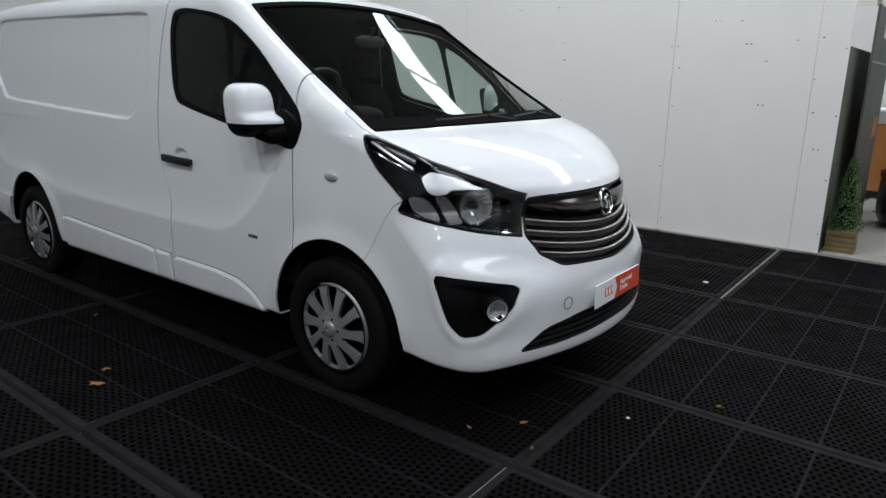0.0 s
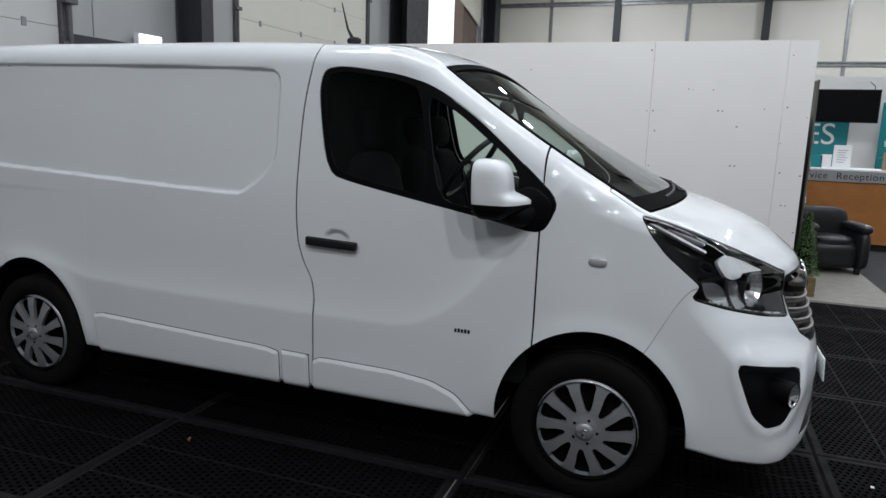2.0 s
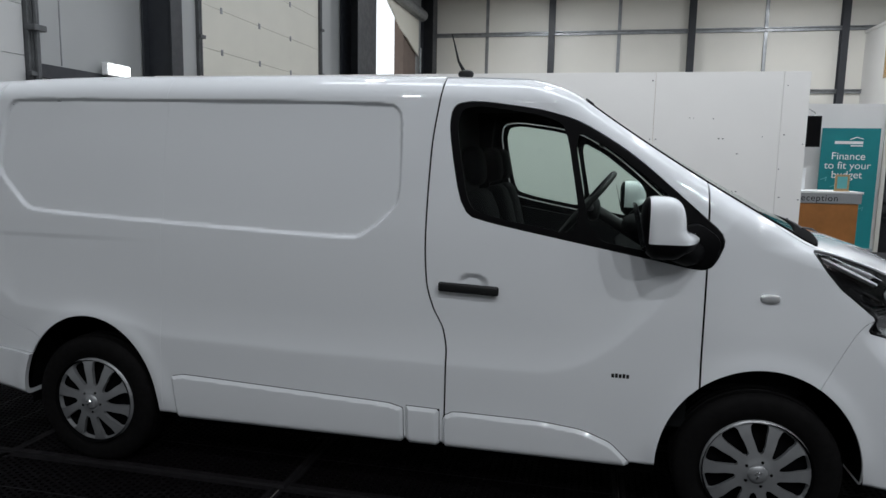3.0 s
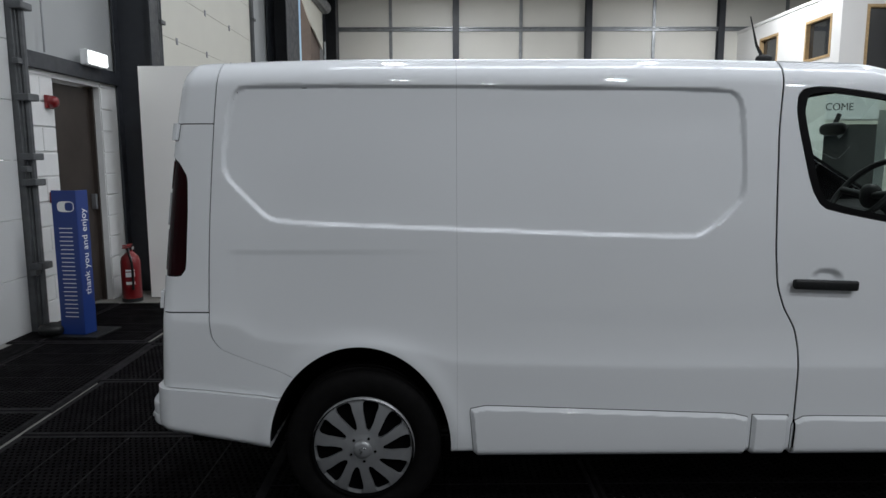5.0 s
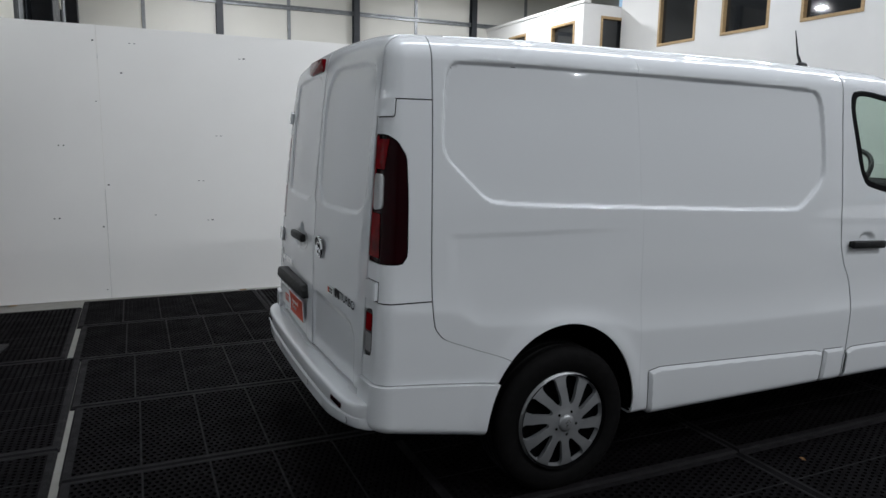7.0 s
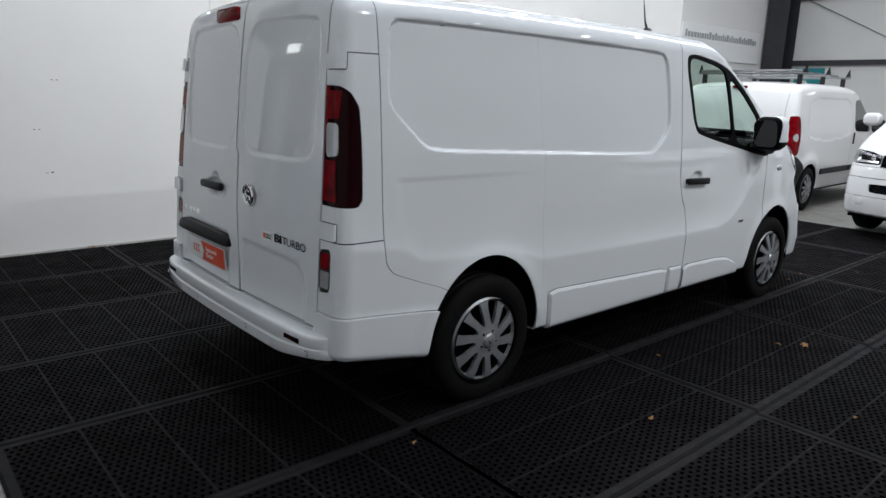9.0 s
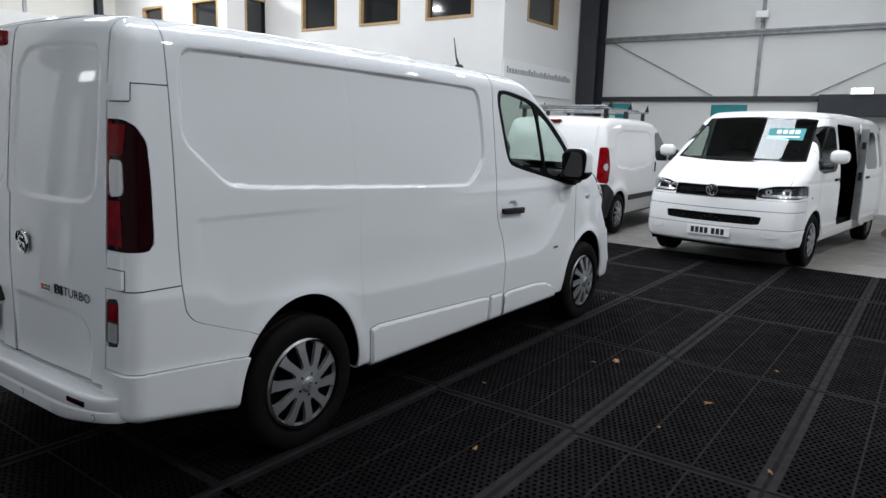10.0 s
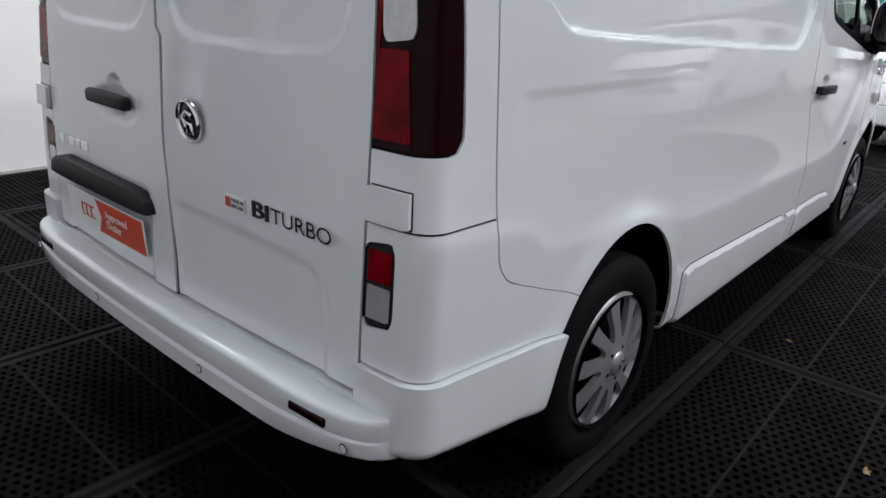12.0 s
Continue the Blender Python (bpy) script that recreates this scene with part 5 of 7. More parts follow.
for k in (1, -1):
    door_handle(pose(-1.205, -0.957 * k, 0.998, 0, 2 * k, 0 if k == 1 else 180))
    # indicator repeater and small badge on the side
    r = part("side_repeater", rounded_block(0.0, -0.966 * k, 1.028, 0.075, 0.024, 0.036, 3, 10), LENS_CLEAR, van, "small clear side repeater", smooth=60)
    bm = None
    for j in range(5):
        bm = box(-0.590 + j * 0.015, -0.579 + j * 0.015, -0.984 * k, -0.955 * k, 0.662, 0.678 + 0.002 * (j % 2), bm=bm)
    bm = box(-0.598, -0.515, -0.982 * k, -0.955 * k, 0.660, 0.671, bm=bm)
    part("side_badge", bm, BLACK_PLASTIC, van, "small dark badge of plain bars")
    part("badge_edge", box(-0.588, -0.518, -0.9825 * k, -0.955 * k, 0.679, 0.682), CHROME, van)


def fit_text(body, width, height, depth, material):
    """Lettering drawn out to a given width and height, from its lower left corner."""
    me = text_mesh(body, 0.1, depth, material, "LEFT")
    lo = [min(v.co[i] for v in me.vertices) for i in (0, 1)]
    hi = [max(v.co[i] for v in me.vertices) for i in (0, 1)]
    for v in me.vertices:
        v.co.x = (v.co.x - lo[0]) / (hi[0] - lo[0]) * width
        v.co.y = (v.co.y - lo[1]) / (hi[1] - lo[1]) * height
    return me


def rear_details():
    # step bumper
    bm = bmesh.new()
    sec = [(0.0, 0.385), (0.090, 0.386), (0.104, 0.390), (0.112, 0.400), (0.1125, 0.430), (0.105, 0.434), (0.109, 0.438), (0.109, 0.472), (0.107, 0.481), (0.101, 0.486), (0.090, 0.488), (0.05, 0.491), (0.0, 0.495)]
    rings = []
    half = 0.912
    for q in np.linspace(-1, 1, 61):
        v = half * math.copysign(1 - (1 - abs(q)) ** 2.4, q)
        a = abs(v)
        end = max(0.0, 1 - (a / half) ** 13) ** 0.42
        base = 3.946 - 0.03 * a * a
        dip = 0.040 * (1 - float(step(0.55, 0.90, a)))
        rings.append([bm.verts.new((-(base + d * (0.05 + 0.95 * end)), v, z - dip * float(step(0.455, 0.41, z)))) for d, z in sec])
    for a, b in zip(rings, rings[1:]):
        for i in range(len(sec) - 1):
            bm.faces.new((a[i], a[i + 1], b[i + 1], b[i]))
    bm.faces.new(rings[0])
    bm.faces.new(rings[-1][::-1])
    bp = part("rear_bumper", bm, PAINT, van, "white step bumper with parking sensors", smooth=38)
    for k in (-1, 1):
        part("reflector", box(-0.004, 0.012, -0.058, 0.058, -0.011, 0.011, 0.003, 1), LENS_DARK_RED, bp, "small red reflector", pose(-4.0385, 0.72 * k, 0.450, 0, 0, -3 * k))
    for v in (-0.83, -0.30, 0.30, 0.83):
        x = 4.0585 - 0.03 * v * v - (0.012 if abs(v) > 0.8 else 0)
        z = 0.413 - 0.022 * float(step(0.90, 0.6, abs(v)))
        part("parking_sensor", lathe([(0.0, 0.0035), (0.0095, 0.003), (0.011, 0.0)], 18, "x", None, pose(-x, v, z, 0, 0, 180)), PAINT, bp, smooth=40)
        part("sensor_ring", lathe([(0.0105, 0.0), (0.0105, 0.0015), (0.0125, 0.0015), (0.0125, 0.0)], 18, "x", None, pose(-x - 0.0005, v, z, 0, 0, 180)), GAP_BLACK, bp)
    # high brake lamp on the far door
    part("brake_lamp", prism(chaikin([(0.062, 1.828), (0.335, 1.822), (0.330, 1.890), (0.085, 1.896)], 2, 0.1), -3.872, -3.80, "x", 0.004), LENS_RED, van, "dark red high brake lamp", smooth=40)
    # handle, plate and lamp bar
    h = box(-0.016, 0.016, -0.120, 0.120, -0.026, 0.014, 0.011, 3)
    for vert in h.verts:
        vert.co.z -= 0.9 * vert.co.y ** 2
    part("rear_handle", h, BLACK_PLASTIC, van, "black rear door handle", pose(-3.966, 0.265, 1.014, 0, 0, 0), 40)
    b = prism(chaikin([(0.028, 0.700), (0.705, 0.700), (0.690, 0.745), (0.640, 0.770), (0.10, 0.764), (0.052, 0.742)], 2, 0.12), -3.998, -3.935, "x", 0.006)
    part("plate_lamp_bar", b, BLACK_PLASTIC, van, "black plastic bar over the plate", smooth=40)
    number_plate(pose(-3.989, 0.338, 0.624, 90, 0, -90) @ pose(0, 0, 0, 3, 0, 0))
    emblem(van, pose(-3.958, -0.176, 1.0, 90, 0, -90) @ pose(0, 0, 0, 5, 0, 0), 0.055)
    # lettering
    piece("lettering", fit_text("BI", 0.060, 0.038, 0.003, BLACK_PRINT), van, "raised black model lettering", pose(-3.956, -0.428, 0.815, 90, 0, -90))
    piece("lettering", fit_text("TURBO", 0.212, 0.036, 0.003, CHROME), van, "raised chrome model lettering", pose(-3.952, -0.498, 0.816, 90, 0, -90))
    st = part("sticker", box(-3.961, -3.957, -0.402, -0.318, 0.812, 0.848), WHITE_PRINT, van, "small white sticker with a flag")
    part("sticker_flag", box(-3.9625, -3.9605, -0.342, -0.322, 0.818, 0.842), ORANGE_RED, st)
    for j, body in enumerate(("MADE IN", "BRITAIN")):
        piece("lettering", text_mesh(body, 0.013, 0.0004, BLACK_PRINT, "LEFT"), st, m=pose(-3.9622, -0.348, 0.837 - j * 0.014, 90, 0, -90))
    bm = None
    v = 0.715
    for w, sl in ((0.012, 0), (0.040, 1), (0.012, 0), (0.044, 1), (0.040, 1), (0.046, 1)):
        bm = box(-3.958, -3.944, v - w, v, 0.802, 0.832, 0.003, 1, bm)
        v -= w + 0.009
    part("model_badge", bm, CHROME, van, "chrome model badge of plain bars")
    # roof aerial
    bm = tube([(-1.320, -0.555, 1.955), (-1.352, -0.555, 2.01), (-1.385, -0.555, 2.135)], [0.010, 0.006, 0.0025], 8)
    bm = merge(bm, rounded_block(-1.315, -0.555, 1.950, 0.075, 0.045, 0.04, 2.4, 10))
    part("aerial", bm, BLACK_PLASTIC, van, "black roof aerial", smooth=60)
    # bumper towing eye cover
    part("towing_cover", lathe([(0.026, 0.0), (0.026, 0.0015), (0.029, 0.0015), (0.029, 0.0)], 28, "x", None, pose(0.932, -0.425, 0.50, 0, 0, -14)), GAP_BLACK, van)
    # wipers
    for y0, y1 in ((-0.50, 0.10), (0.12, 0.66)):
        pts = []
        for t in np.linspace(0, 1, 7):
            y = y0 + (y1 - y0) * t
            w = 1.268 + 0.018 * t
            pts.append((float(FRONT(w)) - float(BOW(w)) * y * y + 0.010, y, w))
        part("wiper", tube(pts, 0.007, 6), BLACK_PLASTIC, van, "black wiper")
        w = 1.255
        part("wiper_arm", tube([(float(FRONT(w)) - float(BOW(w)) * y1 * y1 + 0.008, y1, w), (pts[4][0] + 0.012, pts[4][1], pts[4][2])], 0.008, 6), BLACK_PLASTIC, van)


rear_details()


def cabin():
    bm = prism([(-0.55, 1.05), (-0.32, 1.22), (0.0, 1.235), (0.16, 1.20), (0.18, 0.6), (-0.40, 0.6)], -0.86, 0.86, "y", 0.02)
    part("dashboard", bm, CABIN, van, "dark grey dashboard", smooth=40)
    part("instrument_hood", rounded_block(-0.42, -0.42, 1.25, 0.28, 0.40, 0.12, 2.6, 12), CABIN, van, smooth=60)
    pts = [(-0.725 + 0.12 * math.sin(a), -0.42 + 0.19 * math.cos(a), 1.345 + 0.148 * math.sin(a)) for a in np.linspace(0, 2 * math.pi, 33)[:-1]]
    bm = tube(pts, 0.015, 8, closed=True)
    bm = tube([(-0.725, -0.60, 1.345), (-0.70, -0.42, 1.325), (-0.725, -0.24, 1.345)], 0.018, 8, bm)
    bm = merge(bm, rounded_block(-0.695, -0.42, 1.325, 0.07, 0.13, 0.12, 2.5, 10))
    bm = tube([(-0.69, -0.42, 1.32), (-0.42, -0.42, 1.16)], 0.03, 8, bm)
    part("steering_wheel", bm, BLACK_PLASTIC, van, "black steering wheel", smooth=60)
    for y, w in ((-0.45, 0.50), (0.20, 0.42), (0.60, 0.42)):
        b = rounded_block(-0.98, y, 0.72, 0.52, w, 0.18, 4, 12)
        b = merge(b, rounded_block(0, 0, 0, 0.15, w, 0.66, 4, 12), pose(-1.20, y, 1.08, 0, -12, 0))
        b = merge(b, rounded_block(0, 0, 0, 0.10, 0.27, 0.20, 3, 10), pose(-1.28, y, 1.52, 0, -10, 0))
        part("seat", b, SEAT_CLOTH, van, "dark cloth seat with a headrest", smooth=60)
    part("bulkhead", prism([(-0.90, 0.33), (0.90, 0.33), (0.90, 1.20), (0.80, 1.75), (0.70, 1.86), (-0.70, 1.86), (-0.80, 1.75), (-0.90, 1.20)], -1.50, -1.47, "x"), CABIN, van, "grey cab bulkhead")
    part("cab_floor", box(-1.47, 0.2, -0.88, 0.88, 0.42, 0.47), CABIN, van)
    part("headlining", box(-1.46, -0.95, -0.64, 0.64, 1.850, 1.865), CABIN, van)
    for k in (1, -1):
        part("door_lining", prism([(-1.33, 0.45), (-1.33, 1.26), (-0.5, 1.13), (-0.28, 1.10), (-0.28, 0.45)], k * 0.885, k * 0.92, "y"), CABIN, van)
    part("rear_mirror", rounded_block(-0.66, 0.0, 1.66, 0.04, 0.24, 0.07, 3, 10), BLACK_PLASTIC, van, smooth=60)
    part("rear_mirror_stem", tube([(-0.65, 0, 1.69), (-0.63, 0, 1.74)], 0.012, 6), BLACK_PLASTIC, van)


cabin()


# ---- rubber mats on the floor ----
MAT_L, MAT_W, MAT_T = 1.5385, 0.9157, 0.018


def mat_mesh(across, cells, ex, ey, open_holes=True):
    """A ring mat with fields of six-sided holes between thin ribs and a plain edge.

    across: ribs that run over the short way (True) or the long way; cells: (fields, cells over a field, cells along it)."""
    V, F, M = [], [], []
    T, bev = MAT_T, 0.012

    def vert(*c):
        V.append(c)
        return len(V) - 1

    def quad(a, b, c, d, m):
        F.append((a, b, c, d))
        M.append(m)

    o = [(-MAT_L / 2, -MAT_W / 2), (MAT_L / 2, -MAT_W / 2), (MAT_L / 2, MAT_W / 2), (-MAT_L / 2, MAT_W / 2)]
    shrink = lambda dx, dy: [(x - math.copysign(dx, x), y - math.copysign(dy, y)) for x, y in o]
    i1, i2 = shrink(bev, bev), shrink(ex, ey)
    base, lo, mid, top = [vert(*p, 0.0) for p in o], [vert(*p, 0.006) for p in o], [vert(*p, T) for p in i1], [vert(*p, T) for p in i2]
    for k in range(4):
        j = (k + 1) % 4
        quad(lo[k], lo[j], mid[j], mid[k], 1)
        quad(mid[k], mid[j], top[j], top[k], 1)
        quad(base[k], base[j], lo[j], lo[k], 1)
    if not open_holes:
        quad(*top, 0)
    else:
        quad(*[vert(x, y, 0.003) for x, y in i2], 0)
        # p runs over the fields, q along them
        P0, P1, Q0, Q1 = (i2[0][0], i2[1][0], i2[0][1], i2[2][1]) if across else (i2[0][1], i2[2][1], i2[0][0], i2[1][0])
        fields, np_, nq = cells
        band = 0.009
        w = (P1 - P0 - (fields - 1) * band) / fields
        sp, sq = w / np_, (Q1 - Q0) / nq
        put = (lambda p, q, z: vert(p, q, z)) if across else (lambda p, q, z: vert(q, p, z))
        ring = [(-0.5, -0.5), (0.0, -0.5), (0.5, -0.5), (0.5, 0.5), (0.0, 0.5), (-0.5, 0.5)]
        hole = [(-0.27, -0.14), (0.0, -0.34), (0.27, -0.14), (0.27, 0.14), (0.0, 0.34), (-0.27, 0.14)]
        for f in range(fields):
            a = P0 + f * (w + band)
            for j in range(nq):
                sh = 0.21 * sp * (1 if j % 2 else -1)
                for i in range(np_):
                    cp, cq = a + (i + 0.5) * sp, Q0 + (j + 0.5) * sq
                    outer = [put(cp + u * sp, cq + v * sq, T) for u, v in ring]
                    inner = [put(cp + sh + u * sp, cq + v * sq, T) for u, v in hole]
                    deep = [put(cp + sh + u * sp, cq + v * sq, 0.0035) for u, v in hole]
                    for k in range(6):
                        n = (k + 1) % 6
                        quad(outer[k], outer[n], inner[n], inner[k], 0)
                        quad(inner[k], inner[n], deep[n], deep[k], 0)
            if f < fields - 1:
                b0, b1 = a + w, a + w + band
                quad(put(b0, Q0, T + 0.0006), put(b1, Q0, T + 0.0006), put(b1, Q1, T + 0.0006), put(b0, Q1, T + 0.0006), 1)
    me = bpy.data.meshes.new("mat")
    me.from_pydata(V, [], F)
    me.polygons.foreach_set("material_index", np.array(M, np.int32))
    me.materials.append(MAT_RUBBER)
    me.materials.append(MAT_EDGE)
    me.update()
    bm = bmesh.new()
    bm.from_mesh(me)
    bmesh.ops.recalc_face_normals(bm, faces=bm.faces)
    bm.to_mesh(me)
    bm.free()
    return me


WEST_SHIFT = {3: 0.025, 4: 0.0, 5: -0.055, 6: -0.085}


def lay_mats():
    ribs_over = mat_mesh(True, (5, 9, 25), 0.046, 0.036)
    ribs_along = mat_mesh(False, (3, 8, 43), 0.028, 0.046)
    plain = mat_mesh(True, (1, 1, 1), 0.046, 0.036, False)
    rnd = random.Random(11)

    def lay(me, x, y, turn=0.0, sx=1.0, sy=1.0):
        m = pose(x + rnd.uniform(-0.003, 0.003), y + rnd.uniform(-0.002, 0.002), -0.018, 0, 0, turn + rnd.uniform(-0.12, 0.12) + 180 * rnd.randrange(2))
        piece("mat", me, floor, m=m @ Matrix.Diagonal((sx, sy, 1, 1)))

    for j in range(-4, 7):
        y = 1.135 + 0.917 * j - 0.4585
        for i in range(-3, 3):
            x = -2.05 + 1.54 * i
            far = y < -0.5
            if i == -3:
                lay(plain if far else ribs_over, x + WEST_SHIFT.get(j, 0.03), y)
            elif i < 1:
                lay(plain if far else ribs_along, x + (-0.03 if j == 1 else -0.07 if j < 1 else WEST_SHIFT.get(j, 0.0) if i == -2 and j > 4 else 0.0), y, sx=0.994 if j == 1 else 1.0)
            else:
                lay(plain if far else ribs_over, x + (0.022 if i == 1 and j > 4 else -0.07 if j < 1 else -0.025 if j == 1 else 0.0), y)
    # a column of mats laid the other way along the side wall, with a pale gap beside it
    for k in range(-3, 2):
        y = 3.337 + 1.54 * k + 0.77
        edge = -7.532 if k == 1 else -7.442 if k == 0 else -7.446
        lay(plain if y < -0.5 else ribs_over, edge - 0.458, y, 90)
        lay(plain, edge - 0.917 - 0.125, y, 90, sy=0.25)


lay_mats()


def leaf(x, y, size, turn, z=0.003):
    rnd = random.Random(int(x * 1000 + y * 77))
    bm = bmesh.new()
    n = 11
    c = bm.verts.new((0, 0, 0.004))
    ring = []
    for k in range(n):
        a = 2 * math.pi * k / n
        r = size * (0.55 + 0.45 * (k % 2)) * rnd.uniform(0.75, 1.1)
        ring.append(bm.verts.new((r * math.cos(a), 0.55 * r * math.sin(a), rnd.uniform(0.0, 0.012))))
    for k in range(n):
        bm.faces.new((c, ring[k], ring[(k + 1) % n]))
    r = bmesh.ops.extrude_face_region(bm, geom=bm.faces[:])
    for v in r["geom"]:
        if isinstance(v, bmesh.types.BMVert):
            v.co.z += 0.0008
    return solo("dry_leaf", bm, DRY_LEAF, "curled dry brown leaf lying on the mat", "leaf", pose(x, y, z, 0, 0, turn), "fallen leaves")


for lx, ly, ls, lt in ((-3.21, 1.39, 0.055, 20), (-3.34, 1.50, 0.028, 70), (-3.575, 0.685, 0.040, 130), (-4.085, 0.80, 0.020, 10), (-4.92, 1.414, 0.028, 200), (-2.685, 0.483, 0.022, 60),
                       (-4.16, 1.855, 0.018, 100), (-4.24, 0.228, 0.026, 40), (-0.75, 1.91, 0.022, 80), (-5.97, 1.927, 0.022, 15), (-0.785, 3.07, 0.024, 150), (-1.42, 2.363, 0.024, 35),
                       (-1.285, 2.204, 0.018, 95), (-1.585, 2.185, 0.018, 170)):
    leaf(lx, ly, ls, lt)
solo("paper_scrap", box(-1.475, -1.44, 5.09, 5.12, 0.0, 0.006, 0.002, 1), WHITE_PRINT, "small white scrap of paper on the mat", "litter")
solo("paper_scrap", box(-1.09, -1.075, 2.70, 2.715, 0.0, 0.004, 0.001, 1), WHITE_PRINT, "small white scrap of paper on the mat", "litter")


# ---- side wall: doors, opening and fittings ----
def sectional_door(i, y0, y1, z0, z1, material, label, panel=0.55):
    d = thing("door_%d" % i, label, "door", kind="structure")
    z = z0
    while z < z1 - 0.05:
        part("panel", box(WEST - 0.07, WEST - 0.02, y0, y1, z + 0.002, min(z + panel, z1) - 0.002, 0.003, 1), material, d)
        for y in np.arange(y0 + 0.6, y1 - 0.3, 1.22):
            part("hinge_plate", box(WEST - 0.02, WEST - 0.012, y - 0.03, y + 0.03, z + panel - 0.05, z + panel + 0.04, 0.002, 1), GALV, d)
        z += panel
    for y in (y0 - 0.05, y1 + 0.05):
        bm = box(WEST - 0.06, WEST + 0.03, y - 0.045, y + 0.045, -0.018, z1, 0.004, 1)
        bm = tube([(WEST + 0.035, y, 0), (WEST + 0.035, y, z1)], 0.012, 6, bm)
        for zz in np.arange(0.5, z1, 0.9):
            bm = box(WEST + 0.02, WEST + 0.07, y - 0.07, y + 0.07, zz, zz + 0.05, 0.004, 1, bm)
        part("track", bm, TRACK_SHADED, d, "galvanised door track with brackets")
    return d


# Door 1 is mostly out of view; grey tunes what it reflects onto the van.
sectional_door(1, -1.9, 5.22, 0.0, 5.0, CLAD_PALE, "large sectional door greyed to tune its bounce, galvanised tracks", 0.5)
sectional_door(2, 8.40, 12.78, 0.0, 5.2, CREAM, "large cream sectional door with galvanised tracks", 0.62)

# open doorway with the outside beyond it
struct("backdrop", box(WEST - 4.2, WEST - 4.0, 10.0, 34.0, -0.3, 9.0), DAY_GLOW, "bright overcast distance outside the open door")
struct("ground", box(WEST - 4.2, WEST - 0.3, 10.0, 34.0, -0.3, -0.03), CONCRETE, "pale yard outside the open door")
struct("trim_door", box(WEST - 0.3, WEST - 0.02, 19.2, 20.6, -0.02, 5.9, bm=box(WEST - 0.2, WEST + 0.05, 15.55, 15.7, -0.02, 5.9)), mat("brown_jamb", (0.16, 0.12, 0.10), 0.6, vary=0.2, scale=3), "brown lined jamb of the open doorway")
sheet = prism([(15.7, 5.9), (20.7, 5.9), (20.7, 4.75), (18.6, 5.25), (17.0, 5.85)], WEST + 0.02, WEST + 0.06, "x")
struct("blind", sheet, CREAM, "cream rolled curtain over the open doorway")
box_bm = tube([(WEST + 0.15, 15.6, 6.0), (WEST + 0.15, 20.8, 6.0)], 0.18, 12)
struct("pipe", tube([(WEST + 0.1, 20.75, 0), (WEST + 0.1, 20.75, 5.0)], 0.05, 8, box_bm), GALV, "roller and down pipe beside the doorway")

# beam, dark door, blockwork courses
struct("lintel", box(WEST - 0.1, WEST + 0.06, 5.3, 7.05, 2.30, 2.44, 0.004, 1), STEEL, "dark steel beam above the blockwork")
d3 = thing("door_3", "dark brown personnel door standing in white blockwork", "door", kind="structure")
part("leaf", box(WEST - 0.14, WEST - 0.10, 5.82, 6.66, 0.0, 2.23, 0.003, 1), DOOR_DARK, d3)
part("frame", box(WEST - 0.16, WEST - 0.06, 5.80, 5.83, -0.01, 2.25, bm=box(WEST - 0.16, WEST - 0.06, 6.65, 6.68, -0.01, 2.25)), DOOR_DARK, d3)
part("handle", box(WEST - 0.10, WEST - 0.05, 6.56, 6.60, 0.98, 1.14, 0.006, 2), GALV, d3)


def courses():
    rnd = random.Random(5)
    wall = bpy.data.objects["wall_west"]
    shared = {}
    for n, z in enumerate(np.arange(0.0, 2.26, 0.225)):
        h = min(0.217, 2.295 - z)
        for y0, y1 in ((5.36, 5.795), (6.685, 6.93)):
            if y0 < 6 and z > 2.2:
                pass
            cuts = [y0] + [c for c in np.arange(5.36 + (0.22 if n % 2 else 0), 7.3, 0.448) if y0 + 0.06 < c < y1 - 0.06] + [y1]
            for a, b in zip(cuts, cuts[1:]):
                key = (round(b - a, 3), round(h, 3))
                if key not in shared:
                    shared[key] = to_mesh("block", box(0, 0.012, 0.004, key[0] - 0.004, 0.004, key[1] - 0.003, 0.004, 1), BLOCK)
                piece("block", shared[key], wall, m=pose(WEST - 0.001 + rnd.uniform(0, 0.002), a, z))


courses()

# exit light, alarms
ex = thing("exit_light", "lit white exit light box on the dark beam", "light", pose(WEST + 0.10, 6.42, 2.50))
part("case", box(-0.04, 0.04, -0.20, 0.20, -0.075, 0.075, 0.012, 2), WHITE_PRINT, ex)
part("diffuser", box(0.036, 0.052, -0.185, 0.185, -0.060, 0.060, 0.006, 2), EXIT_GLOW, ex, "glowing diffuser")
part("bracket", box(-0.10, -0.035, -0.05, 0.05, -0.08, -0.05), STEEL, ex)
al = thing("alarm_sounder", "round red fire alarm sounder on the blockwork", "alarm", pose(WEST + 0.012, 5.69, 2.022))
part("base", box(0.0, 0.03, -0.06, 0.06, -0.06, 0.06, 0.006, 1), RED_PAINT, al)
part("dome", lathe([(0.055, 0.03), (0.055, 0.06), (0.045, 0.085), (0.02, 0.10), (0, 0.102)], 24, "x"), RED_PAINT, al, smooth=40)
cp = thing("call_point", "small red fire call point on the blockwork", "alarm", pose(WEST + 0.012, 5.645, 1.159))
part("case", box(0.0, 0.05, -0.05, 0.05, -0.05, 0.05, 0.006, 1), RED_PAINT, cp)
part("window", box(0.049, 0.053, -0.03, 0.03, -0.028, 0.022), WHITE_PRINT, cp)
part("junction_box", box(0.0, 0.04, 0.06, 0.13, -0.045, 0.045, 0.004, 1), GREY_PRINT, cp)

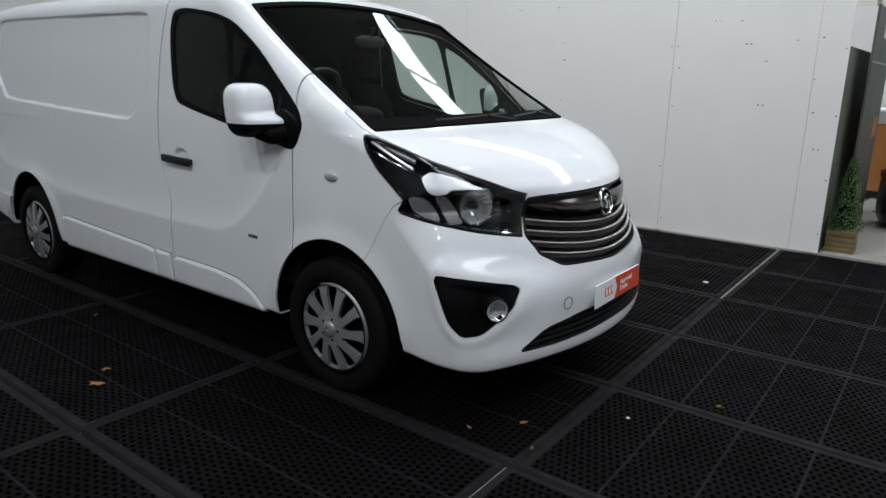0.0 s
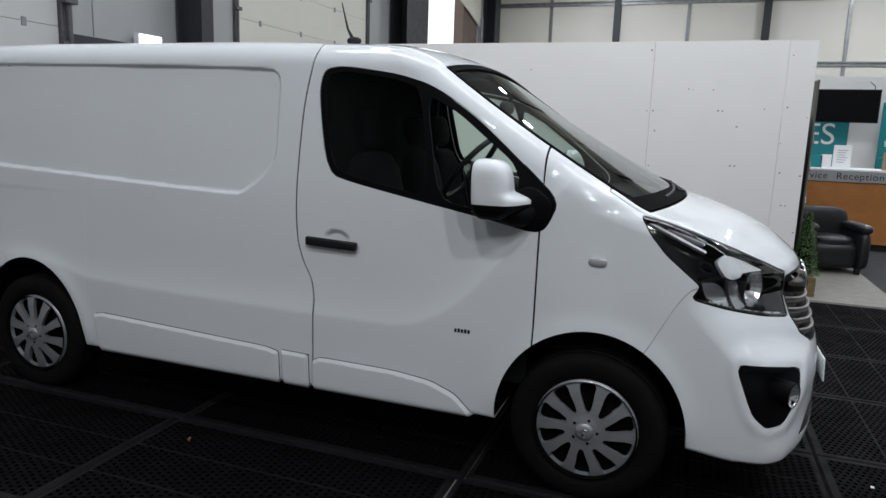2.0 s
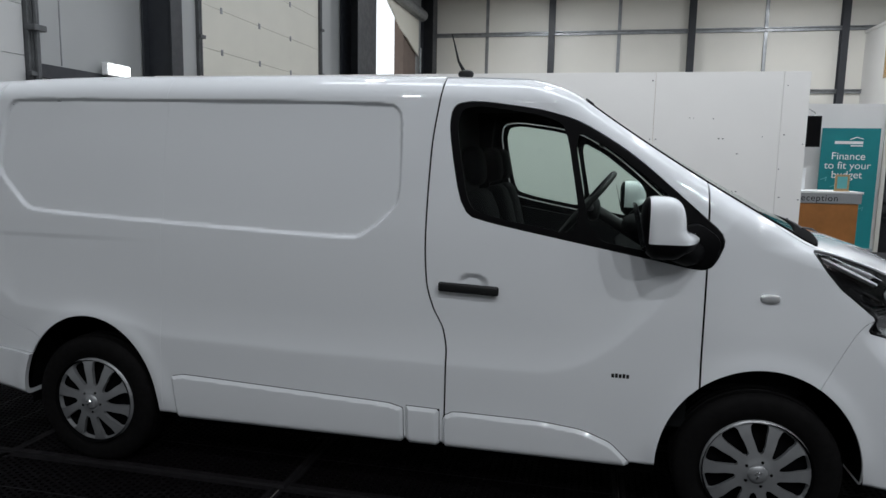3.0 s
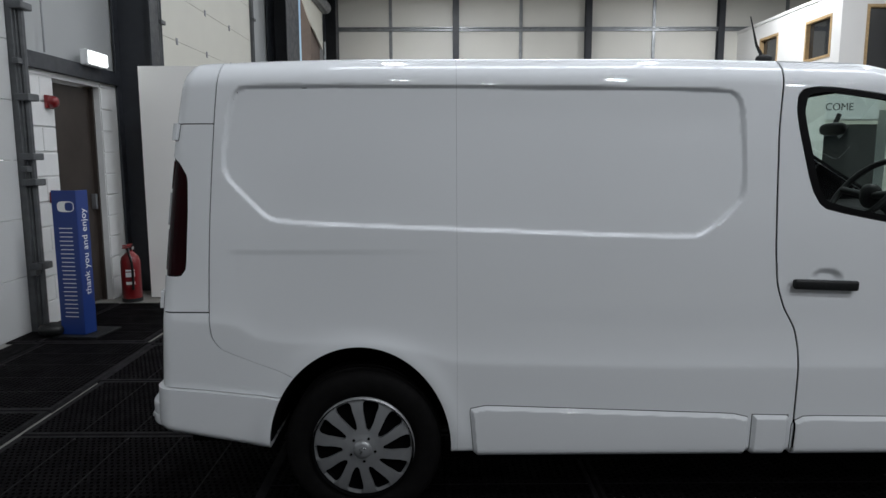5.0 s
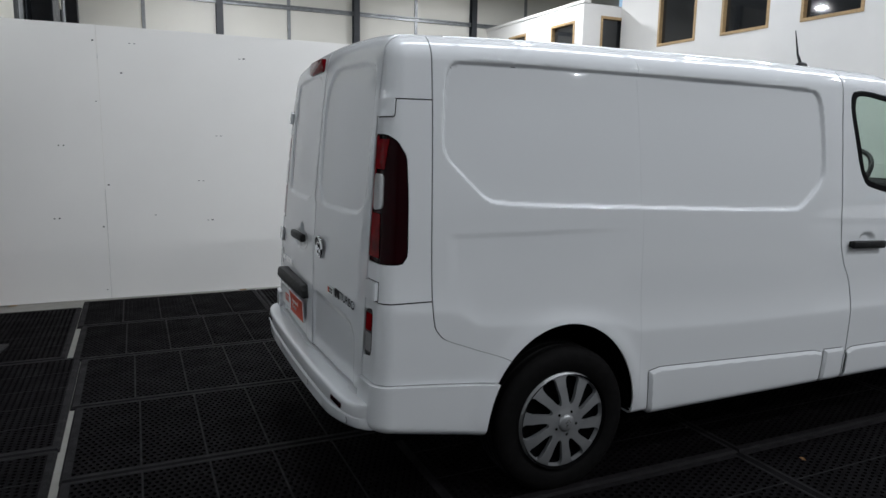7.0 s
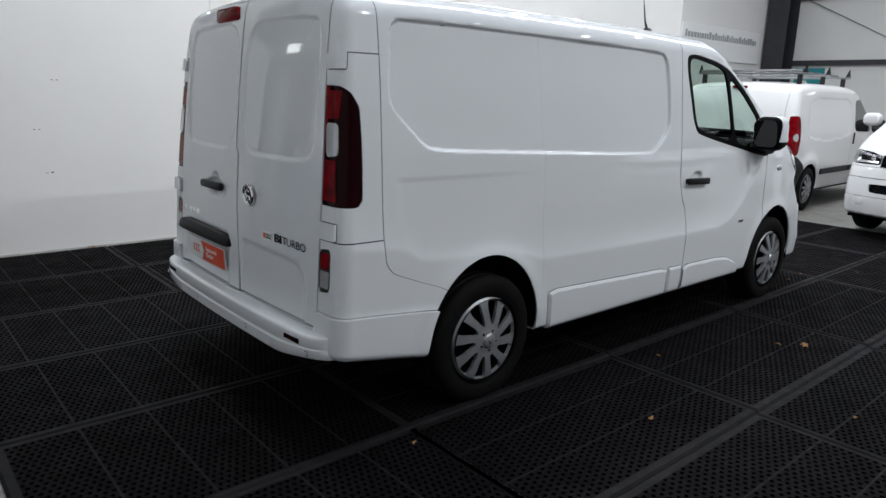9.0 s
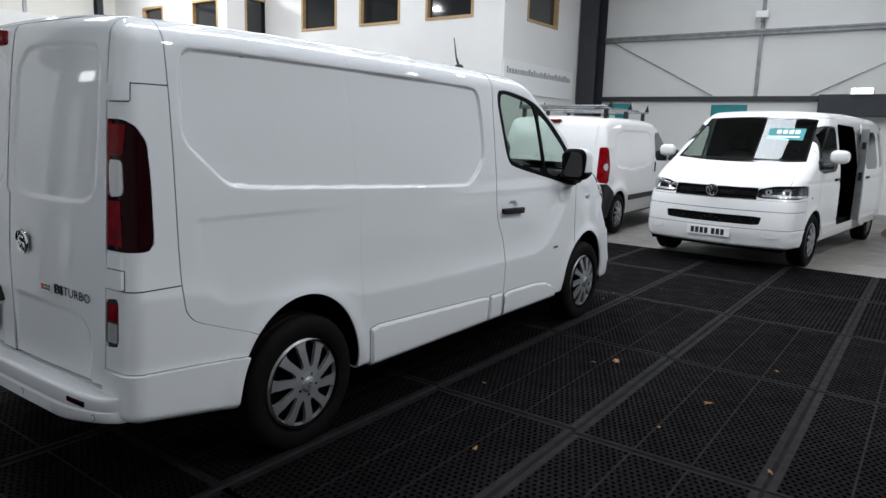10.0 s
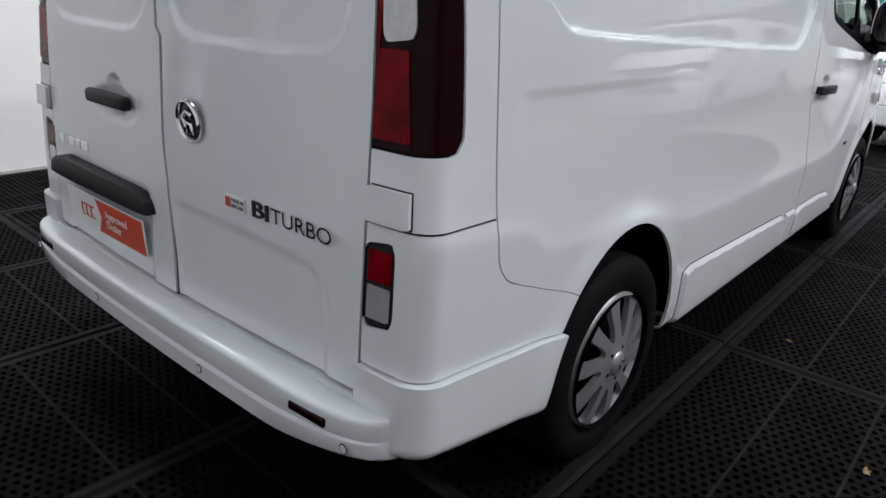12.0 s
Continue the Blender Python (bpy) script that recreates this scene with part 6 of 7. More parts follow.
# fire extinguisher
fx = thing("fire_extinguisher", "red fire extinguisher on the floor by the column", "extinguisher", pose(-8.40, 6.60, -0.018) @ Matrix.Diagonal((1.18, 1.18, 1.02, 1)))
part("cylinder", lathe([(0, 0.01), (0.075, 0.01), (0.085, 0.03), (0.085, 0.42), (0.075, 0.47), (0.045, 0.51), (0.025, 0.53), (0.025, 0.55)], 32), RED_PAINT, fx, smooth=40)
part("foot", lathe([(0.0, 0.0), (0.09, 0.0), (0.09, 0.035), (0.084, 0.04)], 32), BLACK_PLASTIC, fx, smooth=40)
part("valve", box(-0.03, 0.03, -0.025, 0.025, 0.545, 0.585, 0.004, 1), CHROME, fx)
part("lever", box(-0.02, 0.02, -0.10, 0.03, 0.595, 0.607, 0.003, 1, box(-0.02, 0.02, -0.11, 0.02, 0.575, 0.586, 0.003, 1)), RED_PAINT, fx)
part("hose", tube([(0.0, -0.03, 0.57), (0.03, -0.09, 0.53), (0.06, -0.105, 0.42), (0.06, -0.10, 0.25), (0.055, -0.095, 0.14)], 0.012, 8), BLACK_PLASTIC, fx, smooth=60)
lab = bmesh.new()
q = [[lab.verts.new((0.0865 * math.cos(a), 0.0865 * math.sin(a), z)) for a in np.linspace(-2.3, -0.4, 12)] for z in (0.16, 0.36)]
for i in range(11):
    lab.faces.new((q[0][i], q[0][i + 1], q[1][i + 1], q[1][i]))
part("label_band", lab, RED_PAINT, fx)
for z, h in ((0.33, 0.018), (0.27, 0.05), (0.19, 0.03)):
    lab = bmesh.new()
    q = [[lab.verts.new((0.0872 * math.cos(a), 0.0872 * math.sin(a), zz)) for a in np.linspace(-1.7, -0.8, 8)] for zz in (z, z + h)]
    for i in range(7):
        lab.faces.new((q[0][i], q[0][i + 1], q[1][i + 1], q[1][i]))
    part("label_bar", lab, WHITE_PRINT, fx)


def totem():
    """A blue folded display stand."""
    m = pose(-8.105, 5.045, 0.0, 0, 0, -7)
    t = thing("display_stand", "tall blue folded display stand with white lettering", "stand", m)
    flank = pose(0.0, -0.006, 0, 0, 0, -5)
    part("front_face", box(-0.214, 0.004, -0.012, 0.0, 0.02, 1.25, 0.002, 1), BLUE_PRINT, t)
    part("side_face", box(-0.006, 0.006, 0.0, 0.135, 0.02, 1.25, 0.002, 1), BLUE_PRINT, t, m=flank)
    part("core", prism([(-0.208, 0.002), (-0.006, 0.002), (-0.002, 0.12), (-0.16, 0.16)], 0.02, 1.20, "z"), BLUE_PRINT, t)
    part("base_plate", box(-0.26, 0.14, -0.07, 0.30, 0.0, 0.018, 0.004, 1), BLACK_PLASTIC, t)
    part("sandbag", rounded_block(-0.30, 0.0, 0.06, 0.22, 0.20, 0.11, 2.6, 12), BLACK_PLASTIC, t, smooth=60)
    for i in range(22):
        z = 0.93 - i * 0.036
        part("line", box(-0.165 + 0.003 * (i % 3), -0.045, -0.0135, -0.011, z, z + 0.006), WHITE_PRINT, t)
    part("logo_field", prism(chaikin([(-0.165, 1.07), (-0.016, 1.07), (-0.016, 1.16), (-0.165, 1.16)], 2, 0.2), -0.0135, -0.011, "y"), WHITE_PRINT, t)
    part("logo_mark", prism(chaikin([(-0.095, 1.08), (-0.023, 1.08), (-0.023, 1.15), (-0.095, 1.15)], 2, 0.2), -0.0150, -0.0130, "y"), BLUE_PRINT, t)
    tm = text_mesh("thank you and enjoy", 0.088, 0.0006, WHITE_PRINT, "LEFT", 1.02)
    piece("lettering", tm, t, m=flank @ pose(0.0085, 0.068, 0.36, 90, 0, 90) @ pose(0, 0, 0, 0, 0, 90))


totem()
bm = tube([(WEST + 0.06, 5.30, 0.0), (WEST + 0.06, 5.30, 5.0)], 0.03, 8)
for zz in (0.55, 1.28, 1.5, 2.0, 2.75):
    bm = box(WEST + 0.0, WEST + 0.12, 5.22, 5.38, zz, zz + 0.06, 0.006, 1, bm)
struct("pipe_2", bm, TRACK_SHADED, "galvanised upright with brackets beside the door")
struct("trim_chain", tube([(WEST + 0.06, 5.62, 2.45), (WEST + 0.06, 5.62, 6.5)], 0.008, 6), GALV, "hanging door chain")


# ---- reception area behind the boards ----
RW = 12.95
struct("wall_reception", box(-2.2, 3.6, RW, RW + 0.12, -0.018, 2.66), PLASTER, "white low partition wall behind the reception desk")
struct("carpet", box(-0.95, 0.05, 6.69, 12.9, -0.018, 0.004), CARPET, "pale grey carpet beside the boards")
struct("carpet_dark", box(0.05, 4.6, 6.69, 12.9, -0.018, 0.003), CARPET_DARK, "charcoal carpet in front of reception")

desk = thing("reception_desk", "orange oak reception desk with a grey sign band", "desk")
part("front_panel", box(-1.75, 0.92, 10.56, 10.60, 0.10, 0.98, 0.003, 1), OAK, desk)
part("end_panel", box(0.88, 0.92, 10.60, 11.3, 0.10, 0.98, 0.003, 1), OAK, desk)
part("plinth", box(-1.70, 0.86, 10.60, 11.25, -0.01, 0.10), BLACK_PLASTIC, desk)
part("sign_band", box(-1.78, 0.95, 10.535, 10.62, 0.985, 1.135, 0.004, 1), GREY_PRINT, desk, "grey band with black lettering")
part("top", box(-1.80, 0.97, 10.53, 11.32, 1.136, 1.165, 0.006, 2), WHITE_PRINT, desk)
piece("lettering", text_mesh("Service", 0.135, 0.001, BLACK_PRINT, "LEFT", 1.1), desk, m=pose(-0.52, 10.533, 1.06, 90, 0, 0))
piece("lettering", text_mesh("Reception", 0.135, 0.001, BLACK_PRINT, "LEFT", 1.1), desk, m=pose(0.02, 10.533, 1.06, 90, 0, 0))


def poster(name, x0, x1, z0, z1, y, material, label):
    t = thing(name, label, "poster")
    part("sheet", box(x0, x1, y - 0.012, y, z0, z1, 0.002, 1), material, t)
    return t


p1 = poster("poster", -0.47, 0.55, 1.10, 2.22, RW, TEAL, "teal poster saying yes in large white letters")
piece("lettering", text_mesh("WE LIKE TO SAY", 0.125, 0.001, WHITE_PRINT, "LEFT"), p1, m=pose(-0.43, RW - 0.014, 1.93, 90, 0, 0))
piece("lettering", text_mesh("YES", 0.52, 0.001, WHITE_PRINT, "LEFT"), p1, m=pose(-0.45, RW - 0.014, 1.66, 90, 0, 0))
p2 = poster("roller_banner", 0.98, 1.93, 0.06, 2.22, RW - 0.18, TEAL, "tall teal finance banner with white lettering")
part("cassette", box(0.95, 1.96, RW - 0.27, RW - 0.12, 0.0, 0.08, 0.01, 2), GREY_PRINT, p2)
for i, body in enumerate(("Finance", "to fit your", "budget")):
    piece("lettering", text_mesh(body, 0.185, 0.001, WHITE_PRINT), p2, m=pose(1.44, RW - 0.195, 1.72 - i * 0.165, 90, 0, 0))
part("mark", box(1.20, 1.66, RW - 0.196, RW - 0.19, 1.94, 1.99, bm=box(1.46, 1.66, RW - 0.196, RW - 0.19, 1.90, 1.92)), WHITE_PRINT, p2)
part("mark", tube([(1.45, RW - 0.193, 2.02), (1.55, RW - 0.193, 2.06), (1.66, RW - 0.193, 2.03)], 0.008, 6), WHITE_PRINT, p2)
for i in range(5):
    part("mark", tube([(1.02 + 0.16 * i, RW - 0.193, 1.30 - 0.13 * i), (1.12 + 0.16 * i, RW - 0.193, 1.34 - 0.13 * i), (1.10 + 0.16 * i, RW - 0.193, 1.28 - 0.13 * i)], 0.007, 6), TEAL_LIGHT, p2)

tv = thing("television", "black flat television on a wall bracket", "television", pose(0.38, 12.45, 2.14, 0, 0, -4))
part("screen", box(-0.46, 0.46, -0.03, -0.022, -0.255, 0.255), FOG_BLACK, tv)
part("case", box(-0.475, 0.475, -0.022, 0.03, -0.27, 0.27, 0.008, 2), BLACK_PLASTIC, tv)
part("bracket", box(-0.04, 0.04, 0.03, 0.50, -0.05, 0.05, 0.004, 1), STEEL, tv)
part("cable", tube([(0.38, 0.02, 0.25), (0.40, 0.20, 0.34), (0.36, 0.45, 0.42)], 0.006, 6), BLACK_PLASTIC, tv)


def leaflet_rack():
    t = thing("leaflet_rack", "silver leaflet stand with tilted trays of brochures", "stand", pose(-0.63, 9.55, 0))
    part("post", tube([(-0.02, 0.05, 0.0), (-0.02, 0.05, 2.0)], 0.025, 10, box(-0.17, 0.17, -0.15, 0.25, 0.0, 0.02, 0.004, 1)), GALV, t, smooth=40)
    rnd = random.Random(3)
    cols = [WHITE_PRINT, RED_PAINT, TEAL_LIGHT, BLUE_PRINT, TEAL, BLACK_PRINT]
    for z in (0.72, 1.15, 1.52):
        part("tray", box(-0.15, 0.15, -0.012, 0.0, 0.0, 0.30, 0.002, 1, box(-0.15, 0.15, -0.05, 0.0, -0.012, 0.0, 0.002, 1)), GALV, t, m=pose(0, -0.06, z, -28, 0, 0))
        for i in range(2):
            part("brochure", box(-0.14 + i * 0.145, -0.015 + i * 0.145, -0.024, -0.013, 0.004, 0.22, 0.001, 1), cols[rnd.randrange(6)], t, m=pose(0, -0.06, z, -28, 0, rnd.uniform(-3, 3)))


leaflet_rack()


def armchair():
    t = thing("armchair", "black leather tub armchair on the pale carpet", "armchair", pose(-0.33, 8.62, 0.004, 0, 0, -78) @ Matrix.Scale(0.9, 4))
    part("seat_base", rounded_block(0.02, 0, 0.24, 0.62, 0.62, 0.36, 6, 14), LEATHER, t, smooth=60)
    part("cushion", rounded_block(0.06, 0, 0.42, 0.52, 0.50, 0.14, 4, 14), LEATHER, t, smooth=60)
    part("backrest", rounded_block(-0.30, 0, 0.50, 0.18, 0.70, 0.66, 4.5, 14), LEATHER, t, smooth=60)
    for k in (-1, 1):
        part("armrest", rounded_block(0.02, 0.33 * k, 0.33, 0.72, 0.16, 0.56, 4.5, 14), LEATHER, t, smooth=60)
        part("arm_pad", rounded_block(0.03, 0.33 * k, 0.60, 0.74, 0.19, 0.12, 3.5, 14), LEATHER, t, smooth=60)
        for x in (-0.28, 0.28):
            part("foot", box(x - 0.03, x + 0.03, 0.30 * k - 0.03, 0.30 * k + 0.03, -0.004, 0.08, 0.004, 1), BLACK_PLASTIC, t)
    return t


armchair()


def topiary():
    t = thing("topiary", "clipped green cone topiary in a wooden planter", "plant", pose(-0.815, 6.95, 0.0))
    bm = None
    for i in range(4):
        z = i * 0.05
        bm = box(-0.115, 0.115, -0.115, 0.115, z + 0.002, z + 0.048, 0.004, 1, bm)
    part("planter", bm, WOOD_BOX, t, "slatted wooden planter")
    # Black cone inside the leaves, in place of the shade between them.
    part("stem", lathe([(0.0, 0.82), (0.02, 0.80), (0.085, 0.22), (0.0, 0.19)], 10), GAP_BLACK, t)
    rnd = random.Random(8)
    V, F = [], []
    for k in range(2600):
        h = rnd.random() ** 1.35
        z = 0.21 + h * 0.63
        r = (0.125 * (1 - h) + 0.022) * rnd.uniform(0.80, 1.08)
        a = rnd.uniform(0, 2 * math.pi)
        c = Vector((r * math.cos(a), r * math.sin(a), z))
        n = Vector((math.cos(a), math.sin(a), rnd.uniform(-0.2, 0.7))).normalized()
        s = n.cross(Vector((rnd.uniform(-1, 1), rnd.uniform(-1, 1), rnd.uniform(-1, 1)))).normalized()
        d = (n * rnd.uniform(0.2, 0.9) + n.cross(s) * rnd.choice((-1, 1))).normalized()
        L, W = rnd.uniform(0.012, 0.021), rnd.uniform(0.004, 0.007)
        b = len(V)
        V += [c, c + d * L * 0.5 + s * W, c + d * L, c + d * L * 0.5 - s * W]
        F.append((b, b + 1, b + 2, b + 3))
    me = bpy.data.meshes.new("foliage")
    me.from_pydata([tuple(v) for v in V], [], F)
    me.materials.append(LEAF_GREEN)
    piece("foliage", me, t, "small clipped leaves")


topiary()
sp = thing("screen_panel", "dark olive display panel standing on edge behind the boards", "panel")
OLIVE = mat("dark_olive_panel", (0.065, 0.065, 0.055), 0.5, vary=0.4, scale=3, second=(0.10, 0.10, 0.085))
part("return_sheet", box(-0.976, -0.958, 6.725, 9.6, 0.0, 1.78, 0.003, 1), mat("grey_green_panel", (0.13, 0.14, 0.115), 0.55, vary=0.25, scale=1.5), sp, "grey-green panel behind the board edge")
part("sheet", box(-0.855, -0.835, 7.20, 8.65, 0.0, 2.15, 0.003, 1), OLIVE, sp)
part("label", box(-0.835, -0.832, 7.80, 8.05, 1.90, 2.05), WHITE_PRINT, sp)
part("seam", box(-0.835, -0.831, 7.20, 8.65, 1.66, 1.675), GREY_PRINT, sp)
part("patch", box(-0.835, -0.832, 8.1, 8.5, 0.95, 1.15), OAK, sp)
for nm, x0, x1, z0, z1, y, m_, lb in (("notice_holder", 0.02, 0.26, 1.166, 1.50, 10.95, WHITE_PRINT, "clear upright notice holder on the desk"),
                                     ("leaflet_box", -0.16, -0.02, 1.166, 1.36, 10.80, WHITE_PRINT, "white leaflet box on the desk"),
                                     ("picture_frame", 0.62, 0.82, 1.166, 1.42, 10.72, PINE, "small pine picture frame on the desk"),
                                     ("black_box", -0.56, -0.45, 1.166, 1.42, 10.90, BLACK_PLASTIC, "small black speaker box on the desk"),
                                     ("black_box", -0.42, -0.30, 1.166, 1.38, 10.90, BLACK_PLASTIC, "small black card machine on the desk"),
                                     ("leaflet_box", -0.30, -0.14, 1.166, 1.34, 10.80, TEAL, "teal leaflet box on the desk")):
    t = thing(nm, lb, "desk item")
    part("back", box(x0, x1, y, y + 0.02, z0, z1, 0.003, 1), m_, t)
    part("foot", box(x0, x1, y - 0.05, y + 0.06, z0, z0 + 0.012, 0.002, 1), m_, t)
    if nm == "picture_frame":
        part("print", box(x0 + 0.03, x1 - 0.03, y - 0.003, y, z0 + 0.04, z1 - 0.03), TEAL_LIGHT, t)
    if nm == "notice_holder":
        for i in range(6):
            part("bar", box(x0 + 0.05, x1 - 0.05 - 0.02 * (i % 3), y - 0.002, y, z1 - 0.08 - i * 0.035, z1 - 0.07 - i * 0.035), GREY_PRINT, t)

# welcome sign and glazed entrance beside the banner
gl = thing("door_4", "glazed entrance under a white welcome sign", "door", kind="structure")
part("sign_board", box(2.05, 3.6, RW - 0.06, RW - 0.02, 2.22, 2.70, 0.003, 1), WHITE_PRINT, gl)
piece("lettering", text_mesh("WELCOME", 0.20, 0.001, BLACK_PRINT, "LEFT"), gl, m=pose(2.12, RW - 0.062, 2.46, 90, 0, 0))
part("frame", box(2.05, 2.12, RW - 0.05, RW - 0.005, -0.01, 2.2, bm=box(2.12, 3.6, RW - 0.05, RW - 0.005, 2.13, 2.2)), CREAM, gl)
part("pane", box(2.12, 3.6, RW - 0.03, RW - 0.02, 0.0, 2.13), DARK_GLASS, gl)

# lettered board on the office end wall, posters on the side wall
sg = thing("sign_board", "long white sign board with grey lettering bars", "sign")
part("board", box(5.98, 9.52, CORNER_Y - 0.04, CORNER_Y - 0.005, 2.45, 3.17, 0.003, 1), WHITE_PRINT, sg)
rnd = random.Random(21)
x = 6.1
while x < 9.3:
    w = rnd.choice((0.05, 0.07, 0.08, 0.10))
    part("bar", box(x, x + w, CORNER_Y - 0.044, CORNER_Y - 0.040, 2.88, 2.88 + rnd.choice((0.11, 0.11, 0.11, 0.15))), GREY_PRINT, sg)
    x += w + 0.03
for y0, y1, z0, z1 in ((3.75, 4.6, 1.1, 2.38), (6.72, 7.42, 1.2, 2.40)):
    t = thing("wall_poster", "teal poster on the white lower wall", "poster")
    part("sheet", box(EAST - 0.035, EAST - 0.022, y0, y1, z0, z1, 0.002, 1), TEAL, t)
    part("print", prism([(y0 + 0.15, z0 + 0.3), (y0 + 0.3, z0 + 0.3), (y1 - 0.15, z1 - 0.3), (y1 - 0.3, z1 - 0.3)], EAST - 0.038, EAST - 0.034, "x"), WHITE_PRINT, t)
struct("shutter", box(EAST - 0.35, EAST - 0.12, -2.6, 2.2, 2.12, 2.60, 0.01, 1), STEEL, "dark shutter box above a doorway")
em = thing("emergency_light", "lit emergency light above the dark shutter box", "light", pose(EAST - 0.40, 1.36, 2.66))
part("case", box(-0.03, 0.03, -0.22, 0.22, -0.07, 0.07, 0.01, 2), WHITE_PRINT, em)
part("diffuser", box(-0.042, -0.028, -0.20, 0.20, -0.055, 0.055, 0.005, 2), EXIT_GLOW, em)
e2 = thing("bulkhead_light", "small white wall lamp box on the rail", "light", pose(EAST - 0.16, 3.6, 4.45))
part("case", box(-0.06, 0.06, -0.14, 0.14, -0.08, 0.08, 0.02, 2), WHITE_PRINT, e2)
part("bracket", box(-0.02, 0.10, -0.03, 0.03, -0.14, 0.0), GALV, e2)
struct("brace", tube([(EAST - 0.03, 7.3, 4.0), (EAST - 0.03, 4.6, 2.6)], 0.012, 6, tube([(EAST - 0.03, -0.4, 4.0), (EAST - 0.03, 2.4, 2.6)], 0.012, 6)), GALV, "thin diagonal wind braces on the side wall")


# ---- the two other white vans ----
def soft_van(front, slope, bow, wide, taper, rear, roof, half, base=0.26, r_roof=0.10, r_front=0.08, r_back=0.08):
    """The solid of a plain van body from its stations."""
    def solid(u, v, w):
        a = np.abs(v)
        side = a - half(u, w, wide(w) - taper(u))
        f = (u - front(w) + bow(w) * a ** 2) * slope(w)
        r = w - (roof(u) - 0.05 * a ** 2 - 0.03 * a ** 6)
        b = -u - rear(w) + 0.06 * a ** 2
        body = meet(meet(meet(side, r, r_roof), f, r_front), b, r_back)
        return meet(body, base - w, 0.03)
    return solid


def plain_wheels(parent, spots, cover_mat, r):
    k = r / TYRE_R
    wheels(parent, spots, cover_mat, k)


def bars_plate(parent, m, w=0.52, h=0.111):
    pl = part("number_plate", box(-w / 2, w / 2, -h / 2, h / 2, -0.006, 0.0, 0.002, 1), WHITE_PRINT, parent, "white number plate with dark bars", m)
    x = -0.21
    for i in range(7):
        part("bar", box(x, x + 0.042, -0.036, 0.036, 0.0, 0.001), BLACK_PRINT, pl)
        x += 0.056 + (0.03 if i == 3 else 0)


def people_carrier():
    front = curve([0.16, 0.30, 0.45, 0.60, 0.75, 0.86, 0.95, 1.00, 1.03, 1.07, 1.13, 1.19, 1.25, 1.32, 1.50, 1.70, 1.82, 1.90, 2.0],
                  [0.80, 0.875, 0.890, 0.882, 0.868, 0.848, 0.812, 0.77, 0.73, 0.66, 0.53, 0.39, 0.24, 0.10, -0.18, -0.47, -0.66, -0.83, -1.1])
    line, rake = front, np.polyfit([1.27, 1.32, 1.50, 1.70, 1.82], [0.20, 0.105, -0.18, -0.48, -0.655], 2)
    front = lambda w: line(w) * (1 - step(1.22, 1.32, w)) + np.polyval(rake, w) * step(1.22, 1.32, w)
    slope = curve([0.2, 0.8, 0.97, 1.05, 1.2, 1.5, 1.9], [1, 1, 0.8, 0.5, 0.42, 0.57, 0.5])
    bow = curve([0.15, 0.5, 0.75, 0.9, 1.1, 1.25, 1.6, 2.0], [0.22, 0.22, 0.26, 0.30, 0.24, 0.18, 0.146, 0.108])
    wide = curve([0.2, 0.4, 0.6, 0.9, 1.15, 1.4, 1.7, 2.0], [0.90, 0.938, 0.950, 0.948, 0.930, 0.890, 0.830, 0.76])
    taper = curve([-4.4, -3.6, 0.0, 0.3, 0.6, 0.9], [0.03, 0.0, 0.0, 0.012, 0.05, 0.11])
    rear = curve([0.2, 0.6, 1.0, 1.6, 2.0], [4.33, 4.38, 4.38, 4.30, 4.18])
    roof = curve([-4.4, -3.5, -2, -1.0, -0.5, 0.0], [1.90, 1.945, 1.955, 1.94, 1.90, 1.82])

    def half(u, w, hw):
        hw = hw - 0.008 * np.exp(-((w - 1.02) / 0.02) ** 2) + 0.008 * step(0.50, 0.46, w) + 0.006 * step(0.40, 0.36, w)
        for c in (0.0, -3.4):
            d = np.hypot(u - c, w - 0.325) - 0.385
            hw = hw + 0.010 * np.exp(-(d / 0.05) ** 2)
        return hw

    m = pose(1.985, 1.90, 0.0, 0, 0, 174)
    van2 = thing("parked_van", "white crew van with an open sliding side door", "van", m)
    skin = shell(soft_van(front, slope, bow, wide, taper, rear, roof, half), (-4.5, -1.02, 0.2), (0.98, 0.06, 2.02), 0.026)
    arch = lambda p: np.max([0.375 - np.hypot(p[:, 0], p[:, 2] - 0.325), 0.375 - np.hypot(p[:, 0] + 3.4, p[:, 2] - 0.325)], 0)
    skin = skin.cut(lambda p: -arch(p))
    A = lambda p: np.abs(p[:, 1])
    screen = lambda p: np.min([curve([1.1, 1.3, 1.85], [0.85, 0.80, 0.69])(p[:, 2]) - A(p), p[:, 2] - 1.255 - 0.05 * A(p) ** 2, 1.845 - 0.06 * A(p) ** 2 - p[:, 2], p[:, 0] + 0.95], 0)
    on_side = lambda p: A(p) - 0.6
    win = both_of(poly_side(chaikin([(-0.02, 1.20), (-0.30, 1.14), (-1.02, 1.16), (-1.06, 1.73), (-0.62, 1.74), (-0.40, 1.62)], 2, 0.12)), on_side)
    win2 = both_of(poly_side(chaikin([(-2.45, 1.16), (-4.10, 1.16), (-4.05, 1.70), (-2.45, 1.72)], 2, 0.1)), on_side)
    ahead = lambda p: p[:, 0] - 0.30
    lamp = both_of(lambda p: inside(chaikin([(0.50, 0.855), (0.50, 0.958), (0.66, 0.998), (0.935, 1.012), (0.95, 0.88), (0.90, 0.852)], 2, 0.1), A(p), p[:, 2]), ahead)
    gril = both_of(poly_front([(-0.495, 0.835), (0.495, 0.835), (0.495, 0.970), (-0.495, 0.970)]), ahead)
